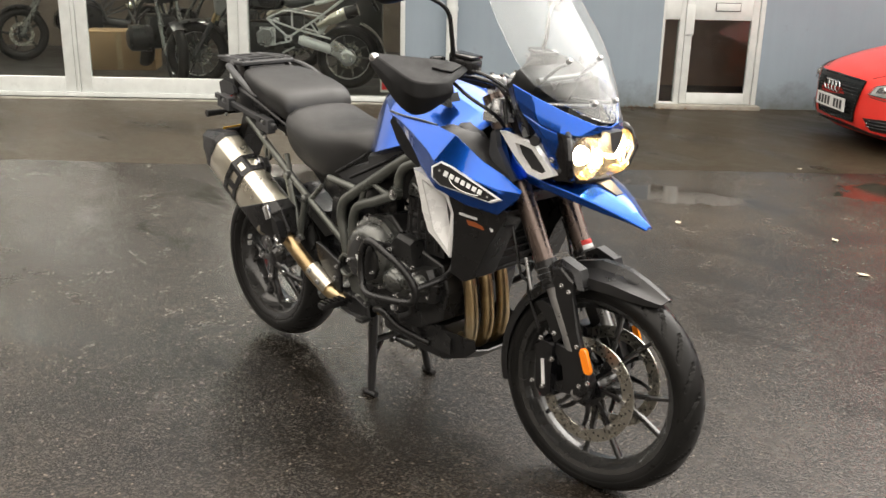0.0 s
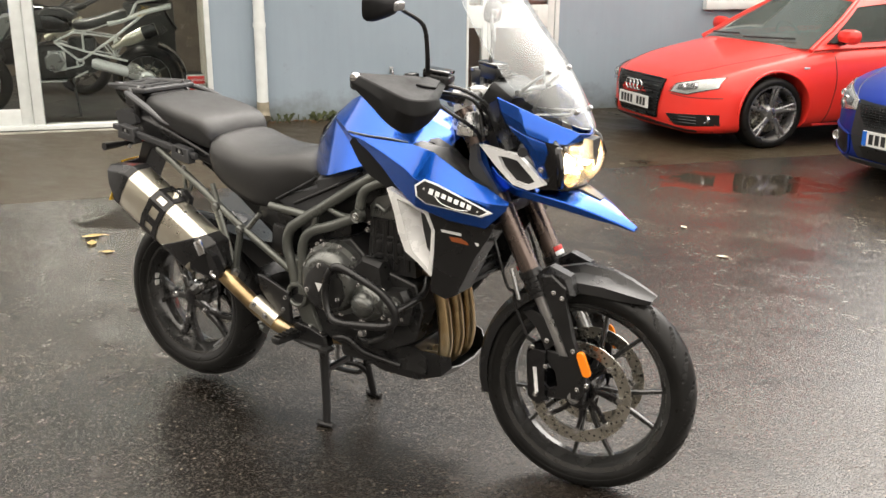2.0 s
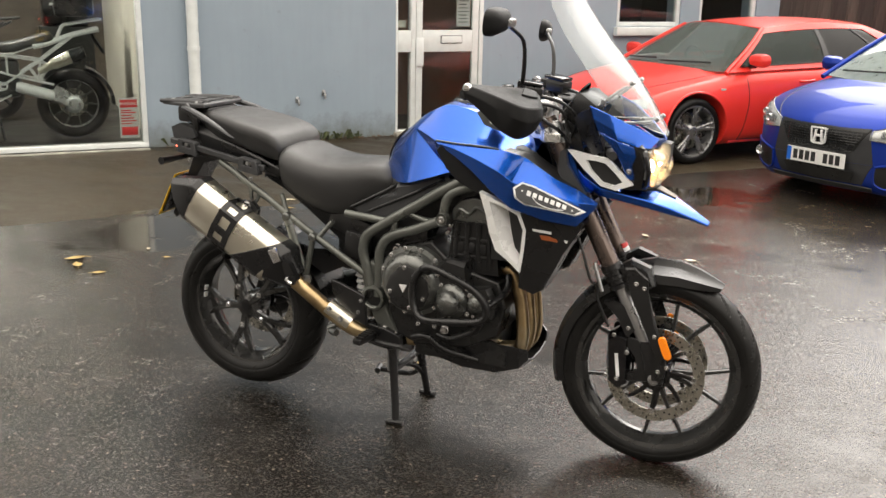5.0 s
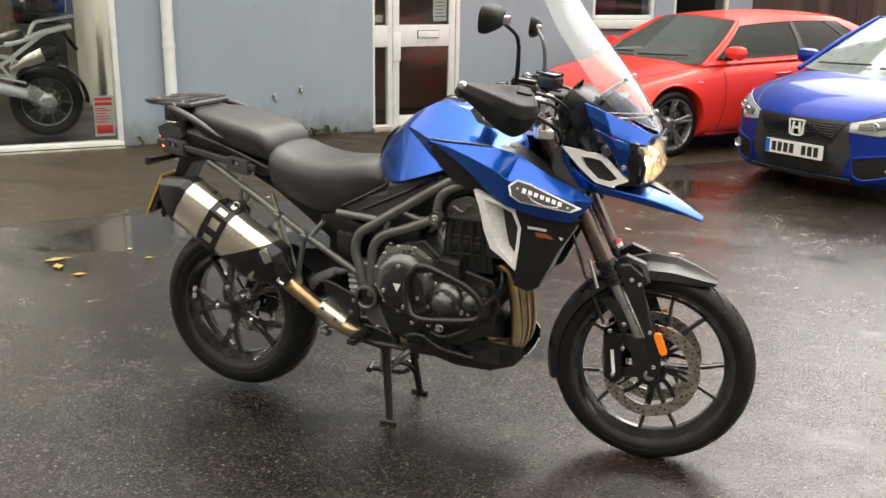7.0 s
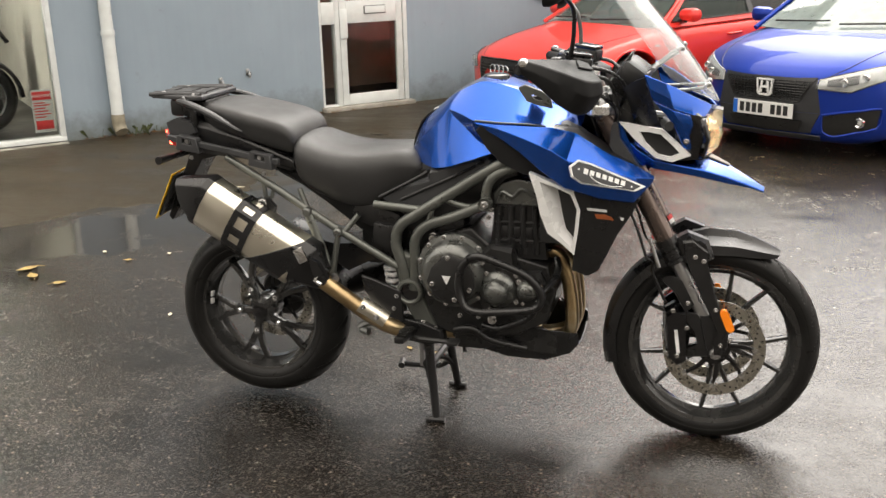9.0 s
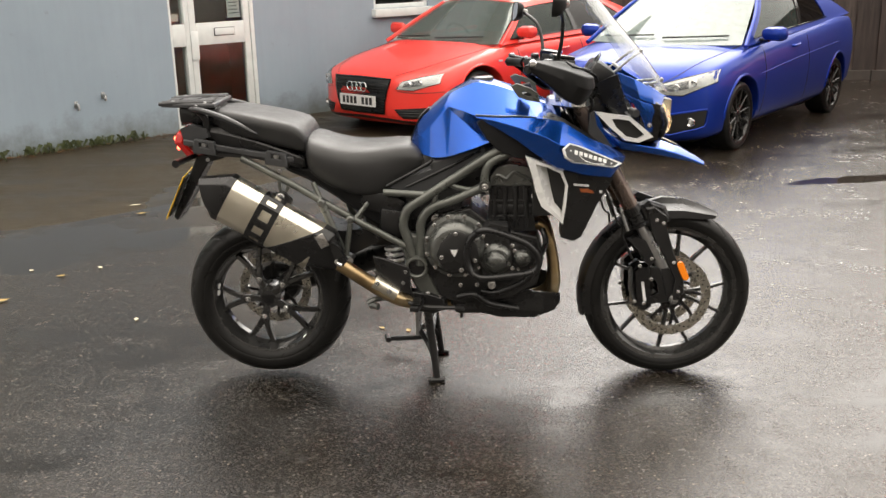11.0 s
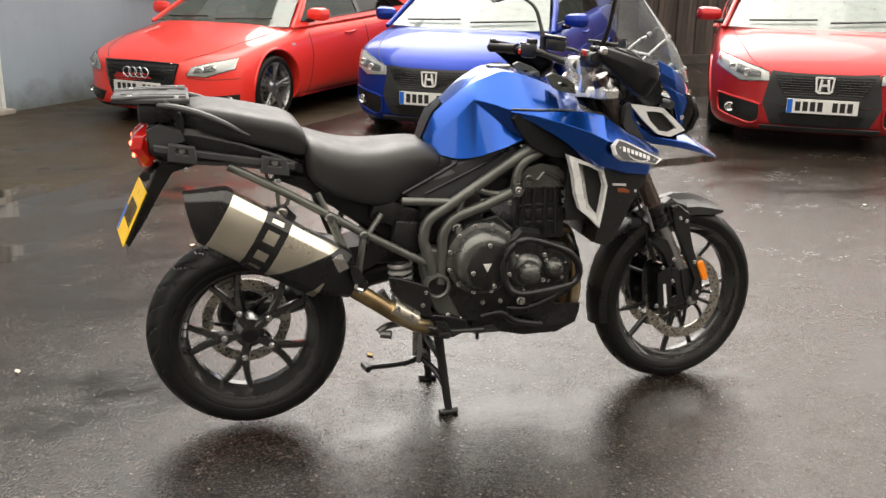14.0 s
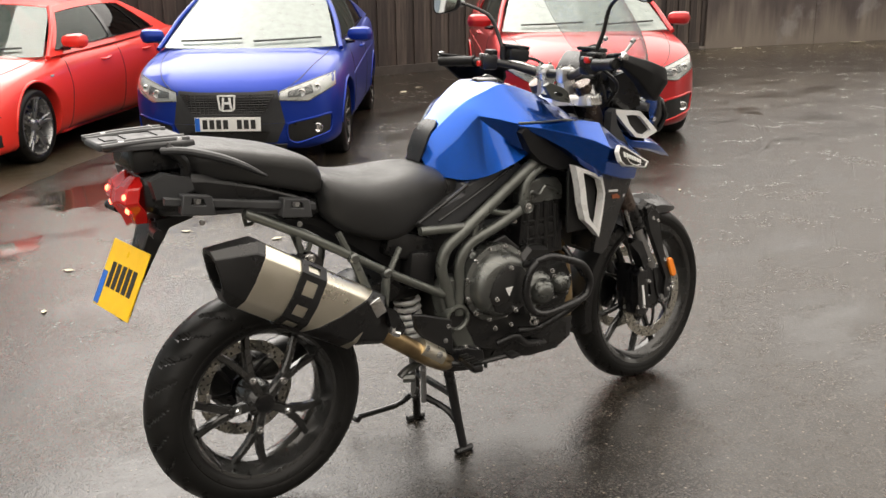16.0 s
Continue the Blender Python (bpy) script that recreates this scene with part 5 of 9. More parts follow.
# beak
bm = B()
rows = []
for x, w, zt, zs, zb in ((0.470, 0.128, 1.000, 0.985, 0.955), (0.510, 0.134, 0.960, 0.945, 0.915), (0.560, 0.132, 0.925, 0.915, 0.888), (0.630, 0.122, 0.918, 0.900, 0.876), (0.700, 0.104, 0.906, 0.884, 0.860), (0.765, 0.074, 0.878, 0.860, 0.840), (0.825, 0.040, 0.842, 0.832, 0.822), (0.872, 0.014, 0.812, 0.808, 0.802)):
    rows.append([(x, -w * 0.96, zb), (x, -w, zs), (x, -w * 0.5, zt), (x + 0.004, 0, zt + 0.004), (x, w * 0.5, zt), (x, w, zs), (x, w * 0.96, zb), (x, w * 0.4, zb + 0.004), (x, -w * 0.4, zb + 0.004)])
grid(bm, rows, True, True)
part("beak", bm, BLUE, moto, "blue painted front beak", 22, 0, 0.003)
bm = B()
grid(bm, [[(0.665, y * 0.032, 0.923 - 0.002 * abs(y)) for y in (-1, 0, 1)], [(0.720, y * 0.026, 0.909 - 0.002 * abs(y)) for y in (-1, 0, 1)], [(0.770, y * 0.014, 0.884 - 0.001 * abs(y)) for y in (-1, 0, 1)]])
thicken(bm, 0.004)
part("beak_insert", bm, GREYPLASTIC, moto, "grey insert on the beak")
for s in (-1, 1):
    part("beak_bracket", prism(B(), [(0.46, 1.03), (0.475, 1.0), (0.505, 0.93), (0.535, 0.90), (0.50, 0.905), (0.455, 0.985)], 0.145 * s, 0.10 * s, 0.004), BLUE, moto, "", 22)
for s in (-1, 1):
    part("side_deflector", prism(B(), [(0.44, 1.02), (0.455, 1.03), (0.465, 0.98), (0.525, 0.895), (0.505, 0.88), (0.46, 0.92), (0.435, 0.96)], 0.165 * s, 0.13 * s, 0.004), GREYPLASTIC, moto, "smoke-grey deflector", 22)

# the bars are turned a little to the left: wheel, fork and mudguard turn about the steering axis
AX = Vector((0.335, 0, 1.10))
STEER = Matrix.Translation(AX) @ Matrix.Rotation(radians(-6.0), 4, FDIR) @ Matrix.Translation(-AX)
for ob in list(moto.children):
    if ob.name.split(".")[0] in {"front_wheel", "fork_leg", "fork_guard", "fork_bottom", "reflector", "caliper", "brake_hose", "hose_fitting", "front_mudguard", "mudguard_rear", "mudguard_mount", "top_yoke", "bottom_yoke", "fork_cap"}:
        ob.matrix_basis = STEER
rw.matrix_basis = Matrix.Translation((0, -0.05, 0))

# tank: flat top, broad shoulders, and a knee recess under a sharp crease
TANK = [(-0.192, ((0, 0.880), (0.040, 0.880), (0.056, 0.890), (0.056, 0.908), (0.053, 0.913), (0.042, 0.924), (0.028, 0.930), (0, 0.932))),
        (-0.165, ((0, 0.868), (0.068, 0.868), (0.092, 0.880), (0.080, 0.932), (0.078, 0.938), (0.062, 0.968), (0.040, 0.989), (0, 0.995))),
        (-0.110, ((0, 0.862), (0.108, 0.862), (0.142, 0.871), (0.108, 0.985), (0.106, 0.992), (0.084, 1.022), (0.050, 1.039), (0, 1.046))),
        (-0.055, ((0, 0.866), (0.146, 0.868), (0.174, 0.880), (0.127, 1.044), (0.127, 1.050), (0.106, 1.067), (0.064, 1.084), (0, 1.090))),
        (0.000, ((0, 0.88), (0.154, 0.884), (0.186, 0.898), (0.148, 1.000), (0.163, 1.038), (0.132, 1.073), (0.086, 1.112), (0, 1.120))),
        (0.042, ((0, 0.89), (0.156, 0.896), (0.188, 0.912), (0.158, 0.962), (0.192, 1.025), (0.142, 1.078), (0.094, 1.128), (0, 1.138))),
        (0.082, ((0, 0.90), (0.150, 0.904), (0.181, 0.926), (0.172, 0.940), (0.201, 1.024), (0.145, 1.078), (0.092, 1.124), (0, 1.134))),
        (0.130, ((0, 0.91), (0.150, 0.914), (0.181, 0.940), (0.186, 0.960), (0.204, 1.022), (0.142, 1.070), (0.086, 1.112), (0, 1.122))),
        (0.200, ((0, 0.92), (0.145, 0.930), (0.178, 0.955), (0.184, 0.970), (0.204, 1.020), (0.132, 1.054), (0.076, 1.086), (0, 1.098))),
        (0.290, ((0, 0.93), (0.120, 0.945), (0.155, 0.965), (0.165, 0.980), (0.182, 1.006), (0.112, 1.028), (0.062, 1.046), (0, 1.058))),
        (0.345, ((0, 0.94), (0.100, 0.950), (0.125, 0.965), (0.130, 0.975), (0.140, 0.990), (0.090, 1.008), (0.05, 1.02), (0, 1.030)))]
lines = [smooth_path([(x, *half[i]) for x, half in TANK], 4) for i in range(8)]
for i in (3, 4):  # straight creases
    pts = [Vector((x, *half[i])) for x, half in TANK]
    lines[i] = [a.lerp(b, k / 4) for a, b in zip(pts, pts[1:]) for k in range(4)] + [pts[-1]]
bm = B()
for s in (-1, 1):  # panels between the creases
    for a, b in ((0, 2), (2, 3), (3, 4), (4, 6)):
        grid(bm, [[(p.x, p.y * s, p.z) for p in line] for line in lines[a:b + 1]])
grid(bm, [lines[6], lines[7], [(p.x, -p.y, p.z) for p in lines[6]]])
bmesh.ops.remove_doubles(bm, verts=bm.verts, dist=1e-5)
creases = {(round(p.x, 4), round(p.y, 4), round(p.z, 4)): i for i in (2, 3, 4, 6) for p in lines[i] if i in (2, 6) or p.x > -0.06}
for e in bm.edges:
    ends = [creases.get((round(v.co.x, 4), round(abs(v.co.y), 4), round(v.co.z, 4))) for v in e.verts]
    e.smooth = ends[0] is None or ends[0] != ends[1]
part("fuel_tank", bm, BLUE, moto, "blue metallic fuel tank with faceted sides", 180)
for s in (-1, 1):
    bm = B()
    tube(bm, [(x, (y + 0.001) * s, z + 0.0015) for x, y, z in [(0.044, 0.191, 1.0255), (0.085, 0.2005, 1.0245), (0.13, 0.204, 1.0225), (0.2, 0.204, 1.021), (0.255, 0.195, 1.014)]], 0.0028, 8, 4)
    part("tank_seam", bm, FRAMEGREY, moto, "thin grey trim strip")
    # grey clip at the tank's front corner
    bm = B()
    ring_prism(bm, [(0.166, 1.120), (0.186, 1.130), (0.236, 1.112), (0.262, 1.094), (0.268, 1.062), (0.226, 1.070), (0.192, 1.082)], [(0.205, 1.098), (0.208, 1.102), (0.222, 1.098), (0.236, 1.092), (0.238, 1.084), (0.226, 1.084), (0.212, 1.090)], 0.148 * s, 0.162 * s)
    part("front_clip", bm, FRAMEGREY, moto, "grey cast clip", 25, 0, 0.002)
    bm = B()
    prism(bm, [(0.20, 1.090), (0.24, 1.10), (0.25, 1.075), (0.21, 1.078)], 0.10 * s, 0.150 * s)
    prism(bm, [(0.275, 1.020), (0.305, 1.022), (0.345, 1.002), (0.42, 0.945), (0.40, 0.930), (0.32, 0.975)], 0.10 * s, 0.150 * s, 0.01)
    part("inner_cover", bm, GREYPLASTIC, moto, "grey inner cover", 30)
bm = B()
lathe(bm, [(0.0, 0.004), (0.030, 0.004), (0.038, 0.001), (0.042, -0.006), (0.042, -0.02)], (0.065, 0, 1.137), "z", 28)
part("filler_cap", bm, GLOSSBLACK, moto, "black filler cap")

bm = B()  # rubber pad on the tank's back
grid(bm, [[(x, y, z - 0.9 * y * y) for y in (-w, -w * 0.5, 0, w * 0.5, w)] for x, z, w in ((-0.200, 0.918, 0.034), (-0.188, 0.955, 0.042), (-0.168, 0.999, 0.042), (-0.146, 1.021, 0.038), (-0.132, 1.033, 0.028))])
thicken(bm, 0.004)
part("tank_pad", bm, PLASTIC, moto, "black rubber tank pad", 40)

# radiator shrouds with badge, fin and black lower panel
for s in (-1, 1):
    bm = B()
    top = [(0.044, 0.192, 1.022), (0.110, 0.204, 1.020), (0.185, 0.207, 1.018), (0.275, 0.206, 1.016), (0.345, 0.208, 1.002), (0.440, 0.190, 0.940), (0.505, 0.176, 0.912), (0.565, 0.165, 0.876)]
    mid = [(0.046, 0.193, 1.017), (0.118, 0.212, 1.006), (0.200, 0.238, 0.986), (0.285, 0.262, 0.958), (0.330, 0.276, 0.935), (0.430, 0.252, 0.905), (0.520, 0.216, 0.880), (0.566, 0.172, 0.870)]
    low = [(0.050, 0.190, 1.014), (0.118, 0.208, 0.982), (0.186, 0.230, 0.944), (0.246, 0.250, 0.902), (0.322, 0.264, 0.854), (0.420, 0.243, 0.823), (0.512, 0.203, 0.804), (0.560, 0.172, 0.856)]
    und = [(0.060, 0.168, 1.010), (0.124, 0.184, 0.974), (0.192, 0.204, 0.934), (0.250, 0.222, 0.890), (0.322, 0.236, 0.840), (0.420, 0.215, 0.811), (0.502, 0.180, 0.796), (0.545, 0.150, 0.846)]
    grid(bm, [[(x, y * s, z) for x, y, z in row] for row in (top, mid, low, und)])
    thicken(bm, 0.008)
    part("shroud", bm, BLUE, moto, "blue angular radiator shroud", 12, 0, 0.004)
    bm = B()
    rows = [[(x, (y - 0.004) * s, z - 0.002) for x, y, z in top[3:7]], [(x + 0.005, (y - 0.035) * s, z + 0.004) for x, y, z in top[3:7]], [(x + 0.01, (y - 0.09) * s, z - 0.004) for x, y, z in top[3:7]]]
    grid(bm, rows)
    thicken(bm, 0.006)
    part("shroud_deck", bm, PLASTIC, moto, "black inner deck", 40)
    # black gap panel behind the shroud and below the tank
    bm = B()
    prism(bm, [(0.046, 1.000), (0.078, 0.944), (0.118, 0.903), (0.188, 0.870), (0.240, 0.866), (0.300, 0.862), (0.310, 0.884), (0.246, 0.914), (0.186, 0.952), (0.118, 0.990), (0.060, 1.016)], 0.150 * s, 0.200 * s, 0.006)
    part("shroud_rear", bm, GUARD, moto, "black panel behind the shroud", 30)
    # badge plate, following the shroud from (0.335, 0.92) to (0.56, 0.86)
    bm = B()
    o = Vector((0.337, 0.287, 0.921))
    u = Vector((0.210, -0.075, -0.058)).normalized()
    n = Vector((0.075 * 1.0, 0.21, 0.075)).normalized()
    n = (n - u * n.dot(u)).normalized()
    v = n.cross(u)
    v = v if v.z > 0 else -v

    def badge_at(a, b, d, o=o, u=u, v=v, n=n, s=s):
        p = o + u * a + v * b + n * d
        return (p.x, p.y * s, p.z)

    shape = [(0.0, 0.0), (0.022, 0.024), (0.06, 0.022), (0.228, -0.010), (0.200, -0.030), (0.045, -0.040), (0.012, -0.028)]
    shape2 = [(0.006, -0.002), (0.0235, 0.0185), (0.059, 0.0165), (0.212, -0.0115), (0.194, -0.0275), (0.047, -0.0375), (0.017, -0.0265)]
    grid(bm, [[badge_at(a, b, 0.0) for a, b in shape], [badge_at(a, b, 0.010) for a, b in shape], [badge_at(a * 0.985 + 0.002, b * 0.93, 0.013) for a, b in shape], [badge_at(a, b, 0.013) for a, b in shape2], [badge_at(a, b, 0.009) for a, b in shape2]], True)
    badge = part("badge", bm, SILVER, moto, "silver-edged black name badge", 20)
    bm = B()
    grid(bm, [[badge_at(a, b, 0.004) for a, b in shape2], [badge_at(a, b, 0.0105) for a, b in shape2]], True, True)
    part("badge_plate", bm, GLOSSBLACK, badge, "", 0)
    bm = B()
    for i in range(7):
        a, h = 0.043 + 0.0185 * i, 0.013 if i else 0.015
        b = 0.004 - 0.095 * (a - 0.043)
        quad = ((a, b), (a + 0.0125, b - 0.0012), (a + 0.0125, b - 0.0012 - h), (a, b - h))
        grid(bm, [[badge_at(p, q, 0.0105) for p, q in quad], [badge_at(p, q, 0.0125) for p, q in quad]], True, True)
    tube(bm, [badge_at(0.062, -0.012, 0.011), badge_at(0.085, -0.026, 0.0115), badge_at(0.125, -0.030, 0.0115), badge_at(0.160, -0.024, 0.011)], 0.0014, 6, 4)
    tagged(part("lettering", bm, SILVER, badge, "row of small silver bars", 0), kind="stuff")
    bm = B()
    for a, b in ((0.028, -0.002), (0.186, -0.018)):
        tube(bm, [badge_at(a, b, 0.0105), badge_at(a, b, 0.0135)], 0.003, 8, 1)
    part("badge_stud", bm, CHROME, badge)
    # black lower panel with a small print
    bm = B()
    lowp = [(0.255, 0.870), (0.330, 0.846), (0.430, 0.826), (0.530, 0.812), (0.510, 0.770), (0.470, 0.705), (0.440, 0.640), (0.415, 0.588), (0.385, 0.572), (0.340, 0.590), (0.344, 0.645), (0.354, 0.715), (0.360, 0.781), (0.340, 0.833), (0.285, 0.858)]
    prism(bm, lowp, 0.10 * s, 0.200 * s, 0.0)
    for vv in bm.verts:
        if abs(vv.co.y) > 0.15:
            vv.co.y = s * (0.232 - 0.30 * max(0.0, vv.co.x - 0.36) - 0.10 * max(0.0, 0.82 - vv.co.z))
    part("radiator_panel", bm, PLASTIC, moto, "black radiator side panel", 25, 0, 0.004)

    def panel_at(x, z, d=0.0, s=s):
        return (x, s * (0.232 - 0.30 * max(0.0, x - 0.36) - 0.10 * max(0.0, 0.82 - z) + d), z)

    bm = B()
    grid(bm, [[panel_at(0.404, 0.768, 0.002), panel_at(0.432, 0.766, 0.002), panel_at(0.452, 0.757, 0.002)], [panel_at(0.410, 0.754, 0.002), panel_at(0.432, 0.751, 0.002), panel_at(0.458, 0.746, 0.002)]])
    thicken(bm, 0.001)
    part("print", bm, ORANGEINK, moto, "orange printed mark", 0)
    bm = B()
    grid(bm, [[panel_at(0.382, 0.788, 0.002), panel_at(0.438, 0.780, 0.002)], [panel_at(0.384, 0.780, 0.002), panel_at(0.438, 0.772, 0.002)]])
    grid(bm, [[panel_at(0.474, 0.756, 0.002), panel_at(0.486, 0.754, 0.002)], [panel_at(0.478, 0.746, 0.002), panel_at(0.484, 0.745, 0.002)]])
    thicken(bm, 0.001)
    part("print", bm, WHITEINK, moto, "grey printed bar", 0)
    # silver fin
    bm = B()
    outer = [(0.216, 0.890), (0.285, 0.862), (0.343, 0.837), (0.364, 0.781), (0.358, 0.715), (0.347, 0.642), (0.308, 0.680), (0.271, 0.709), (0.250, 0.765), (0.239, 0.819), (0.228, 0.855)]
    inner = [(0.250, 0.864), (0.290, 0.850), (0.336, 0.827), (0.354, 0.782), (0.349, 0.722), (0.341, 0.664), (0.318, 0.688), (0.292, 0.715), (0.276, 0.765), (0.266, 0.808), (0.256, 0.842)]
    ring_prism(bm, outer, inner, 0.222 * s, 0.250 * s)
    for vv in bm.verts:
        vv.co.y += s * (0.010 * (vv.co.z - 0.65) / 0.2 - 0.012 - 0.16 * max(0.0, vv.co.x - 0.26))
    fin = part("fin", bm, SILVER, moto, "silver scoop surround", 25)
    bm = B()  # the scoop's rear wall runs inward and forward from the surround
    back = [(0.250, 0.864), (0.256, 0.842), (0.266, 0.808), (0.276, 0.765), (0.292, 0.715), (0.318, 0.688), (0.338, 0.668)]
    grid(bm, [[(x - 0.001 + 0.034 * k, s * (0.236 + 0.05 * (z - 0.65) - 0.16 * max(0.0, x - 0.26) - 0.050 * k), z) for x, z in back] for k in (0.0, 0.5, 1.0)])
    thicken(bm, 0.003)
    part("scoop_wall", bm, SILVER, fin, "", 30)
    bm = B()
    box(bm, (0.298, 0.188 * s, 0.765), (0.115, 0.012, 0.20), 0.003)
    part("fin_inner", bm, INK, moto, "", 0)

# radiator
bm = B()
box(bm, (0.345, 0, 0.70), (0.035, 0.30, 0.26), 0.006, (0, -14, 0))
rad = part("radiator", bm, ENGINE, moto, "black radiator")
bm = B()
for i in range(11):
    box(bm, (0.364 - (i - 5) * 0.0057, 0, 0.70 + (i - 5) * 0.022), (0.008, 0.28, 0.005), 0, (0, -14, 0))
part("radiator_fins", bm, GREYPLASTIC, rad, "", 0)

# frame: two main tubes a side, cross tubes, subframe
for s in (-1, 1):
    y = 0.178 * s
    fr = part("frame_tube", tube(B(), [(-0.188, y, 0.50), (-0.207, y, 0.575), (-0.222, y, 0.632), (-0.205, y * 1.01, 0.688), (-0.150, y * 1.02, 0.728), (-0.027, y, 0.806), (0.100, y * 0.97, 0.886), (0.22, y * 0.8, 0.94)], 0.0172, 14, 5), FRAMEGREY, moto, "dark grey-green steel frame tube")
    part("frame_tube", tube(B(), [(-0.165, y, 0.48), (-0.160, y, 0.575), (-0.158, y, 0.640), (-0.122, y * 1.02, 0.692), (-0.024, y * 1.04, 0.730), (0.070, y * 1.05, 0.772)], 0.0165, 14, 5), FRAMEGREY, moto, "dark grey-green steel frame tube")
    bm = B()
    tube(bm, [(0.070, y * 1.03, 0.775), (0.080, y * 1.02, 0.835), (0.112, y, 0.868), (0.19, y * 0.9, 0.895)], 0.0155, 12, 5)
    tube(bm, [(-0.290, y * 0.98, 0.752), (-0.130, y, 0.742)], 0.013, 12, 1)
    tube(bm, [(-0.062, y, 0.782), (0.005, y * 1.02, 0.762), (0.055, y * 1.02, 0.765)], 0.010, 10, 3)
    tube(bm, [(-0.112, y * 1.02, 0.695), (-0.098, y * 1.01, 0.758)], 0.010, 10, 1)
    part("frame_brace", bm, FRAMEGREY, fr)
    bm = B()
    lathe(bm, [(0.0, 0.0), (0.016, 0), (0.020, 0.004 * s), (0.022, 0.02 * -s)], (0.073, y * 1.03 + 0.020 * s, 0.776), "y", 16)
    part("frame_boss", bm, FRAMEGREY, fr)
    bm = B()
    bolt(bm, 0.073, y * 1.03 + 0.022 * s, 0.776, 0.010, s, 0.008)
    bolt(bm, -0.105, 0.150 * s, 0.648, 0.014, s, 0.02)
    part("frame_bolt", bm, CHROME, fr)
    # pivot plate
    bm = B()
    prism(bm, [(-0.235, 0.56), (-0.205, 0.60), (-0.150, 0.595), (-0.140, 0.52), (-0.132, 0.44), (-0.090, 0.345), (-0.105, 0.318), (-0.150, 0.335), (-0.19, 0.40), (-0.215, 0.45), (-0.222, 0.50)], 0.135 * s, 0.178 * s, 0.010)
    pv = part("pivot_plate", bm, FRAMEGREY, moto, "cast grey pivot plate", 30, 0, 0.003)
    bm = B()
    lathe(bm, [(0.030, 0.172 * s), (0.030, 0.196 * s), (0.034, 0.200 * s), (0.041, 0.198 * s), (0.044, 0.190 * s), (0.044, 0.165 * s)], (-0.178, 0, 0.475), "y", 28)
    part("pivot_ring", bm, FRAMEGREY, pv)
    part("pivot_cap", lathe(B(), [(0, 0.184 * s), (0.031, 0.184 * s), (0.031, 0.16 * s)], (-0.178, 0, 0.475), "y", 24), PLASTIC, pv)
    bm = B()
    for bx, bz in ((-0.140, 0.368), (-0.100, 0.352)):
        bolt(bm, bx, 0.178 * s, bz, 0.009, s, 0.010)
    part("bolt", bm, CHROME, pv)
    # subframe
    y = 0.178 * s
    sf = part("subframe", tube(B(), [(-0.215, y, 0.552), (-0.330, y, 0.615), (-0.410, y, 0.660), (-0.513, y, 0.722), (-0.660, y * 0.97, 0.808), (-0.800, y * 0.9, 0.880)], 0.0125, 12, 3), FRAMEGREY, moto, "grey steel seat subframe")
    bm = B()
    tube(bm, [(-0.545, y * 0.95, 0.79), (-0.514, y, 0.72)], 0.009, 8, 1)
    tube(bm, [(-0.350, y * 0.9, 0.712), (-0.395, y, 0.655)], 0.009, 8, 1)
    tube(bm, [(-0.513, y * 1.06, 0.718), (-0.440, y * 1.12, 0.528)], 0.010, 10, 1, flat=1.4)
    tube(bm, [(-0.411, y * 1.06, 0.656), (-0.432, y * 1.12, 0.528)], 0.010, 10, 1, flat=1.4)
    tube(bm, [(-0.445, y * 1.12, 0.545), (-0.425, y * 1.12, 0.505)], 0.014, 10, 1)
    part("footrest_hanger", bm, FRAMEGREY, sf, "grey triangular hanger")
    bm = B()
    for bx, bz in ((-0.513, 0.719), (-0.411, 0.657)):
        lathe(bm, [(0, 0.0), (0.010, 0.0), (0.015, -0.004 * s), (0.016, -0.02 * s)], (bx, y * 1.06 + 0.014 * s, bz), "y", 12)
    part("bolt", bm, ENGINEGREY, sf)
    bm = B()
    ring_prism(bm, [(-0.672, 0.815), (-0.622, 0.790), (-0.632, 0.762), (-0.640, 0.752), (-0.664, 0.752), (-0.668, 0.77)], [(-0.658, 0.798), (-0.636, 0.786), (-0.642, 0.768), (-0.645, 0.763), (-0.656, 0.763), (-0.658, 0.775)], y - 0.004, y + 0.004)
    part("silencer_tab", bm, FRAMEGREY, sf, "", 20)

# side covers
for s in (-1, 1):
    bm = B()
    prism(bm, [(-0.120, 0.862), (-0.050, 0.878), (0.075, 0.918), (0.100, 0.885), (-0.030, 0.800), (-0.150, 0.730), (-0.255, 0.745), (-0.290, 0.765), (-0.215, 0.800), (-0.125, 0.835)], 0.10 * s, 0.150 * s, 0.012)
    part("side_cover", bm, GREYPLASTIC, moto, "black ribbed side cover", 30, 0, 0.003)
    bm = B()
    tube(bm, [(-0.28, 0.152 * s, 0.770), (-0.13, 0.156 * s, 0.850), (-0.115, 0.156 * s, 0.868)], 0.006, 8, 4)
    tube(bm, [(-0.21, 0.150 * s, 0.765), (-0.05, 0.153 * s, 0.840), (0.06, 0.150 * s, 0.895)], 0.005, 8, 4)
    part("cover_rib", bm, PLASTIC, moto)
    bm = B()
    box(bm, (-0.268, 0.115 * s, 0.628), (0.09, 0.08, 0.11), 0.012, (0, 8, 0))
    box(bm, (-0.30, 0.09 * s, 0.70), (0.16, 0.1, 0.08), 0.015, (0, 20, 0))
    part("battery_box", bm, PLASTIC, moto, "black plastic box")
bm = B()
box(bm, (-0.02, 0, 0.80), (0.36, 0.22, 0.16), 0.03)
box(bm, (-0.12, 0, 0.66), (0.22, 0.24, 0.20), 0.03)
box(bm, (-0.30, 0, 0.62), (0.16, 0.18, 0.20), 0.03)
part("airbox", bm, PLASTIC, moto, "black airbox")

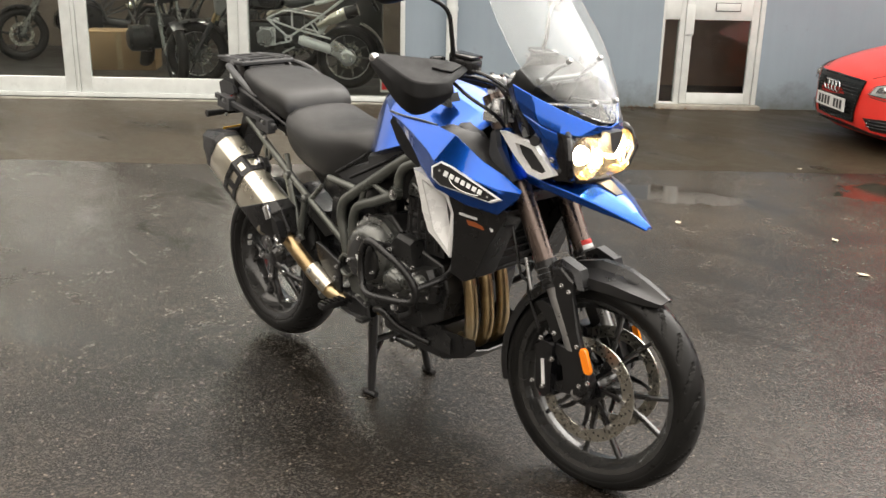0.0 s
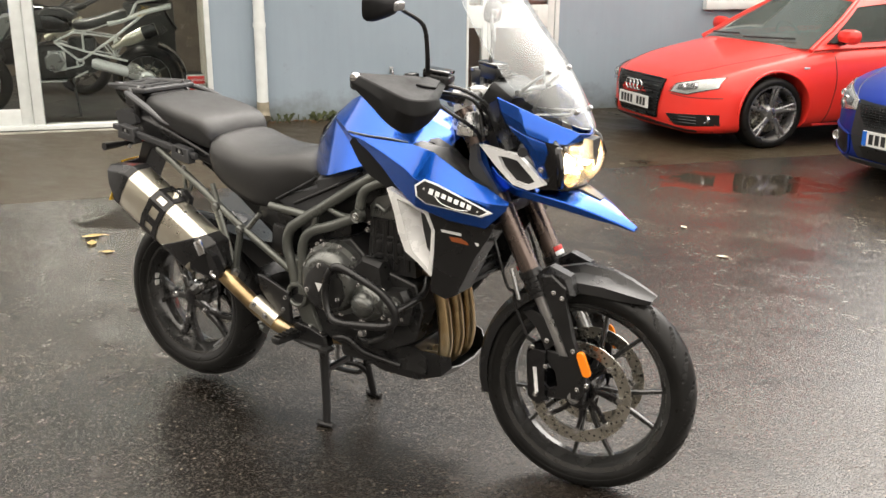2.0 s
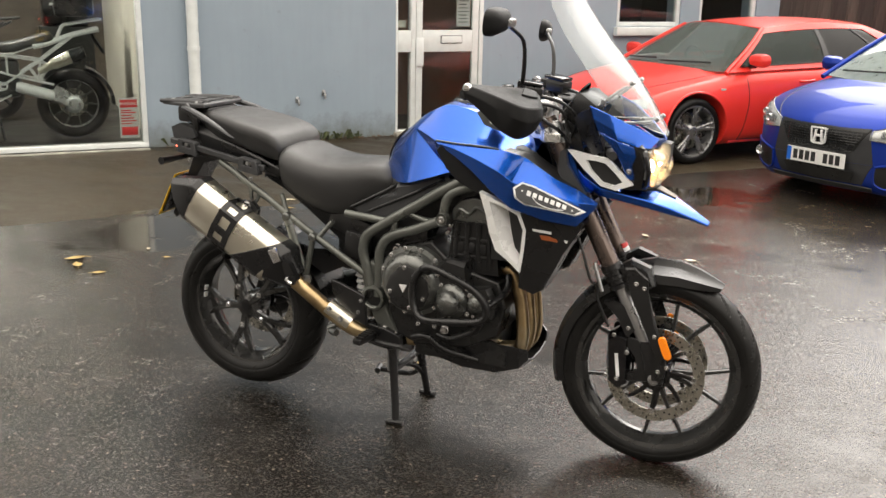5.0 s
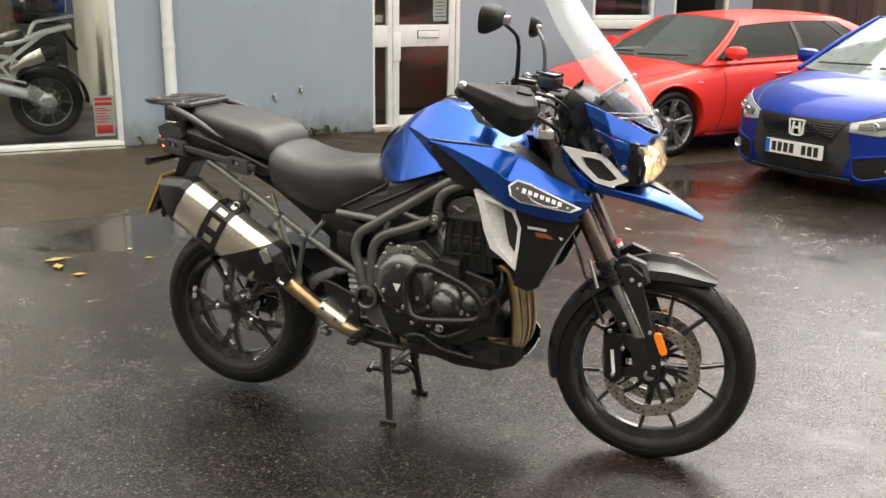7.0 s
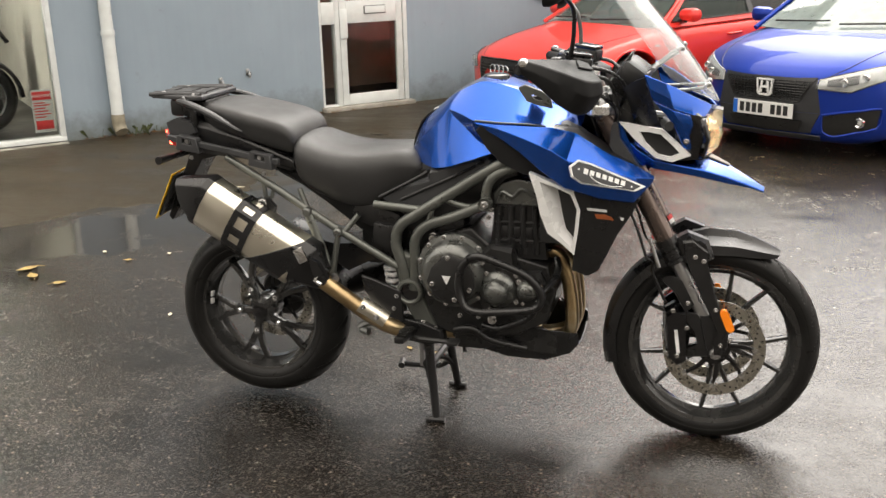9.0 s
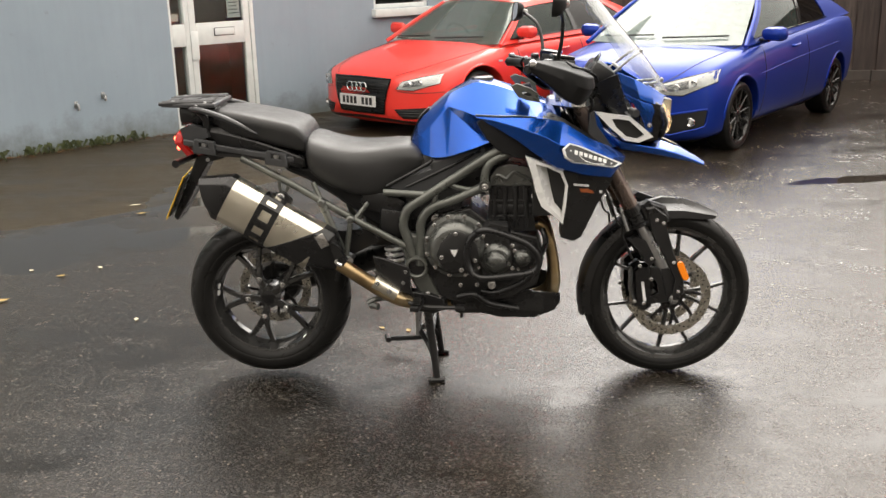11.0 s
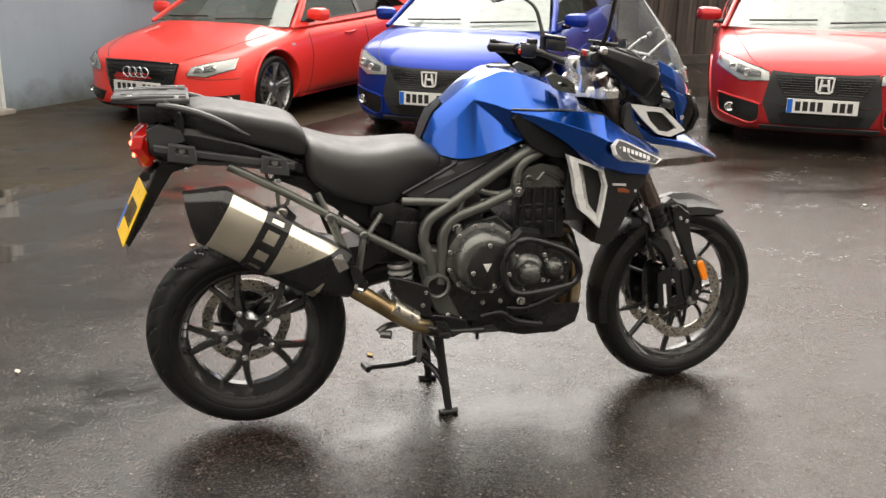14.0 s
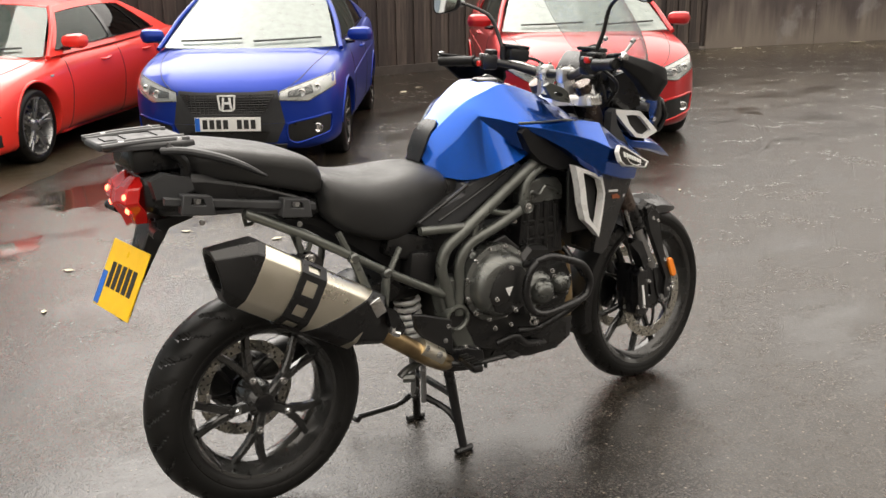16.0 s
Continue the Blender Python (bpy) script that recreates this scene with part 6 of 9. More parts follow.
# engine
bm = B()
prism(bm, [(-0.16, 0.60), (-0.10, 0.66), (0.02, 0.69), (0.10, 0.62), (0.26, 0.58), (0.285, 0.50), (0.26, 0.40), (0.16, 0.345), (-0.02, 0.325), (-0.13, 0.36), (-0.16, 0.45)], -0.165, 0.165, 0.02)
eng = part("engine", bm, ENGINE, moto, "black and grey three-cylinder engine", 30, 0, 0.006)
part("clutch_cover", lathe(B(), [(0.0, -0.245), (0.070, -0.245), (0.085, -0.240), (0.098, -0.222), (0.104, -0.195), (0.118, -0.190), (0.120, -0.178), (0.120, -0.15)], (-0.030, 0, 0.555), "y", 48), ENGINEGREY, eng, "grey-bronze clutch cover")
bm = B()
prism(bm, [(-0.100, 0.538), (-0.085, 0.580), (-0.055, 0.615), (-0.028, 0.628), (0.015, 0.612), (0.045, 0.575), (0.052, 0.530), (0.035, 0.495), (0.000, 0.478), (-0.04, 0.474), (-0.078, 0.490)], -0.240, -0.256, 0.010)
cap = part("clutch_cap", bm, ENGINE, eng, "black inner cover", 30)
bm = B()
prism(bm, [(-0.050, 0.560), (-0.022, 0.560), (-0.036, 0.532)], -0.2562, -0.2575)
part("emblem", bm, SILVER, cap, "small silver triangular emblem", 0)
part("generator_cover", lathe(B(), [(0.0, -0.262), (0.022, -0.258), (0.036, -0.246), (0.041, -0.225), (0.055, -0.215), (0.060, -0.20), (0.060, -0.15)], (0.112, 0, 0.510), "y", 36), ENGINEGREY, eng, "round grey cover")
part("pump_cover", lathe(B(), [(0.0, -0.240), (0.018, -0.236), (0.029, -0.225), (0.033, -0.205), (0.045, -0.196), (0.048, -0.18), (0.048, -0.14)], (0.205, 0, 0.515), "y", 32), ENGINEGREY, eng, "small round grey cover")
bm = B()
prism(bm, [(0.045, 0.61), (0.085, 0.65), (0.155, 0.64), (0.175, 0.56), (0.240, 0.57), (0.265, 0.52), (0.250, 0.46), (0.19, 0.44), (0.06, 0.43), (0.04, 0.50)], -0.150, -0.205, 0.012)
part("crank_cover", bm, ENGINE, eng, "black crankcase cover", 30)
bm = B()
for k in range(11):
    a = radians(15 + 30 * k)
    bolt(bm, -0.030 + 0.112 * math.cos(a), -0.189, 0.555 + 0.112 * math.sin(a), 0.0068, -1, 0.010)
for bx, bz, by in ((-0.030, 0.618, -0.255), (0.036, 0.520, -0.255), (-0.082, 0.532, -0.255), (-0.012, 0.485, -0.255), (0.065, 0.595, -0.205), (0.078, 0.560, -0.205), (0.060, 0.525, -0.205), (0.062, 0.500, -0.205), (0.170, 0.560, -0.205), (0.178, 0.540, -0.205),
                   (0.158, 0.500, -0.205), (0.190, 0.470, -0.196), (0.245, 0.530, -0.196), (0.235, 0.480, -0.196), (0.170, 0.475, -0.205), (-0.02, 0.400, -0.166), (0.04, 0.40, -0.166), (0.07, 0.72, -0.14), (0.08, 0.745, -0.14)):
    bolt(bm, bx, by, bz, 0.0066, -1, 0.010)
part("engine_bolt", bm, CHROME, eng, "small bright bolts")
bm = B()
bolt(bm, 0.095, -0.205, 0.412, 0.012, -1, 0.02)
bolt(bm, 0.095, -0.205, 0.438, 0.013, -1, 0.02)
part("oil_plug", bm, CHROME, eng)
# cylinders and head
bm = B()
prism(bm, [(0.075, 0.60), (0.095, 0.78), (0.235, 0.775), (0.255, 0.60)], -0.155, 0.155, 0.01)
cyl = part("cylinder_block", bm, PLASTIC, eng, "black ribbed cylinder block", 30)
bm = B()
for i in range(4):  # stud bosses up the side, crossed by two low ribs
    tube(bm, [(0.103 + 0.040 * i, -0.153, 0.615), (0.107 + 0.038 * i, -0.153, 0.70), (0.111 + 0.036 * i, -0.153, 0.765)], 0.011, 10, 2)
for z in (0.655, 0.712):
    box(bm, (0.165, -0.153, z), (0.145, 0.014, 0.012), 0.004)
for i in range(4):
    box(bm, (0.125 + 0.038 * i, -0.156, 0.684), (0.022, 0.012, 0.034), 0.004)
for i in range(6):
    box(bm, (0.258 - 0.002 * i, 0, 0.625 + i * 0.026), (0.012, 0.28, 0.007), 0.002)
part("rib", bm, PLASTIC, cyl, "", 30)
bm = B()
prism(bm, [(0.092, 0.768), (0.090, 0.802), (0.115, 0.835), (0.165, 0.848), (0.225, 0.838), (0.248, 0.810), (0.250, 0.765)], -0.158, 0.158, 0.018)
part("cam_cover", bm, ENGINEGREY, eng, "grey cam cover", 30, 0, 0.004)
bm = B()
tube(bm, [(0.100, -0.158, 0.775), (0.118, -0.162, 0.808), (0.150, -0.162, 0.795), (0.175, -0.162, 0.818), (0.205, -0.162, 0.806), (0.240, -0.160, 0.785)], 0.006, 8, 5)
part("cover_lip", bm, ENGINEGREY, eng)
# sump and skid plate
bm = B()
rows = []
for x, w, zb in ((-0.06, 0.125, 0.292), (0.03, 0.148, 0.272), (0.13, 0.156, 0.252), (0.25, 0.152, 0.250), (0.325, 0.132, 0.272), (0.348, 0.105, 0.296)):
    h = 0.118 if 0.0 < x < 0.3 else 0.085 if x < 0.34 else 0.05
    rows.append([(x, -w, zb + h), (x, -w * 0.94, zb + 0.014), (x, -w * 0.4, zb), (x, w * 0.4, zb), (x, w * 0.94, zb + 0.014), (x, w, zb + h)])
grid(bm, rows)
thicken(bm, 0.005)
part("skid_plate", bm, PLASTIC, moto, "black skid plate", 30)
bm = B()
prism(bm, [(-0.02, 0.30), (0.03, 0.375), (0.24, 0.372), (0.285, 0.345), (0.285, 0.29)], -0.150, -0.135)
prism(bm, [(-0.02, 0.30), (0.03, 0.375), (0.24, 0.372), (0.285, 0.345), (0.285, 0.29)], 0.135, 0.150)
box(bm, (0.08, 0, 0.315), (0.26, 0.29, 0.08), 0.02)
part("sump", bm, ENGINE, moto)
# header pipes
for i, y in enumerate((-0.100, -0.030, 0.040)):
    part("header_pipe", tube(B(), [(0.245, y, 0.615), (0.285, y, 0.60), (0.312, y, 0.52), (0.325, y, 0.43), (0.325, y, 0.375), (0.308, y * 0.95, 0.325), (0.262, y * 0.9, 0.298), (0.18, y * 0.7 - 0.01, 0.292), (0.06, y * 0.3 - 0.03, 0.295)], 0.0215, 16, 5), GOLDPIPE, moto, "golden heat-stained exhaust header")
part("link_pipe", tube(B(), [(0.06, -0.02, 0.300), (-0.06, -0.05, 0.300), (-0.15, -0.110, 0.318), (-0.225, -0.190, 0.348), (-0.300, -0.214, 0.392), (-0.380, -0.224, 0.450), (-0.470, -0.232, 0.515)], 0.026, 18, 5), GOLDPIPE, moto, "golden heat-stained exhaust link pipe")
bm = B()
tube(bm, [(-0.255, -0.208, 0.378), (-0.335, -0.222, 0.432)], 0.0285, 16, 1)
shield = part("heat_shield", bm, STEEL, moto, "bright steel pipe sleeve")
bm = B()
for x, z in ((-0.275, 0.395), (-0.318, 0.425)):
    bolt(bm, x, -0.243, z + 0.005, 0.008, -1, 0.006)
part("bolt", bm, ALLOY, shield)
# silencer: five-sided can on a slanted axis
MA, MB = Vector((-0.451, -0.228, 0.509)), Vector((-0.880, -0.236, 0.767))
MD = (MB - MA).normalized()
MS = Vector((0, -1, 0))
MU = MS.cross(MD).normalized()
MU = MU if MU.z > 0 else -MU
CAN = [(0.030, 0.092), (0.057, 0.066), (0.065, 0.0), (0.057, -0.050), (0.030, -0.078), (-0.03, -0.078), (-0.057, -0.050), (-0.063, 0.0), (-0.055, 0.066), (-0.03, 0.092)]


def can_ring(d, k=1.0, lean=0.0):
    return [MA + MD * (d + lean * b) + MS * a * k + MU * b * k for a, b in CAN]


bm = B()
grid(bm, [can_ring(d) for d in (0.10, 0.16, 0.25, 0.33, 0.46)], True, True)
sil = part("silencer", bm, STEEL, moto, "brushed steel silencer with black end caps", 50, 0, 0.006)
bm = B()


def cap_ring(k, back=0.0):
    """The cap's open end: narrow, low on the can and cut off on a slant."""
    return [MA + MD * (0.535 - back + 0.92 * (0.50 * b * k)) + MS * a * 0.74 * k + MU * (-0.022 + 0.50 * b * k) for a, b in CAN]


grid(bm, [can_ring(0.455, 1.014), can_ring(0.478, 1.010), cap_ring(1.0), cap_ring(0.80), cap_ring(0.72, 0.05)], True, False)
part("end_cap", bm, PLASTIC, sil, "angular black end cap", 25, 0, 0.003)
bm = B()
grid(bm, [cap_ring(0.73, 0.045), cap_ring(0.30, 0.045)], True, True)
part("outlet", bm, INK, sil, "", 0)
bm = B()
grid(bm, [can_ring(0.0, 0.45, 0.0), can_ring(0.035, 0.62, -0.1), can_ring(0.10, 1.005, -0.4), can_ring(0.190, 1.015, -0.90)], True, True)
part("front_cover", bm, PLASTIC, sil, "black front shroud", 30, 0, 0.003)
bm = B()
rings = [can_ring(d, 1.012) for d in (0.268, 0.288, 0.326, 0.346)]
for i in range(len(CAN)):  # two bands joined by webs, with a window in each face
    i2 = (i + 1) % len(CAN)
    for j in range(3):
        for u0, u1 in ((0.0, 0.22), (0.22, 0.78), (0.78, 1.0)):
            if j != 1 or u0 != 0.22:
                grid(bm, [[r[i].lerp(r[i2], u) for u in (u0, u1)] for r in rings[j:j + 2]])
bmesh.ops.remove_doubles(bm, verts=bm.verts, dist=1e-5)
thicken(bm, -0.003)
part("strap", bm, PLASTIC, sil, "black mounting strap", 25)
bm = B()
prism(bm, [(-0.705, 0.735), (-0.680, 0.762), (-0.640, 0.762), (-0.615, 0.735), (-0.625, 0.690), (-0.665, 0.680)], -0.212, -0.186, 0.005)
part("strap_bracket", bm, PLASTIC, sil, "", 25)
bm = B()
bolt(bm, -0.655, -0.212, 0.748, 0.013, -1, 0.016)
bolt(bm, -0.680, -0.212, 0.737, 0.006, -1, 0.008)
bolt(bm, -0.652, -0.212, 0.726, 0.006, -1, 0.008)
part("bolt", bm, CHROME, sil)
bm = B()
box(bm, (-0.500, -0.288, 0.605), (0.035, 0.012, 0.05), 0.004, (0, -25, 0))
tube(bm, [(-0.440, -0.28, 0.545), (-0.455, -0.285, 0.525), (-0.435, -0.285, 0.515)], 0.010, 8, 2)
part("clamp", bm, CHROME, sil, "bright clamp")
bm = B()
prism(bm, [(-0.475, 0.600), (-0.445, 0.585), (-0.415, 0.530), (-0.43, 0.510), (-0.462, 0.545)], -0.292, -0.262, 0.005)
part("cover_tab", bm, PLASTIC, sil, "", 25)

# crash bars
for s in (-1, 1):
    y = 0.292 * s
    bm = B()
    tube(bm, [(0.050, 0.205 * s, 0.600), (0.038, 0.262 * s, 0.620), (0.052, y, 0.636), (0.085, y * 1.02, 0.642), (0.150, y * 1.02, 0.622), (0.215, y, 0.592), (0.252, y * 0.97, 0.552), (0.262, y * 0.95, 0.515), (0.240, y * 0.96, 0.484), (0.150, y * 1.02, 0.474), (0.060, y * 1.02, 0.468), (0.022, y * 0.98, 0.492), (0.008, y * 0.96, 0.545), (0.020, y * 0.97, 0.600), (0.045, y * 0.99, 0.630)], 0.0118, 12, 4)
    cb = part("crash_bar", bm, PLASTIC, moto, "black tubular crash bar")
    bm = B()
    tube(bm, [(0.245, y * 0.95, 0.490), (0.215, y * 0.85, 0.440), (0.120, y * 0.72, 0.386), (0.060, y * 0.62, 0.380)], 0.0108, 12, 4)
    tube(bm, [(0.258, y * 0.95, 0.53), (0.29, y * 0.6, 0.56), (0.28, y * 0.45, 0.60)], 0.0108, 12, 4)
    tube(bm, [(-0.03, 0.19 * s, 0.36), (0.03, 0.205 * s, 0.375), (0.085, 0.19 * s, 0.335), (0.19, 0.15 * s, 0.30)], 0.0108, 12, 4)
    part("crash_brace", bm, PLASTIC, cb)

# seats
bm = B()
SEAT = [(-0.585, 0.150, 0.955, 0.855), (-0.530, 0.158, 0.934, 0.800), (-0.465, 0.160, 0.913, 0.768), (-0.390, 0.158, 0.903, 0.742), (-0.320, 0.148, 0.905, 0.735), (-0.255, 0.130, 0.912, 0.765), (-0.185, 0.112, 0.912, 0.808), (-0.130, 0.102, 0.880, 0.838)]
loft_x(bm, [(x, [(0.0, zb + 0.01), (w * 0.75, zb - 0.012), (w, zb - 0.012), (w * 1.08 + 0.006, (zb + zt) / 2), (w * 1.04 + 0.004, zt - 0.024), (w * 0.80, zt + 0.002), (0.0, zt + 0.008)]) for x, w, zt, zb in SEAT])
part("rider_seat", bm, VINYL, moto, "black vinyl rider's seat", 180, 2)
bm = B()
PIL = [(-0.915, 0.085, 1.030, 0.970), (-0.900, 0.110, 1.042, 0.958), (-0.830, 0.138, 1.040, 0.945), (-0.740, 0.150, 1.022, 0.925), (-0.660, 0.152, 1.006, 0.902), (-0.600, 0.148, 0.990, 0.885), (-0.575, 0.140, 0.966, 0.880), (-0.562, 0.125, 0.935, 0.885)]
loft_x(bm, [(x, [(0.0, zb + 0.02), (w * 0.85, zb + 0.012), (w * 1.0, zb + 0.016), (w * 1.04, (zb + zt) / 2 + 0.01), (w * 1.06, zt - 0.030), (w * 1.04, zt - 0.008), (w * 0.94, zt + 0.004), (w * 0.6, zt + 0.008), (0.0, zt + 0.009)]) for x, w, zt, zb in PIL])
part("pillion_seat", bm, VINYL, moto, "black vinyl pillion seat", 180, 2)

# tail: unit, rails, rack, lamp, plate
bm = B()
rows = []
for x, w, zt, zb in ((-1.020, 0.085, 0.985, 0.900), (-0.980, 0.115, 0.995, 0.885), (-0.880, 0.135, 0.985, 0.875), (-0.760, 0.140, 0.955, 0.865), (-0.650, 0.138, 0.915, 0.845), (-0.575, 0.125, 0.880, 0.820)):
    rows.append((x, [(0.0, zb), (w * 0.8, zb), (w, zb + 0.02), (w, zt - 0.015), (w * 0.85, zt), (0.0, zt)]))
loft_x(bm, rows)
tail = part("tail_unit", bm, PLASTIC, moto, "black plastic tail unit", 30, 0, 0.005)
for s in (-1, 1):
    part("tail_side", prism(B(), [(-1.020, 0.985), (-0.985, 1.000), (-0.925, 0.985), (-0.915, 0.955), (-0.960, 0.940), (-1.010, 0.940)], 0.145 * s, 0.10 * s, 0.006), GREYPLASTIC, tail, "grey tail side panel", 25)
for s in (-1, 1):
    y = 0.170 * s
    bm = B()
    rows = [[(-1.002, y - 0.008 * s, 0.952), (-1.002, y + 0.008 * s, 0.950), (-1.002, y + 0.008 * s, 0.932), (-1.002, y - 0.008 * s, 0.930)], [(-0.61, y - 0.008 * s, 0.884), (-0.61, y + 0.008 * s, 0.882), (-0.61, y + 0.008 * s, 0.864), (-0.61, y - 0.008 * s, 0.862)]]
    grid(bm, rows, True, True)
    rail = part("pannier_rail", bm, GREYPLASTIC, moto, "grey alloy pannier rail", 20, 0, 0.002)
    for x in (-0.925, -0.668):
        z = 0.9407 - (x + 1.002) * 0.1735
        bm = B()
        ring_prism(bm, [(x - 0.042, z - 0.022), (x - 0.036, z + 0.026), (x + 0.036, z + 0.014), (x + 0.042, z - 0.034)], [(x - 0.018, z + 0.0), (x - 0.014, z + 0.016), (x + 0.014, z + 0.010), (x + 0.018, z - 0.006)], y - 0.012 * s, y + 0.020 * s)
        mount = part("pannier_mount", bm, GREYPLASTIC, rail, "grey cast pannier mount", 20, 0, 0.003)
        bm = B()
        bolt(bm, x, y + 0.010 * s, z + 0.006, 0.008, s, 0.010)
        bolt(bm, x + 0.008, y + 0.010 * s, z - 0.048, 0.006, s, 0.008)
        part("bolt", bm, ALLOY, mount)
    bm = B()
    tube(bm, [(-0.980, 0.120 * s, 1.052), (-0.930, 0.150 * s, 1.050), (-0.860, 0.168 * s, 1.030), (-0.800, 0.174 * s, 1.004), (-0.755, 0.172 * s, 0.978), (-0.735, 0.165 * s, 0.968)], [0.012, 0.015, 0.016, 0.013, 0.008, 0.004], 10, 5, flat=0.7)
    part("grab_rail", bm, GREYPLASTIC, moto, "grey grab rail")
bm = B()
RK = [(-1.110, 0.062), (-1.100, 0.088), (-1.02, 0.106), (-0.93, 0.126), (-0.895, 0.118), (-0.895, 0.0)]
outl = RK + [(x, -y) for x, y in reversed(RK) if y > 0]
prism(bm, outl, 1.056, 1.072, 0.005, "xy")
rack = part("luggage_rack", bm, GREYPLASTIC, moto, "ribbed grey luggage rack", 25, 0, 0.002)
for y in (-0.097, -0.063, 0.063, 0.097):
    bm = B()
    tube(bm, [(-1.108, y * 0.9, 1.068), (-1.0, y, 1.073), (-0.905, y * 1.12, 1.072)], 0.0075, 8, 4)
    part("rack_rib", bm, GREYPLASTIC, rack)
bm = B()
box(bm, (-1.01, 0, 1.0735), (0.05, 0.075, 0.004), 0.0)
box(bm, (-0.94, 0, 1.0735), (0.03, 0.10, 0.004), 0.0)
box(bm, (-1.07, 0, 1.0735), (0.03, 0.06, 0.004), 0.0)
part("rack_slot", bm, INK, rack, "", 0)
bm = B()
for x, y in ((-1.06, 0.077), (-1.06, -0.077), (-0.93, 0.107), (-0.93, -0.107)):
    lathe(bm, [(0, 1.079), (0.007, 1.078), (0.009, 1.072)], (x, y, 0), "z", 10)
part("rack_bolt", bm, ALLOY, rack)
bm = B()
box(bm, (-0.97, 0, 1.025), (0.14, 0.17, 0.06), 0.012)
tube(bm, [(-0.97, -0.12, 1.06), (-0.93, -0.125, 1.02), (-0.93, -0.12, 0.97)], 0.014, 8, 3)
tube(bm, [(-0.97, 0.12, 1.06), (-0.93, 0.125, 1.02), (-0.93, 0.12, 0.97)], 0.014, 8, 3)
part("rack_support", bm, PLASTIC, rack)
# tail lamp
bm = B()
rows = []
for z, x, w in ((0.985, -1.030, 0.060), (0.960, -1.062, 0.085), (0.925, -1.072, 0.092), (0.895, -1.052, 0.080), (0.862, -1.040, 0.045)):
    rows.append([(x + 0.035, -w, z), (x + 0.004, -w * 0.9, z), (x, -w * 0.4, z), (x - 0.006, 0, z - 0.012), (x, w * 0.4, z), (x + 0.004, w * 0.9, z), (x + 0.035, w, z)])
grid(bm, rows, False, False)
thicken(bm, 0.012)
tl = part("tail_lamp", bm, REDPLASTIC, moto, "red tail lamp, lit", 25, 0, 0.003)
bm = B()
for s in (-1, 1):
    for y, z, x in ((0.070, 0.940, -1.064), (0.066, 0.905, -1.058)):
        lathe(bm, [(0, -0.006), (0.006, -0.004), (0.009, 0.002)], (x - 0.001, y * s, z), "x", 10)
part("led", bm, REDGLOW, tl, "glowing red points")
# indicators behind
for s in (-1, 1):
    bm = B()
    tube(bm, [(-1.0, 0.06 * s, 0.872), (-1.025, 0.15 * s, 0.868)], 0.010, 10, 1)
    tube(bm, [(-1.025, 0.14 * s, 0.868), (-1.03, 0.20 * s, 0.868)], [0.012, 0.019, 0.014], 12, 3)
    part("rear_indicator", bm, PLASTIC, moto, "black stalk indicator")
# plate holder and plate
bm = B()
prism(bm, [(-0.900, 0.880), (-1.000, 0.870), (-1.030, 0.800), (-1.108, 0.640), (-1.095, 0.622), (-1.050, 0.690), (-0.985, 0.800), (-0.955, 0.845), (-0.890, 0.862)], -0.055, 0.055, 0.01)
part("plate_holder", bm, PLASTIC, moto, "black number plate hanger", 30, 0, 0.004)
PM = Matrix.Translation((-1.082, -0.030, 0.728)) @ pose(0, 0, 0, 0, 26, 7)
bm = B()
box(bm, (0, 0, 0), (0.004, 0.206, 0.174), 0.0015)
bm.transform(PM)
pl = part("number_plate", bm, YELLOW, moto, "yellow rear number plate", 0)
bm = B()
for i in range(5):
    box(bm, (-0.0028, 0.053 - i * 0.030, 0.0), (0.0012, 0.020, 0.066), 0.0)
bm.transform(PM)
part("plate_bar", bm, INK, pl, "black bars in place of characters", 0)
bm = B()
box(bm, (-0.0028, 0.087, -0.040), (0.0012, 0.026, 0.085), 0.0)
bm.transform(PM)
part("plate_band", bm, PLATEBLUE, pl, "blue band", 0)
bm = B()
box(bm, (0.006, 0.0, 0.004), (0.007, 0.188, 0.156), 0.002)
bm.transform(PM)
part("plate_board", bm, PLASTIC, moto, "black plate board", 0)

# inner mudguard under the seat, and the dark panels beside it
bm = B()
rows = []
for x, w, zt, zb in ((-0.66, 0.095, 0.850, 0.815), (-0.58, 0.105, 0.840, 0.780), (-0.48, 0.108, 0.800, 0.715), (-0.38, 0.106, 0.765, 0.640), (-0.28, 0.100, 0.740, 0.560), (-0.20, 0.095, 0.720, 0.520)):
    rows.append((x, [(0.0, zb + 0.02), (w * 0.7, zb), (w, zb + 0.02), (w, zt - 0.02), (w * 0.9, zt), (0.0, zt)]))
loft_x(bm, rows)
part("inner_mudguard", bm, GUARD, moto, "black inner mudguard under the seat", 30, 0, 0.003)
# rear suspension, swingarm, footrests, stand
bm = B()
tube(bm, [(-0.17, 0.08, 0.475), (-0.30, 0.105, 0.450), (-0.45, 0.125, 0.400), (-0.60, 0.128, 0.360), (RX, 0.120, RZ)], [0.05, 0.052, 0.05, 0.052, 0.06], 14, 4)
lathe(bm, [(0.0, 0.16), (0.05, 0.158), (0.082, 0.14), (0.09, 0.10), (0.08, 0.085), (0.0, 0.085)], (RX, 0, RZ), "y", 28)
part("swingarm", bm, ENGINE, moto, "black shaft-drive swingarm")
bm = B()
pts = []
for i in range(49):
    a = i / 8 * 2 * math.pi
    z = 0.39 + 0.13 * i / 48
    pts.append((-0.262 + 0.036 * math.cos(a) + (z - 0.45) * -0.1, 0.036 * math.sin(a) - 0.06, z))
tube(bm, pts, 0.0078, 8, 1)
part("shock_spring", bm, SPRING, moto, "white coil spring")
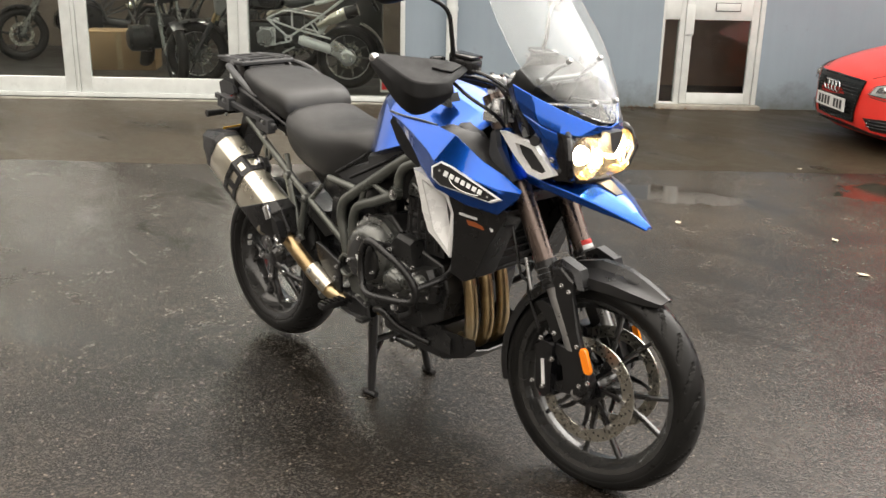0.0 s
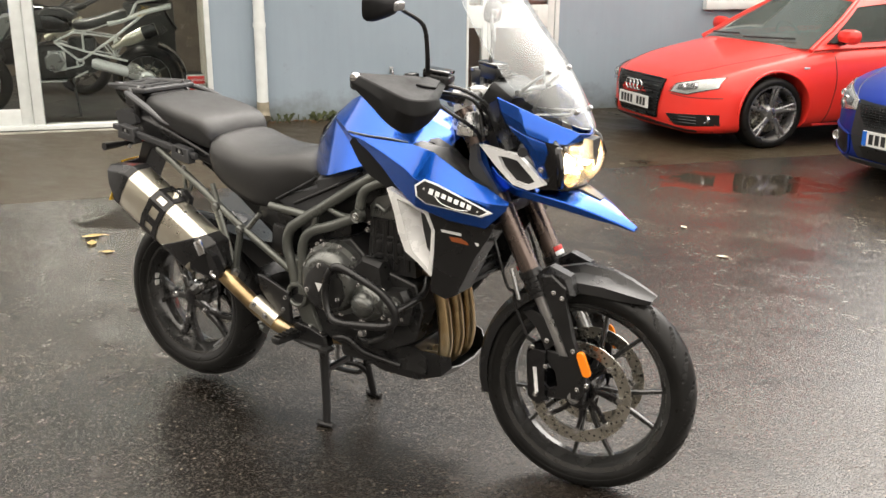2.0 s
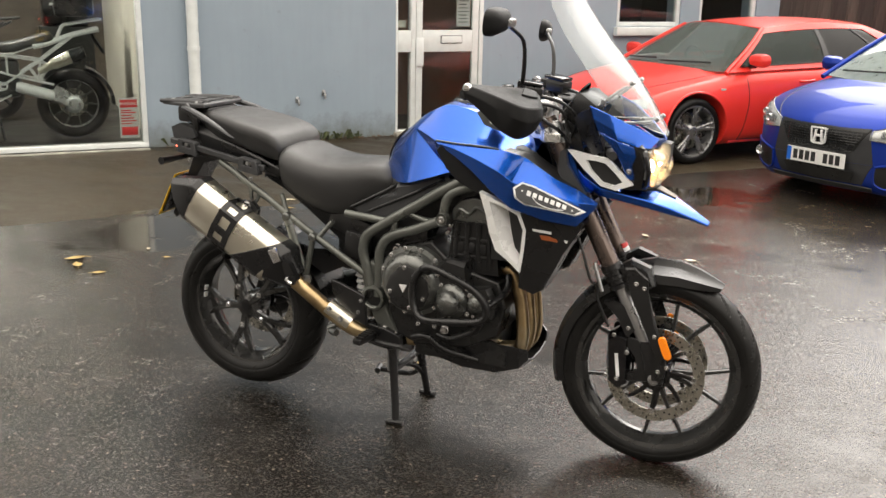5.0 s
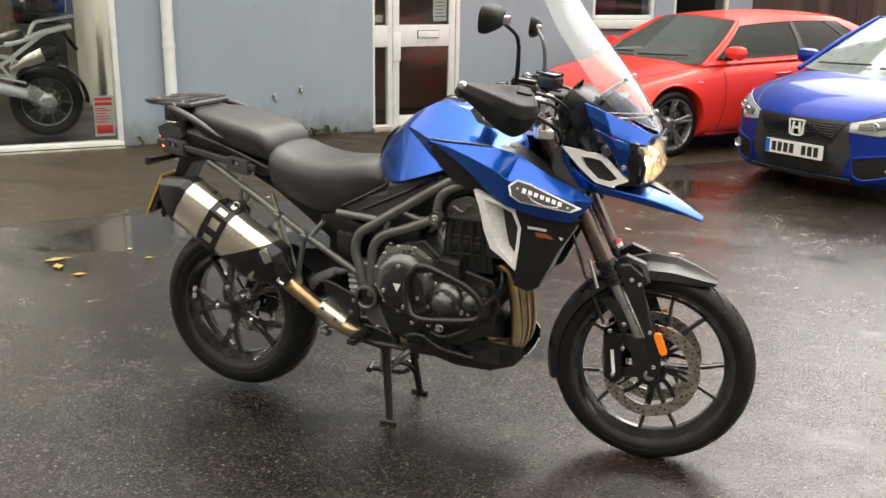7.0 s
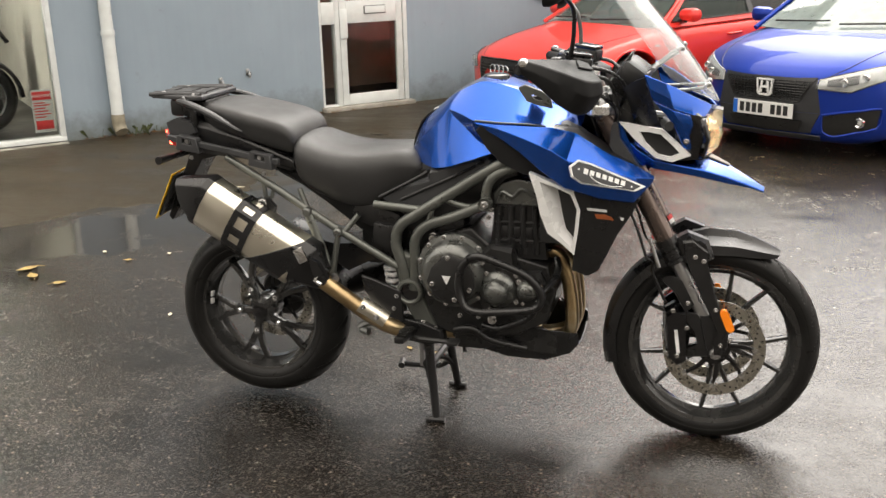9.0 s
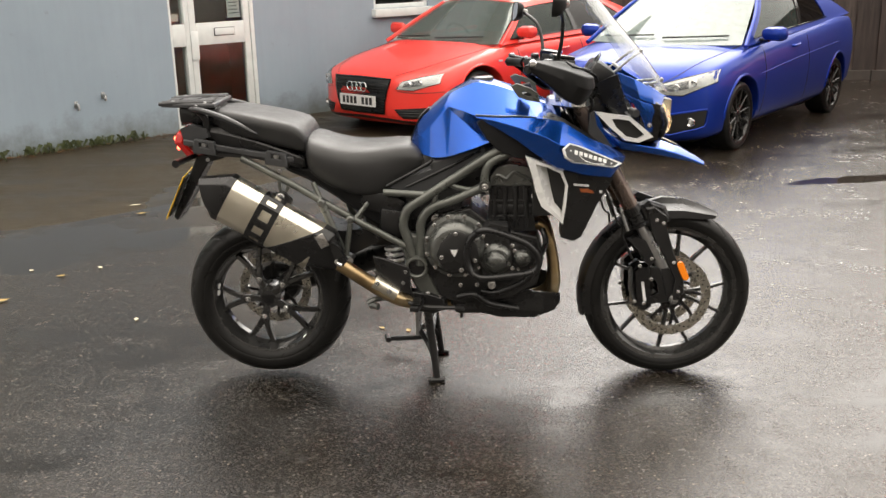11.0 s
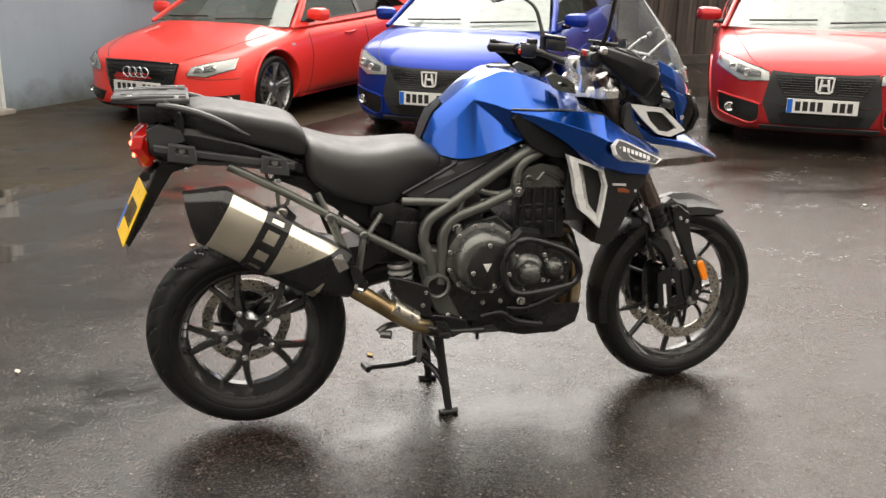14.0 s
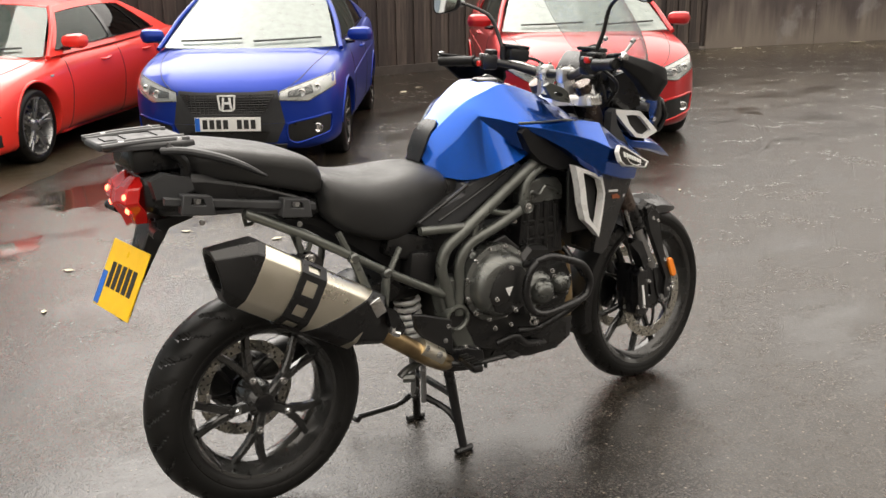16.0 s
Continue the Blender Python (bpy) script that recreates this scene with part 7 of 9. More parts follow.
bm = B()
tube(bm, [(-0.255, -0.06, 0.36), (-0.27, -0.06, 0.56)], 0.022, 12, 1)
tube(bm, [(-0.300, -0.10, 0.37), (-0.34, -0.10, 0.44)], 0.012, 10, 1)
part("shock_body", bm, ALLOY, moto, "alloy shock body")
bm = B()
prism(bm, [(-0.600, 0.615), (-0.46, 0.59), (-0.36, 0.60), (-0.30, 0.56), (-0.42, 0.50), (-0.52, 0.56)], -0.10, 0.10, 0.02)
part("inner_mudguard", bm, PLASTIC, moto, "black inner mudguard", 30)
bm = B()
rows = []
for k in range(9):
    a = radians(20 + 10 * k)
    rows.append([(RX + 0.335 * math.cos(a), u * 0.09, RZ + (0.335 - 0.03 * u * u) * math.sin(a)) for u in (-1, -0.5, 0, 0.5, 1)])
grid(bm, rows[:6])
thicken(bm, 0.004)
part("hugger", bm, PLASTIC, moto, "black rear hugger")
# rear caliper
bm = B()
prism(bm, [(-0.86, 0.49), (-0.80, 0.515), (-0.765, 0.49), (-0.775, 0.42), (-0.82, 0.40), (-0.86, 0.43)], 0.035, 0.11, 0.01)
part("rear_caliper", bm, ALLOY, moto, "alloy rear brake caliper", 30)
for s in (-1, 1):
    bm = B()
    prism(bm, [(-0.336, 0.522), (-0.300, 0.515), (-0.205, 0.480), (-0.198, 0.372), (-0.235, 0.385), (-0.295, 0.432), (-0.328, 0.474)], 0.190 * s, 0.204 * s, 0.003)
    hp = part("heel_plate", bm, PLASTIC, moto, "black heel guard", 25, 0, 0.002)
    bm = B()
    for bx, bz in ((-0.218, 0.462), (-0.228, 0.42), (-0.28, 0.405), (-0.235, 0.36)):
        bolt(bm, bx, 0.204 * s, bz, 0.006, s, 0.007)
    part("bolt", bm, ALLOY, hp)
    bm = B()
    box(bm, (-0.175, 0.255 * s, 0.352), (0.034, 0.10, 0.022), 0.006, (0, 0, 8 * s))
    peg = part("footrest", bm, PLASTIC, moto, "black footrest")
    bm = B()
    for i in range(5):
        box(bm, (-0.175, (0.22 + 0.018 * i) * s, 0.366), (0.03, 0.009, 0.008), 0.002)
    part("footrest_rubber", bm, RUBBER, peg)
    bm = B()
    tube(bm, [(-0.21, 0.205 * s, 0.345), (-0.15, 0.225 * s, 0.335), (-0.06, 0.235 * s, 0.335), (-0.02, 0.245 * s, 0.34)], 0.008, 8, 4)
    box(bm, (-0.02, 0.25 * s, 0.342), (0.035, 0.04, 0.012), 0.003)
    part("pedal", bm, ENGINE, moto, "black pedal")
    # pillion footrest, folded
    bm = B()
    tube(bm, [(-0.43, 0.205 * s, 0.515), (-0.415, 0.225 * s, 0.51)], 0.013, 10, 1)
    part("pillion_peg", bm, ALLOY, moto)
bm = B()
tube(bm, [(-0.285, -0.15, 0.345), (-0.335, -0.165, 0.345), (-0.365, -0.17, 0.33)], 0.011, 8, 3)
tube(bm, [(-0.355, -0.17, 0.322), (-0.325, -0.185, 0.322)], 0.013, 8, 1)
part("linkage", bm, ENGINEGREY, moto)
# black bracket that carries the footrests
for s in (-1, 1):
    bm = B()
    prism(bm, [(-0.240, 0.372), (-0.205, 0.385), (-0.130, 0.375), (-0.075, 0.352), (-0.068, 0.312), (-0.120, 0.292), (-0.205, 0.305), (-0.238, 0.338)], 0.150 * s, 0.190 * s, 0.008)
    part("footrest_bracket", bm, PLASTIC, moto, "black footrest bracket", 30, 0, 0.002)
# centre stand
bm = B()
for s in (-1, 1):
    tube(bm, [(-0.158, 0.095 * s, 0.345), (-0.150, 0.100 * s, 0.28), (-0.128, 0.122 * s, 0.10), (-0.118, 0.135 * s, 0.016)], [0.018, 0.017, 0.014, 0.013], 10, 3)
    tube(bm, [(-0.152, 0.142 * s, 0.010), (-0.088, 0.138 * s, 0.010)], 0.010, 8, 1)
    tube(bm, [(-0.19, 0.02 * s, 0.165), (-0.150, 0.09 * s, 0.135), (-0.125, 0.125 * s, 0.085)], 0.011, 8, 3)
tube(bm, [(-0.140, -0.105, 0.19), (-0.140, 0.105, 0.19)], 0.012, 8, 1)
tube(bm, [(-0.150, 0.12, 0.105), (-0.200, 0.135, 0.075), (-0.335, 0.165, 0.058)], 0.0095, 8, 3)
tube(bm, [(-0.335, 0.145, 0.058), (-0.345, 0.19, 0.06)], 0.012, 8, 1)
stand = part("centre_stand", bm, PLASTIC, moto, "black steel centre stand")
bm = B()
for s in (-1, 1):
    tube(bm, [(-0.195, 0.03 * s, 0.15), (-0.195, 0.03 * s, 0.33)], 0.009, 8, 1)
part("stand_spring", bm, ALLOY, stand, "pale stand springs")
bm = B()
tube(bm, [(-0.02, -0.12, 0.285), (-0.02, -0.12, 0.255)], 0.006, 8, 1)
box(bm, (-0.12, 0, 0.345), (0.12, 0.24, 0.05), 0.01)
part("stand_bracket", bm, PLASTIC, moto)

# ---- parked cars: local x ahead from the nose, y to the car's left ----
from mathutils.bvhtree import BVHTree


def monotone(xs, ys, xq):
    """Smooth interpolation through (xs, ys) without overshoot; xs rising."""
    xs, ys, xq = (np.asarray(v, float) for v in (xs, ys, xq))
    h, d = np.diff(xs), np.diff(ys, axis=0)
    d = (d.T / h).T
    m = np.zeros_like(ys)
    for i in range(1, len(xs) - 1):
        if d[i - 1] * d[i] > 0:
            w1, w2 = 2 * h[i] + h[i - 1], h[i] + 2 * h[i - 1]
            m[i] = (w1 + w2) / (w1 / d[i - 1] + w2 / d[i])
    m[0], m[-1] = d[0], d[-1]
    k = np.clip(np.searchsorted(xs, xq) - 1, 0, len(xs) - 2)
    t = (xq - xs[k]) / h[k]
    return (1 + 2 * t) * (1 - t) ** 2 * ys[k] + t * (1 - t) ** 2 * h[k] * m[k] + t * t * (3 - 2 * t) * ys[k + 1] + t * t * (t - 1) * h[k] * m[k + 1]


def cut(ob, cutters):
    """Takes the cutters out of ob's mesh for good."""
    for c in cutters:
        m = ob.modifiers.new("cut", "BOOLEAN")
        m.object, m.operation, m.solver = c, "DIFFERENCE", "EXACT"
    deps = bpy.context.evaluated_depsgraph_get()
    me = bpy.data.meshes.new_from_object(ob.evaluated_get(deps))
    ob.modifiers.clear()
    ob.data = me
    for c in cutters:
        bpy.data.objects.remove(c)


def along(line, u):
    """The point at the share u of a polyline given by its corners."""
    t = u * (len(line) - 1)
    k = min(int(t), len(line) - 2)
    return Vector(line[k]).lerp(Vector(line[k + 1]), t - k)


def aim(q, mode):
    return {"front": (Vector((1, q.x, q.y)), Vector((-1, 0, 0))), "side": (Vector((q.x, 2, q.y)), Vector((0, -1, 0))), "top": (Vector((q.x, q.y, 3)), Vector((0, 0, -1)))}[mode]


def skin_patch(tree, edges, mode, nu=10, nv=5, lift=0.006, thick=0.006):
    """A panel that follows the body between two edge lines in the front (y, z), side (x, z) or top (x, y) view."""
    bm, rows = B(), []
    top, low = edges
    for j in range(nv + 1):
        row = []
        for i in range(nu + 1):
            o, d = aim(along(top, i / nu).lerp(along(low, i / nu), j / nv), mode)
            hit, _, _, _ = tree.ray_cast(o, d)
            if hit is None:
                row.append(Vector(row[-1] if row else (rows[-1][i] if rows else o + d)))
            else:
                row.append(hit - d * lift)
        rows.append(row)
    grid(bm, rows)
    return thicken(bm, thick) if thick else bm


def skin_line(tree, pts, mode, r=0.004, flip=1):
    out = []
    for q in smooth_path([(a, b, 0) for a, b in pts], 6):
        hit, _, _, _ = tree.ray_cast(*aim(q, mode))
        if hit is not None:
            out.append(Vector((hit.x, hit.y * flip, hit.z)))
    return tube(B(), out, r, 6, 1)


def car_wheel(parent, x, y, r, spokes, finish):
    s = 1 if y > 0 else -1
    hub = part("wheel", lathe(B(), [(0, 0.030 * s), (0.035, 0.034 * s), (0.05, 0.026 * s), (0.065, 0.012 * s), (0.065, -0.05 * s), (0, -0.05 * s)], (x, y, r), "y", 20), finish, parent, "alloy wheel")
    ri = r * 0.77
    part("tyre", lathe(B(), [(ri, -0.16 * s), (r * 0.93, -0.165 * s), (r, -0.14 * s), (r, 0.015 * s), (r * 0.985, 0.034 * s), (r * 0.93, 0.050 * s), (r * 0.86, 0.053 * s), (ri + 0.01, 0.048 * s), (ri - 0.003, 0.036 * s), (ri - 0.003, -0.15 * s)], (x, y, r), "y", 64), RUBBER, hub, "black car tyre")
    part("rim", lathe(B(), [(ri, 0.036 * s), (ri + 0.004, 0.046 * s), (ri - 0.006, 0.046 * s), (ri - 0.016, 0.03 * s), (ri - 0.022, -0.14 * s), (ri, -0.14 * s)], (x, y, r), "y", 56), finish, hub)
    part("brake_rotor", lathe(B(), [(0.0, -0.03 * s), (ri * 0.72, -0.03 * s), (ri * 0.72, -0.05 * s), (0, -0.05 * s)], (x, y, r), "y", 28), DISC, hub)
    part("wheel_back", lathe(B(), [(0.0, -0.10 * s), (ri * 0.96, -0.10 * s), (ri * 0.96, -0.11 * s), (0, -0.11 * s)], (x, y, r), "y", 28), INK, hub)
    for k in range(spokes):
        a = 360 * k / spokes + 18
        for da in ((-6, 7) if spokes < 7 else (0,)):  # split spokes that lean into the turn
            bm = B()
            spoke(bm, a + da * 0.6, a + da + 6 * s, 0.045, ri - 0.008, 0.016 * s, 0.034 * s, 0.016 if spokes < 7 else 0.012, 0.013 if spokes < 7 else 0.009, 0.012)
            bm.transform(Matrix.Translation((x, y, r)))
            part("spoke", bm, finish, hub)
    return hub


def section(w, zb, zs, zt):
    """Half section of the lower body: floor, sill, side with a crease, shoulder, bonnet edge, top."""
    h, c = zs - zb, zt - zs
    return [(0.0, zb), (w * 0.72, zb), (w * 0.90, zb + 0.06 * h), (w * 0.965, zb + 0.15 * h), (w * 0.992, zb + 0.38 * h), (w, zb + 0.60 * h), (w * 0.990, zb + 0.76 * h), (w * 0.962, zb + 0.92 * h), (w * 0.915, zs),
            (w * 0.80, zs + 0.30 * c), (w * 0.62, zs + 0.72 * c), (w * 0.32, zt - 0.06 * c), (0.0, zt)]


def car_body(car, paint, stations, bow, axles, track, wr, arch):
    """The painted lower body, smooth along and across, with its wheel arches cut. Returns the body and its tree."""
    xs = np.array([-s[0] for s in stations])
    fine = np.unique(np.concatenate([np.linspace(a, b, 5) for a, b in zip(xs, xs[1:])]))
    prm = [monotone(xs, [s[k] for s in stations], fine) for k in (1, 2, 3, 4)]
    rows = []
    for x, w, zb, zs, zt in zip(-fine, *prm):
        half = section(w, zb, zs, zt)
        dense = []
        for a, b in ((0, 1), (1, 6), (6, 10), (10, 12)):  # smooth between the creases
            seg = np.array(half[a:b + 1])
            run = np.concatenate([[0], np.cumsum(np.hypot(*np.diff(seg, axis=0).T))])
            q = np.unique(np.concatenate([np.linspace(c, d, 4) for c, d in zip(run, run[1:])]))
            line = list(zip(monotone(run, seg[:, 0], q), monotone(run, seg[:, 1], q))) if b - a > 1 else [half[a], half[b]]
            dense += line if not dense else line[1:]
        full = dense + [(-y, z) for y, z in reversed(dense) if y > 1e-6]
        rows.append([(x - bow * max(0.0, 1 + x / 1.2) * abs(y) ** 2.4, y, z) for y, z in full])
    bm = B()
    grid(bm, rows, True, True)
    tree = BVHTree.FromBMesh(bm)
    body = part("body", bm, paint, None, "", 180)
    tools = []
    for x in axles:
        for s in (-1, 1):
            c = B()
            lathe(c, [(0, 0.22 * s), (arch, 0.22 * s), (arch, 1.2 * s), (0, 1.2 * s)], (x, (track - 0.40) * s, wr + 0.010), "y", 44)
            tools.append(part("cutter", c, INK, None, "", 0))
    bpy.context.view_layer.update()
    cut(body, tools)
    body.parent = car
    for f in body.data.polygons:
        f.use_smooth = True
    body.data.set_sharp_from_angle(angle=radians(32))
    for x in axles:
        part("wheel_housing", box(B(), (x, 0, wr + 0.04), (2 * arch - 0.06, 2 * track - 0.44, 2 * arch - 0.14), 0.02), INK, car, "", 0)
        for s in (-1, 1):
            ring = [(x + (arch + 0.010) * math.cos(radians(a)), wr + 0.010 + (arch + 0.010) * math.sin(radians(a))) for a in range(0, 181, 12)]
            part("arch_lip", skin_line(tree, ring, "side", 0.011, s), paint, car)
    return body, tree


def cabin(car, paint, A0, A1, C0, C1, bow, arch, crown, cuts, windows, glass):
    """Pillars, roof and glazing over the belt line; cuts divide each side lengthwise, windows names the glazed spans."""
    A0, A1, C0, C1 = (Vector(p) for p in (A0, A1, C0, C1))

    def side_at(u, v, s, off=0.0):
        k = 4 * u * (1 - u)
        lo = A0.lerp(C0, u) + Vector((0, 0.035 * k + 0.03, 0))
        hi = A1.lerp(C1, u) + Vector((0, 0.018 * k, arch * k))
        p = lo.lerp(hi, v) + Vector((0, 0.024 * math.sin(math.pi * max(0.0, v)) + off, 0))
        return Vector((p.x, p.y * s, p.z))

    def screen_at(a, b, s, v, push, edge):
        p = a.lerp(b, v)
        k = 1 - abs(s) ** 2.2
        return Vector((p.x + push * k * (1 - 0.45 * v), p.y * s + edge * s, p.z + crown * v * (1 - s * s)))

    ss = [i / 8 - 1 for i in range(17)]
    for name, a, b, push, mat, label in (("windscreen", A0, A1, bow, glass, "car windscreen reflecting the pale sky"), ("rear_window", C0, C1, -0.16, DARKGLASS, "")):
        rows = [[screen_at(a, b, s, v, push, -0.012) for s in ss] for v in (-0.06, 0.2, 0.4, 0.6, 0.8, 0.985)]
        part(name, thicken(grid_of(rows), 0.006), mat, car, label, 60).visible_shadow = False
    rows = []
    for i in range(13):  # roof skin from the head of the windscreen to the head of the rear window
        u = i / 12
        k = 4 * u * (1 - u)
        rows.append([Vector((A1.x + (C1.x - A1.x) * u + (bow * 0.55 * (1 - u) - 0.088 * u) * (1 - abs(s) ** 2.2), (A1.y + (C1.y - A1.y) * u + 0.018 * k) * s, A1.z + (C1.z - A1.z) * u + arch * k + crown * (1 - s * s))) for s in ss])
    part("roof", thicken(grid_of(rows), 0.018), paint, car, "", 60)
    vs = (-0.08, 0.05, 0.86, 1.0)
    for s in (1, -1):
        shell = B()
        for i, (u0, u1) in enumerate(zip(cuts, cuts[1:])):
            for j, (v0, v1) in enumerate(zip(vs, vs[1:])):
                n, m = 6, 5
                glazed, pillar = j == 1 and i in windows, j == 1 and i - 1 in windows and i + 1 in windows
                rows = [[side_at(u0 + (u1 - u0) * p / n, v0 + (v1 - v0) * q / m, s, -0.008 if glazed else 0.0) for p in range(n + 1)] for q in range(m + 1)]
                if glazed:
                    part("side_window", thicken(grid_of(rows), 0.005), DARKGLASS if i > 2 else SIDEGLASS, car, "", 60).visible_shadow = False
                elif pillar:
                    part("door_pillar", thicken(grid_of(rows), 0.012), GLOSSBLACK, car, "gloss black door pillar", 60)
                else:
                    grid(shell, rows)
        bmesh.ops.remove_doubles(shell, verts=shell.verts, dist=1e-4)
        part("cabin_side", thicken(shell, 0.016), paint, car, "", 60)
        part("waist_trim", tube(B(), [side_at(u, 0.05, s, 0.004) for u in np.linspace(cuts[1], cuts[-2], 9)], 0.007, 6, 1), GLOSSBLACK, car, "black waist trim")
        # the painted edge beside the windscreen
        part("screen_pillar", tube(B(), [side_at(0.004, v, s, -0.012) for v in (-0.1, 0.1, 0.4, 0.7, 1.0)], 0.020, 8, 2), paint, car)
    for y0, y1 in ((0.06, 0.60), (-0.56, -0.04)):
        w = [screen_at(A0, A1, (y0 + (y1 - y0) * q / 4) / (A0.y - 0.012), 0.05 + 0.012 * q, bow, -0.012) + Vector((0.022, 0, 0.012)) for q in range(5)]
        part("wiper", tube(B(), w, 0.008, 6, 2), INK, car, "black wiper blade")


def grid_of(rows):
    bm = B()
    grid(bm, rows)
    return bm


def cabin_inside(car, x, z):
    """Seats, wheel and dashboard; x is the foot of the windscreen, z its height."""
    for s in (1, -1):
        st = part("seat", box(B(), (x - 1.15, 0.34 * s, z - 0.06), (0.14, 0.44, 0.50), 0.05, (0, -14, 0)), INK, car, "dark seat")
        part("headrest", box(B(), (x - 1.24, 0.34 * s, z + 0.23), (0.09, 0.25, 0.15), 0.03, (0, -14, 0)), INK, st)
    bm = B()
    tube(bm, [(x - 0.60 + 0.07 * math.sin(a), -0.34 + 0.17 * math.cos(a), z - 0.02 + 0.15 * math.sin(a)) for a in (k * math.pi / 8 for k in range(16))], 0.014, 8, 1, True)
    part("steering_wheel", bm, INK, car)
    part("dashboard", box(B(), (x - 0.12, 0, z - 0.11), (0.44, 1.16, 0.10), 0.03, (0, -4, 0)), INK, car)


def door_mirrors(car, paint, x, y, z):
    for s in (1, -1):
        bm = B()
        box(bm, (0, 0, 0), (0.12, 0.20, 0.115), 0.048)
        for v in bm.verts:
            v.co.z *= 1.0 + 0.8 * v.co.y * s
            v.co.y -= 0.25 * v.co.x * s
        bm.transform(Matrix.Translation((x, y * s, z)) @ pose(0, 0, 0, 0, 0, -8 * s))
        mir = part("door_mirror", bm, paint, car, "body-coloured door mirror")
        part("mirror_arm", tube(B(), [(x, (y - 0.05) * s, z - 0.050), (x - 0.01, (y - 0.15) * s, z - 0.065)], 0.022, 8, 1), GLOSSBLACK, mir)


def plate(parent, x, z, w=0.49, blue=True):
    bm = B()
    box(bm, (x, 0, z), (0.010, w, 0.104), 0.003)
    p = part("number_plate", bm, WHITEPLATE, parent, "white front number plate", 0)
    bm = B()
    for i in range(8):
        if i != 4:
            box(bm, (x + 0.006, (-0.168 if blue else -0.19) + i * (0.051 if blue else 0.054), z), (0.0016, 0.036, 0.068), 0.0)
    part("plate_bar", bm, INK, p, "black bars in place of characters", 0)
    if blue:
        bm = B()
        box(bm, (x + 0.006, -w / 2 + 0.021, z), (0.0016, 0.036, 0.098), 0.0)
        part("plate_band", bm, PLATEBLUE, p, "blue band", 0)
    return p


GRILLE = surface("grille_black", (0.010, 0.010, 0.010), 0.35, 0, 0, 0.5, 0.2, 30)
BUMPER = surface("grey_bumper_plastic", (0.026, 0.027, 0.029), 0.42, 0, 0, 0.5, 0.2, 14)
LAMPCLEAR = surface("headlamp_cluster", (0.66, 0.66, 0.64), 0.15, 0.35, 0.8, 0.5, 0.2, 9)
LAMPCOVER = clear("headlamp_cover", (0.95, 0.96, 0.96), 0.02, 0.03, (0.8, 0.82, 0.84), 0.95, 1.5)
WHITEALLOY = surface("grey_alloy_wheel", (0.34, 0.34, 0.345), 0.3, 0.8, 0.2, 0.5, 0.1, 20)
DARKALLOY = surface("black_alloy_wheel", (0.018, 0.018, 0.018), 0.25, 0.3, 0.3, 0.5, 0.1, 20)


def lamp_unit(car, tree, top, low, eyes, label="clear headlamp"):
    """A headlamp: pale housing, dark inner field with bright bowls, clear cover."""
    lamp = part("headlamp", skin_patch(tree, (top, low), "front", 14, 6, 0.003, 0.008), LAMPCLEAR, car, label, 50)

    def inner(u0, u1, v0, v1):
        return [tuple(along(top, u).lerp(along(low, u), v)) for v in (v0,) for u in (u0, (u0 + u1) / 2, u1)], [tuple(along(top, u).lerp(along(low, u), v)) for v in (v1,) for u in (u0, (u0 + u1) / 2, u1)]

    part("lamp_field", skin_patch(tree, inner(0.16, 0.62, 0.22, 0.72), "front", 8, 4, 0.0115, 0.003), GREYPLASTIC, lamp, "dark inner field", 50)
    for u, v, r in eyes:
        q = along(top, u).lerp(along(low, u), v)
        hit, _, _, _ = tree.ray_cast(*aim(q, "front"))
        if hit:
            bm = B()
            lathe(bm, [(0, 0.006), (r * 0.5, 0.005), (r * 0.85, 0.009), (r, 0.004), (r, -0.006)], hit + Vector((0.012, 0, 0)), "x", 18)
            part("lamp_eye", bm, CHROME, lamp, "bright lamp bowl")
    part("lamp_cover", skin_patch(tree, (top, low), "front", 14, 6, 0.026, 0.002), LAMPCOVER, lamp, "", 50).visible_shadow = False
    rim = [tuple(along(top, i / 8)) for i in range(9)] + [tuple(along(low, 1 - i / 8)) for i in range(9)]
    pts = [tree.ray_cast(*aim(Vector(q), "front"))[0] for q in rim]
    part("lamp_gasket", tube(B(), [p + Vector((0.006, 0, 0)) for p in pts if p], 0.004, 6, 1, True), GLOSSBLACK, lamp, "black lamp edge")
    return lamp


def grille_bars(car, tree, zs, width, lift, r=0.0034, uprights=0):
    bm = B()
    for z in zs:
        w = width(z)
        hits = [tree.ray_cast(Vector((1, -w + 2 * w * k / 10, z)), Vector((-1, 0, 0)))[0] for k in range(11)]
        tube(bm, [h + Vector((lift, 0, 0)) for h in hits if h], r, 6, 1)
    for i in range(uprights):
        y = (-1 + 2 * (i + 0.5) / uprights) * width(zs[-1]) * 0.98
        zz = [z for z in np.linspace(zs[0], zs[-1], 6) if abs(y) < width(z)]
        hits = [tree.ray_cast(Vector((1, y, z)), Vector((-1, 0, 0)))[0] for z in zz]
        hits = [h + Vector((lift, 0, 0)) for h in hits if h]
        if len(hits) > 1:
            tube(bm, hits, r * 0.8, 5, 1)
    part("grille_mesh", bm, GLOSSBLACK, car, "", 0)


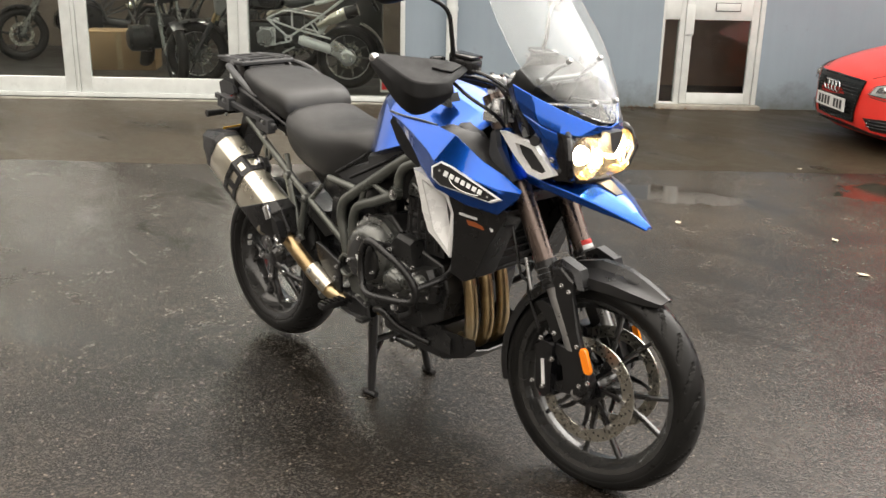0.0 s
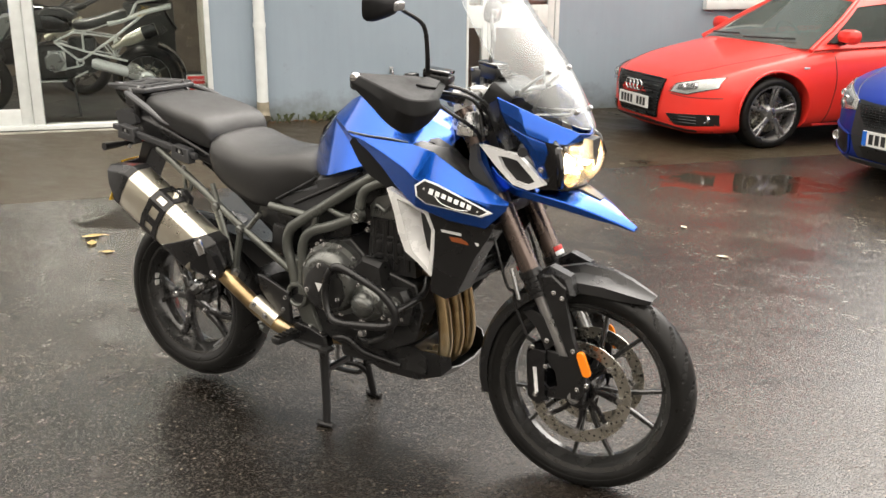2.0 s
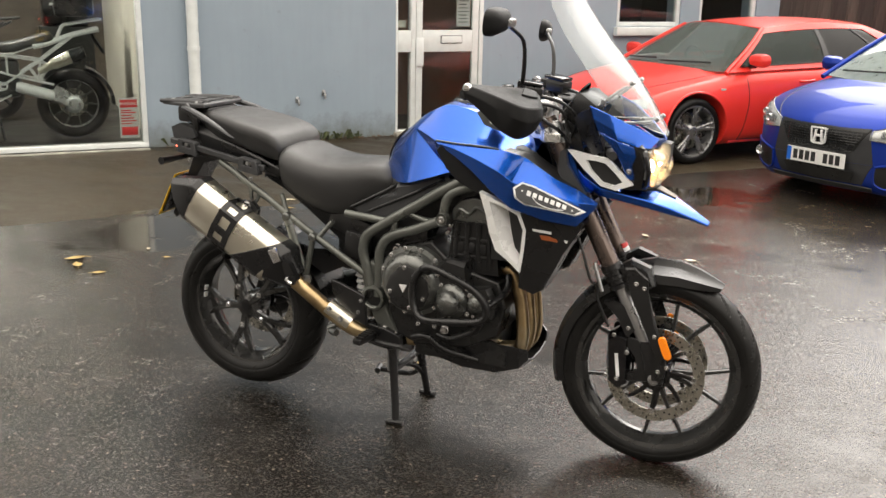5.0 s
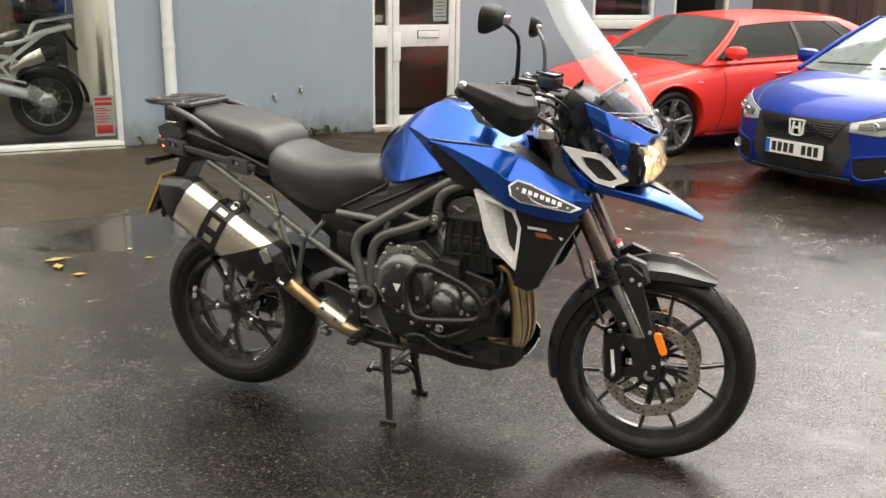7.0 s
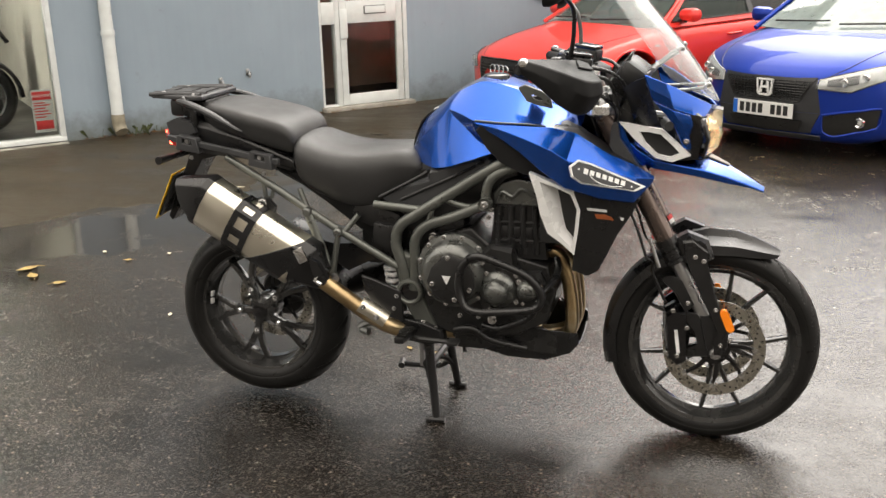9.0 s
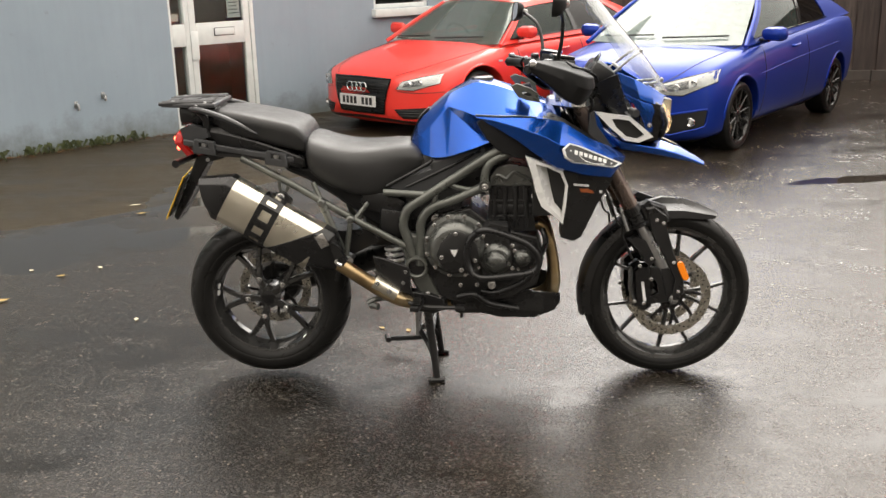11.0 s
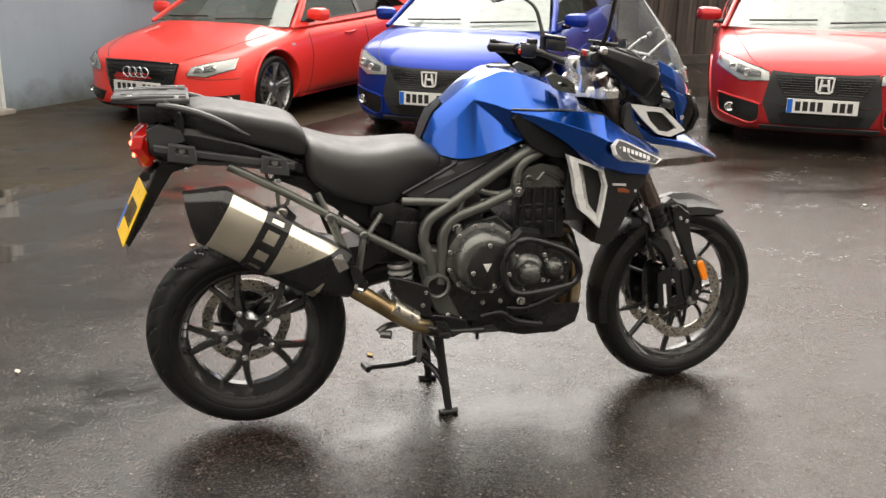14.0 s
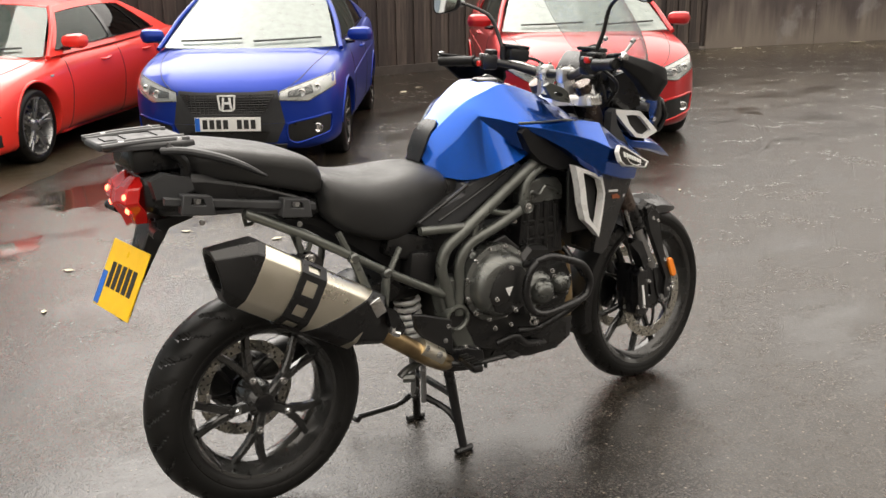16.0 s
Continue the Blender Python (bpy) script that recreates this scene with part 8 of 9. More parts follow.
def door_lines(car, tree, xs, z1, handles, paint):
    for s in (1, -1):
        for x in xs:
            part("seam", skin_line(tree, [(x, z1), (x - 0.02, 0.55), (x + 0.01, 0.32), (x + 0.05, 0.20)], "side", 0.0035, s), INK, car)
        part("seam", skin_line(tree, [(xs[0] + 0.05, 0.20), ((xs[0] + xs[-1]) / 2, 0.195), (xs[-1] + 0.05, 0.20)], "side", 0.0035, s), INK, car)
        for x, z in handles:
            hit, _, _, _ = tree.ray_cast(*aim(Vector((x, z)), "side"))
            y = hit.y
            part("door_handle", tube(B(), [(x + 0.09, (y - 0.004) * s, z), (x + 0.06, (y + 0.022) * s, z), (x - 0.06, (y + 0.022) * s, z + 0.006), (x - 0.09, (y - 0.004) * s, z + 0.006)], 0.012, 8, 4), paint, car)


# red saloon, parked along the wall
SALOON = [(0.0, .34, .33, .44, .50), (-.008, .50, .25, .49, .535), (-.025, .62, .185, .515, .56), (-.06, .715, .140, .535, .585), (-.13, .79, .118, .565, .622), (-.26, .835, .112, .605, .668), (-.45, .855, .115, .655, .722), (-.80, .865, .12, .712, .792), (-1.15, .868, .125, .760, .842),
          (-1.6, .870, .145, .790, .835), (-2.3, .870, .145, .805, .835), (-3.0, .867, .145, .825, .855), (-3.5, .860, .15, .850, .890), (-3.95, .842, .165, .862, .915), (-4.25, .80, .20, .845, .915), (-4.38, .72, .26, .78, .85), (-4.43, .58, .34, .70, .76)]
car = thing("saloon_car", "bright red saloon car parked along the wall, wet", "car", pose(-1.225, 5.62, 0, 0, 0, -130.3), "cars parked in the yard")
AXLES = (-0.80, -3.44)
body, tree = car_body(car, CARRED, SALOON, 0.34, AXLES, 0.78, 0.292, 0.325)
for x in AXLES:
    for s in (1, -1):
        car_wheel(car, x, 0.78 * s, 0.292, 5, WHITEALLOY)
cabin(car, CARRED, (-1.17, 0.755, 0.822), (-1.74, 0.545, 1.165), (-3.86, 0.68, 0.900), (-3.10, 0.53, 1.185), 0.20, 0.040, 0.040, (0.0, 0.035, 0.43, 0.46, 0.74, 0.755, 0.86, 1.0), (1, 3, 5), CARGLASS)
cabin_inside(car, -1.17, 0.822)
door_mirrors(car, CARRED, -1.40, 0.905, 0.905)
part("grille", skin_patch(tree, ([(-0.385, 0.548), (0, 0.558), (0.385, 0.548)], [(-0.30, 0.228), (0, 0.222), (0.30, 0.228)]), "front", 16, 9, 0.006, 0.010), GRILLE, car, "black single-frame grille", 40)
grille_bars(car, tree, [0.25 + i * 0.0265 for i in range(11)], lambda z: 0.296 + (z - 0.225) * 0.25, 0.018)
edge = [tree.ray_cast(Vector((1, y, z)), Vector((-1, 0, 0)))[0] for y, z in [(-0.385 + 0.077 * i, 0.549 + 0.008 * (1 - abs(i - 5) / 5)) for i in range(11)] + [(0.36, 0.45), (0.33, 0.34), (0.30, 0.228)] + [(0.30 - 0.06 * i, 0.224) for i in range(11)] + [(-0.33, 0.34), (-0.36, 0.45)]]
part("grille_frame", tube(B(), [p + Vector((0.012, 0, 0)) for p in edge], 0.009, 8, 1, True), GLOSSBLACK, car, "gloss black grille frame")
bm = B()
for i in range(4):
    tube(bm, [(0.034, -0.093 + i * 0.062 + 0.041 * math.cos(k * math.pi / 10), 0.468 + 0.041 * math.sin(k * math.pi / 10)) for k in range(20)], 0.006, 6, 1, True)
part("emblem", bm, CHROME, car, "chrome ring emblem")
plate(car, 0.030, 0.338, 0.50, False)
for s in (1, -1):
    lamp_unit(car, tree, [(0.50 * s, 0.528), (0.63 * s, 0.566), (0.765 * s, 0.596)], [(0.455 * s, 0.458), (0.61 * s, 0.449), (0.775 * s, 0.508)], ((0.35, 0.5, 0.026), (0.62, 0.5, 0.024)))
    part("lower_grille", skin_patch(tree, ([(0.42 * s, 0.272), (0.60 * s, 0.286), (0.795 * s, 0.298)], [(0.50 * s, 0.186), (0.60 * s, 0.186), (0.79 * s, 0.206)]), "front", 12, 5, 0.006, 0.010), GRILLE, car, "black lower intake", 40)
    hit, _, _, _ = tree.ray_cast(Vector((1, 0.745 * s, 0.252)), Vector((-1, 0, 0)))
    bm = B()
    lathe(bm, [(0, 0.006), (0.018, 0.004), (0.028, 0.012), (0.034, 0.010), (0.036, -0.004)], hit + Vector((0.012, 0, 0)), "x", 18)
    part("fog_lamp", bm, CHROME, car)
    bm = B()
    for z in (0.218, 0.242, 0.266):
        hits = [tree.ray_cast(Vector((1, y * s, z)), Vector((-1, 0, 0)))[0] for y in np.linspace(0.47, 0.69, 6)]
        tube(bm, [h + Vector((0.018, 0, 0)) for h in hits], 0.004, 6, 1)
    part("grille_mesh", bm, GLOSSBLACK, car, "", 0)
    part("seam", skin_line(tree, [(-0.09, 0.40 * s), (-0.30, 0.56 * s), (-0.7, 0.665 * s), (-1.15, 0.705 * s)], "top", 0.0035), INK, car)
    part("seam", skin_line(tree, [(0.46 * s, 0.440), (0.62 * s, 0.425), (0.80 * s, 0.430)], "front", 0.003), INK, car)
    hit, _, _, _ = tree.ray_cast(*aim(Vector((-1.07, 0.655)), "side"))
    part("side_repeater", box(B(), (-1.07, (hit.y + 0.001) * s, 0.655), (0.055, 0.010, 0.018), 0.004), LAMPCLEAR, car, "small clear side repeater")
    part("side_skirt", skin_line(tree, [(-1.20, 0.185), (-2.1, 0.180), (-3.05, 0.185)], "side", 0.016, s), CARRED, car)
part("splitter", skin_patch(tree, ([(-0.74, 0.150), (0, 0.192), (0.74, 0.150)], [(-0.72, 0.132), (0, 0.168), (0.72, 0.132)]), "front", 16, 2, 0.010, 0.012), GRILLE, car, "black lower lip", 40)
door_lines(car, tree, (-1.34, -2.38, -3.20), 0.80, ((-2.06, 0.705), (-2.98, 0.722)), CARRED)


HATCH = [(0.0, .30, .36, .50, .545), (-.008, .46, .28, .545, .575), (-.025, .58, .205, .57, .602), (-.06, .67, .160, .602, .634), (-.13, .745, .135, .645, .682), (-.26, .795, .125, .695, .742), (-.45, .82, .125, .738, .795), (-.78, .832, .13, .785, .850), (-1.05, .835, .155, .818, .880),
         (-1.5, .838, .155, .845, .875), (-2.2, .84, .155, .885, .90), (-2.9, .838, .16, .92, .935), (-3.4, .825, .17, .945, .955), (-3.75, .80, .20, .94, .955), (-3.95, .75, .26, .87, .90), (-4.03, .65, .34, .78, .82)]


def hatchback(label, m, paint):
    car = thing("hatchback_car", label, "car", m, "cars parked in the yard")
    axles = (-0.79, -3.24)
    body, tree = car_body(car, paint, HATCH, 0.36, axles, 0.755, 0.282, 0.318)
    for x in axles:
        for s in (1, -1):
            car_wheel(car, x, 0.755 * s, 0.282, 10, DARKALLOY)
    cabin(car, paint, (-1.00, 0.715, 0.868), (-1.66, 0.560, 1.240), (-3.86, 0.66, 0.985), (-3.40, 0.50, 1.190), 0.20, 0.085, 0.045, (0.0, 0.035, 0.42, 0.45, 0.72, 1.0), (1, 3), SKYGLASS)
    cabin_inside(car, -1.00, 0.868)
    door_mirrors(car, paint, -1.24, 0.885, 0.922)
    # dark bumper field from lamp to lamp, drawn in towards the road
    part("bumper_insert", skin_patch(tree, ([(-0.372, 0.588), (0, 0.575), (0.372, 0.588)], [(-0.415, 0.355), (0, 0.350), (0.415, 0.355)]), "front", 16, 7, 0.004, 0.006), BUMPER, car, "dark grey bumper field", 40)
    part("bumper_insert", skin_patch(tree, ([(-0.415, 0.353), (0, 0.348), (0.415, 0.353)], [(-0.345, 0.205), (0, 0.200), (0.345, 0.205)]), "front", 16, 6, 0.004, 0.006), BUMPER, car, "dark grey bumper field", 40)
    part("grille", skin_patch(tree, ([(-0.372, 0.600), (-0.2, 0.590), (0.2, 0.590), (0.372, 0.600)], [(-0.275, 0.437), (-0.19, 0.416), (0.19, 0.416), (0.275, 0.437)]), "front", 16, 7, 0.012, 0.006), GRILLE, car, "black mesh grille", 40)
    grille_bars(car, tree, [0.428 + 0.018 * i for i in range(9)], lambda z: 0.262 + (z - 0.428) * 0.60, 0.020, 0.0028, 22)
    part("lower_grille", skin_patch(tree, ([(-0.30, 0.292), (0, 0.290), (0.30, 0.292)], [(-0.26, 0.222), (0, 0.218), (0.26, 0.222)]), "front", 12, 4, 0.012, 0.006), GRILLE, car, "black lower intake", 40)
    part("lip", skin_patch(tree, ([(-0.42, 0.196), (0, 0.198), (0.42, 0.196)], [(-0.41, 0.165), (0, 0.168), (0.41, 0.165)]), "front", 12, 2, 0.014, 0.010), BUMPER, car, "", 40)
    # badge in the grille
    zb = 0.512
    hit, _, _, _ = tree.ray_cast(Vector((1, 0, zb)), Vector((-1, 0, 0)))
    o = [(-0.068, 0.056), (-0.058, 0.061), (0.058, 0.061), (0.068, 0.056), (0.058, -0.047), (0.035, -0.061), (-0.035, -0.061), (-0.058, -0.047)]
    i = [(y * 0.80, z * 0.80) for y, z in o]
    bm = B()
    grid(bm, [[(hit.x + d, y, zb + z) for y, z in q] for q, d in ((o, 0.012), (o, 0.030), (i, 0.030), (i, 0.014), (o, 0.012))], True)
    for s in (1, -1):
        box(bm, (hit.x + 0.024, 0.027 * s, zb), (0.016, 0.017, 0.086), 0.003, (7 * s, 0, 0))
    box(bm, (hit.x + 0.024, 0, zb), (0.014, 0.044, 0.018), 0.003)
    part("emblem", bm, SILVER, car, "bright silver emblem", 20)
    hit, _, _, _ = tree.ray_cast(Vector((1, 0, 0.357)), Vector((-1, 0, 0)))
    plate(car, hit.x + 0.024, 0.357)
    for s in (1, -1):
        lamp_unit(car, tree, [(0.385 * s, 0.588), (0.56 * s, 0.640), (0.755 * s, 0.696)], [(0.380 * s, 0.524), (0.585 * s, 0.508), (0.765 * s, 0.600)], ((0.42, 0.5, 0.030), (0.70, 0.5, 0.026)), "clear swept-back headlamp")
        part("fog_panel", skin_patch(tree, ([(0.43 * s, 0.345), (0.56 * s, 0.372), (0.735 * s, 0.395)], [(0.43 * s, 0.235), (0.50 * s, 0.195), (0.72 * s, 0.258)]), "front", 12, 6, 0.006, 0.008), GRILLE, car, "black fog lamp panel", 40)
        rim = [tree.ray_cast(Vector((1, y * s, z)), Vector((-1, 0, 0)))[0] for y, z in ((0.43, 0.345), (0.49, 0.359), (0.56, 0.372), (0.65, 0.385), (0.735, 0.395), (0.735, 0.33), (0.72, 0.258), (0.62, 0.228), (0.50, 0.195), (0.45, 0.212), (0.43, 0.235), (0.425, 0.29))]
        part("fog_rim", tube(B(), [p + Vector((0.008, 0, 0)) for p in rim if p], 0.009, 8, 2, True), paint, car)
        hit, _, _, _ = tree.ray_cast(Vector((1, 0.645 * s, 0.300)), Vector((-1, 0, 0)))
        bm = B()
        lathe(bm, [(0, 0.006), (0.020, 0.004), (0.030, 0.012), (0.036, 0.010), (0.038, -0.004)], hit + Vector((0.012, 0, 0)), "x", 18)
        part("fog_lamp", bm, CHROME, car)
        part("seam", skin_line(tree, [(-0.04, 0.385 * s), (-0.22, 0.53 * s), (-0.6, 0.625 * s), (-1.02, 0.672 * s)], "top", 0.0035), INK, car)
        part("side_crease", skin_line(tree, [(-1.15, 0.60), (-2.0, 0.66), (-3.2, 0.72)], "side", 0.006, s), paint, car)
        part("side_skirt", skin_line(tree, [(-1.15, 0.185), (-2.0, 0.180), (-2.88, 0.185)], "side", 0.014, s), GRILLE, car, "black sill strip")
    door_lines(car, tree, (-1.22, -2.30), 0.85, ((-1.98, 0.775),), paint)
    part("aerial", tube(B(), [(-3.15, 0, 1.31), (-3.25, 0, 1.37)], [0.014, 0.004], 8, 1), GLOSSBLACK, car)
    return car


hatchback("blue hatchback car parked nose out, wet, black grille", pose(0.996, 4.438, 0, 0, 0, -124.8), CARBLUE)
hatchback("deep red hatchback car parked nose out, wet, black grille", pose(3.845, 3.42, 0, 0, 0, -121.7) @ Matrix.Scale(1.055, 4), CARRED2)

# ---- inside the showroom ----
# unseen ceiling panels, added to brighten the showroom interior
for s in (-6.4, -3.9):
    cl = thing("added_ceiling_light", "flat white ceiling light added out of view to brighten the showroom", "ceiling light", WALL_M, "showroom ceiling lights")
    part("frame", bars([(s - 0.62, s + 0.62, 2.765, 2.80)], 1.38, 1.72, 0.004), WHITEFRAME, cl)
    part("diffuser", bars([(s - 0.60, s + 0.60, 2.755, 2.765)], 1.40, 1.70, 0.0), glow("fill_light_diffuser_%d" % int(-s), (1.0, 0.93, 0.80), 34.0), cl)


def shop_bike(m, label, silver, tank_mat):
    """A motorcycle seen through the shop window, x ahead."""
    b = thing("motorcycle", label, "motorcycle", m, "motorcycles in the showroom")
    for name, x, r, half in (("front_wheel", 0.76, 0.315, 0.055), ("rear_wheel", -0.74, 0.31, 0.08)):
        hub = part(name, lathe(B(), [(0, -0.05), (0.05, -0.05), (0.05, 0.05), (0, 0.05)], (x, 0, r), "y", 20), silver, b)
        part("tyre", lathe(B(), tyre_profile(r, r * 0.72, half), (x, 0, r), "y", 56), RUBBER, hub)
        part("rim", lathe(B(), [(r * 0.74, -half * 0.75), (r * 0.68, -half * 0.4), (r * 0.66, 0), (r * 0.68, half * 0.4), (r * 0.74, half * 0.75), (r * 0.71, 0), (r * 0.74, -half * 0.75)], (x, 0, r), "y", 48), WHEELBLACK, hub)
        for k in range(5):
            bm = B()
            spoke(bm, 72 * k, 72 * k + 8, 0.04, r * 0.70, 0, 0, 0.016, 0.012, 0.012)
            bm.transform(Matrix.Translation((x, 0, r)))
            part("spoke", bm, WHEELBLACK, hub)
        brake_disc(hub, x, 0.06, r, 0.14, 0.10)
    for s in (-1, 1):
        part("frame_tube", tube(B(), [(0.30, 0.06 * s, 0.92), (0.05, 0.16 * s, 0.78), (-0.14, 0.17 * s, 0.62), (-0.20, 0.16 * s, 0.46)], 0.018, 8, 3), silver, b)
        part("frame_tube", tube(B(), [(0.22, 0.12 * s, 0.74), (-0.15, 0.17 * s, 0.60)], 0.014, 8, 1), silver, b)
        part("subframe", tube(B(), [(-0.18, 0.15 * s, 0.60), (-0.48, 0.15 * s, 0.80), (-0.95, 0.13 * s, 1.02)], 0.015, 8, 2), silver, b)
        part("subframe", tube(B(), [(-0.16, 0.15 * s, 0.80), (-0.40, 0.15 * s, 0.83), (-0.62, 0.15 * s, 0.94)], 0.013, 8, 2), silver, b)
        part("subframe_strut", tube(B(), [(-0.22, 0.15 * s, 0.52), (-0.36, 0.15 * s, 0.82)], 0.011, 8, 1), silver, b)
        part("subframe_strut", tube(B(), [(-0.20, 0.155 * s, 0.52), (-0.62, 0.15 * s, 0.66), (-0.60, 0.15 * s, 0.86)], 0.011, 8, 2), silver, b)
        part("fork_leg", tube(B(), [(0.36, 0.10 * s, 1.0), (0.60, 0.10 * s, 0.60)], 0.022, 12, 1), ENGINEGREY, b)
        part("fork_slider", tube(B(), [(0.58, 0.10 * s, 0.63), (0.76, 0.10 * s, 0.315)], 0.030, 12, 1), ENGINEGREY, b, "grey alloy fork slider")
    bm = B()
    tube(bm, [(-0.16, 0.10, 0.46), (-0.45, 0.12, 0.40), (-0.74, 0.12, 0.315)], [0.05, 0.055, 0.07], 14, 4)
    lathe(bm, [(0, 0.19), (0.06, 0.185), (0.09, 0.16), (0.09, 0.10), (0, 0.09)], (-0.74, 0, 0.315), "y", 20)
    part("shaft_drive", bm, silver, b, "silver shaft drive housing")
    bm = B()
    box(bm, (0.05, 0, 0.50), (0.46, 0.30, 0.34), 0.05)
    lathe(bm, [(0, 0.36), (0.09, 0.355), (0.13, 0.32), (0.14, 0.12)], (0.16, 0, 0.44), "y", 24)
    lathe(bm, [(0, -0.36), (0.09, -0.355), (0.13, -0.32), (0.14, -0.12)], (0.20, 0, 0.44), "y", 24)
    part("engine", bm, ENGINE, b, "dark flat-twin engine")
    bm = B()
    for i in range(6):
        for s in (-1, 1):
            box(bm, (0.16, (0.20 + 0.022 * i) * s, 0.46), (0.24, 0.007, 0.22), 0.002)
    part("rib", bm, ENGINEGREY, b)
    bm = B()
    loft_x(bm, [(x, [(0, zb), (w, zb), (w * 1.05, (zb + zt) / 2), (w * 0.8, zt - 0.02), (0, zt)]) for x, w, zt, zb in ((-0.12, 0.10, 0.92, 0.80), (0.0, 0.17, 1.02, 0.78), (0.15, 0.19, 1.06, 0.78), (0.30, 0.15, 1.02, 0.82), (0.42, 0.09, 0.96, 0.86))])
    part("fuel_tank", bm, tank_mat, b, "", 180, 2)
    bm = B()
    loft_x(bm, [(x, [(0, zb), (w, zb), (w * 1.02, (zb + zt) / 2), (w * 0.75, zt), (0, zt + 0.01)]) for x, w, zt, zb in ((-0.85, 0.09, 0.98, 0.92), (-0.65, 0.14, 0.97, 0.88), (-0.40, 0.15, 0.90, 0.82), (-0.15, 0.11, 0.90, 0.80))])
    part("seat", bm, VINYL, b, "", 180, 2)
    part("silencer", tube(B(), [(-0.45, 0.20, 0.62), (-0.62, 0.21, 0.70), (-0.86, 0.22, 0.80)], [0.035, 0.055, 0.058], 16, 3), STEEL, b, "steel silencer")
    part("handlebar", tube(B(), [(0.18, -0.42, 1.10), (0.30, -0.2, 1.12), (0.34, 0, 1.08), (0.30, 0.2, 1.12), (0.18, 0.42, 1.10)], 0.012, 10, 4), PLASTIC, b)
    bm = B()
    box(bm, (0.46, 0, 0.98), (0.16, 0.22, 0.18), 0.04)
    part("headlamp", bm, GREYPLASTIC, b)
    bm = B()
    rows = []
    for k in range(8):
        a = radians(55 + 11 * k)
        rows.append([(0.76 + 0.34 * math.cos(a), u * 0.07, 0.315 + (0.34 - 0.03 * u * u) * math.sin(a)) for u in (-1, -0.5, 0, 0.5, 1)])
    grid(bm, rows)
    part("mudguard", thicken(bm, 0.005), PLASTIC, b)
    part("rear_rack", tube(B(), [(-0.60, 0.12, 0.95), (-0.75, 0.12, 1.04), (-1.02, 0.11, 1.06), (-1.02, -0.11, 1.06), (-0.75, -0.12, 1.04), (-0.60, -0.12, 0.95)], 0.013, 8, 3), silver, b)
    part("stand", tube(B(), [(-0.1, 0.12, 0.35), (-0.12, 0.26, 0.012)], 0.014, 8, 1), PLASTIC, b)
    return b


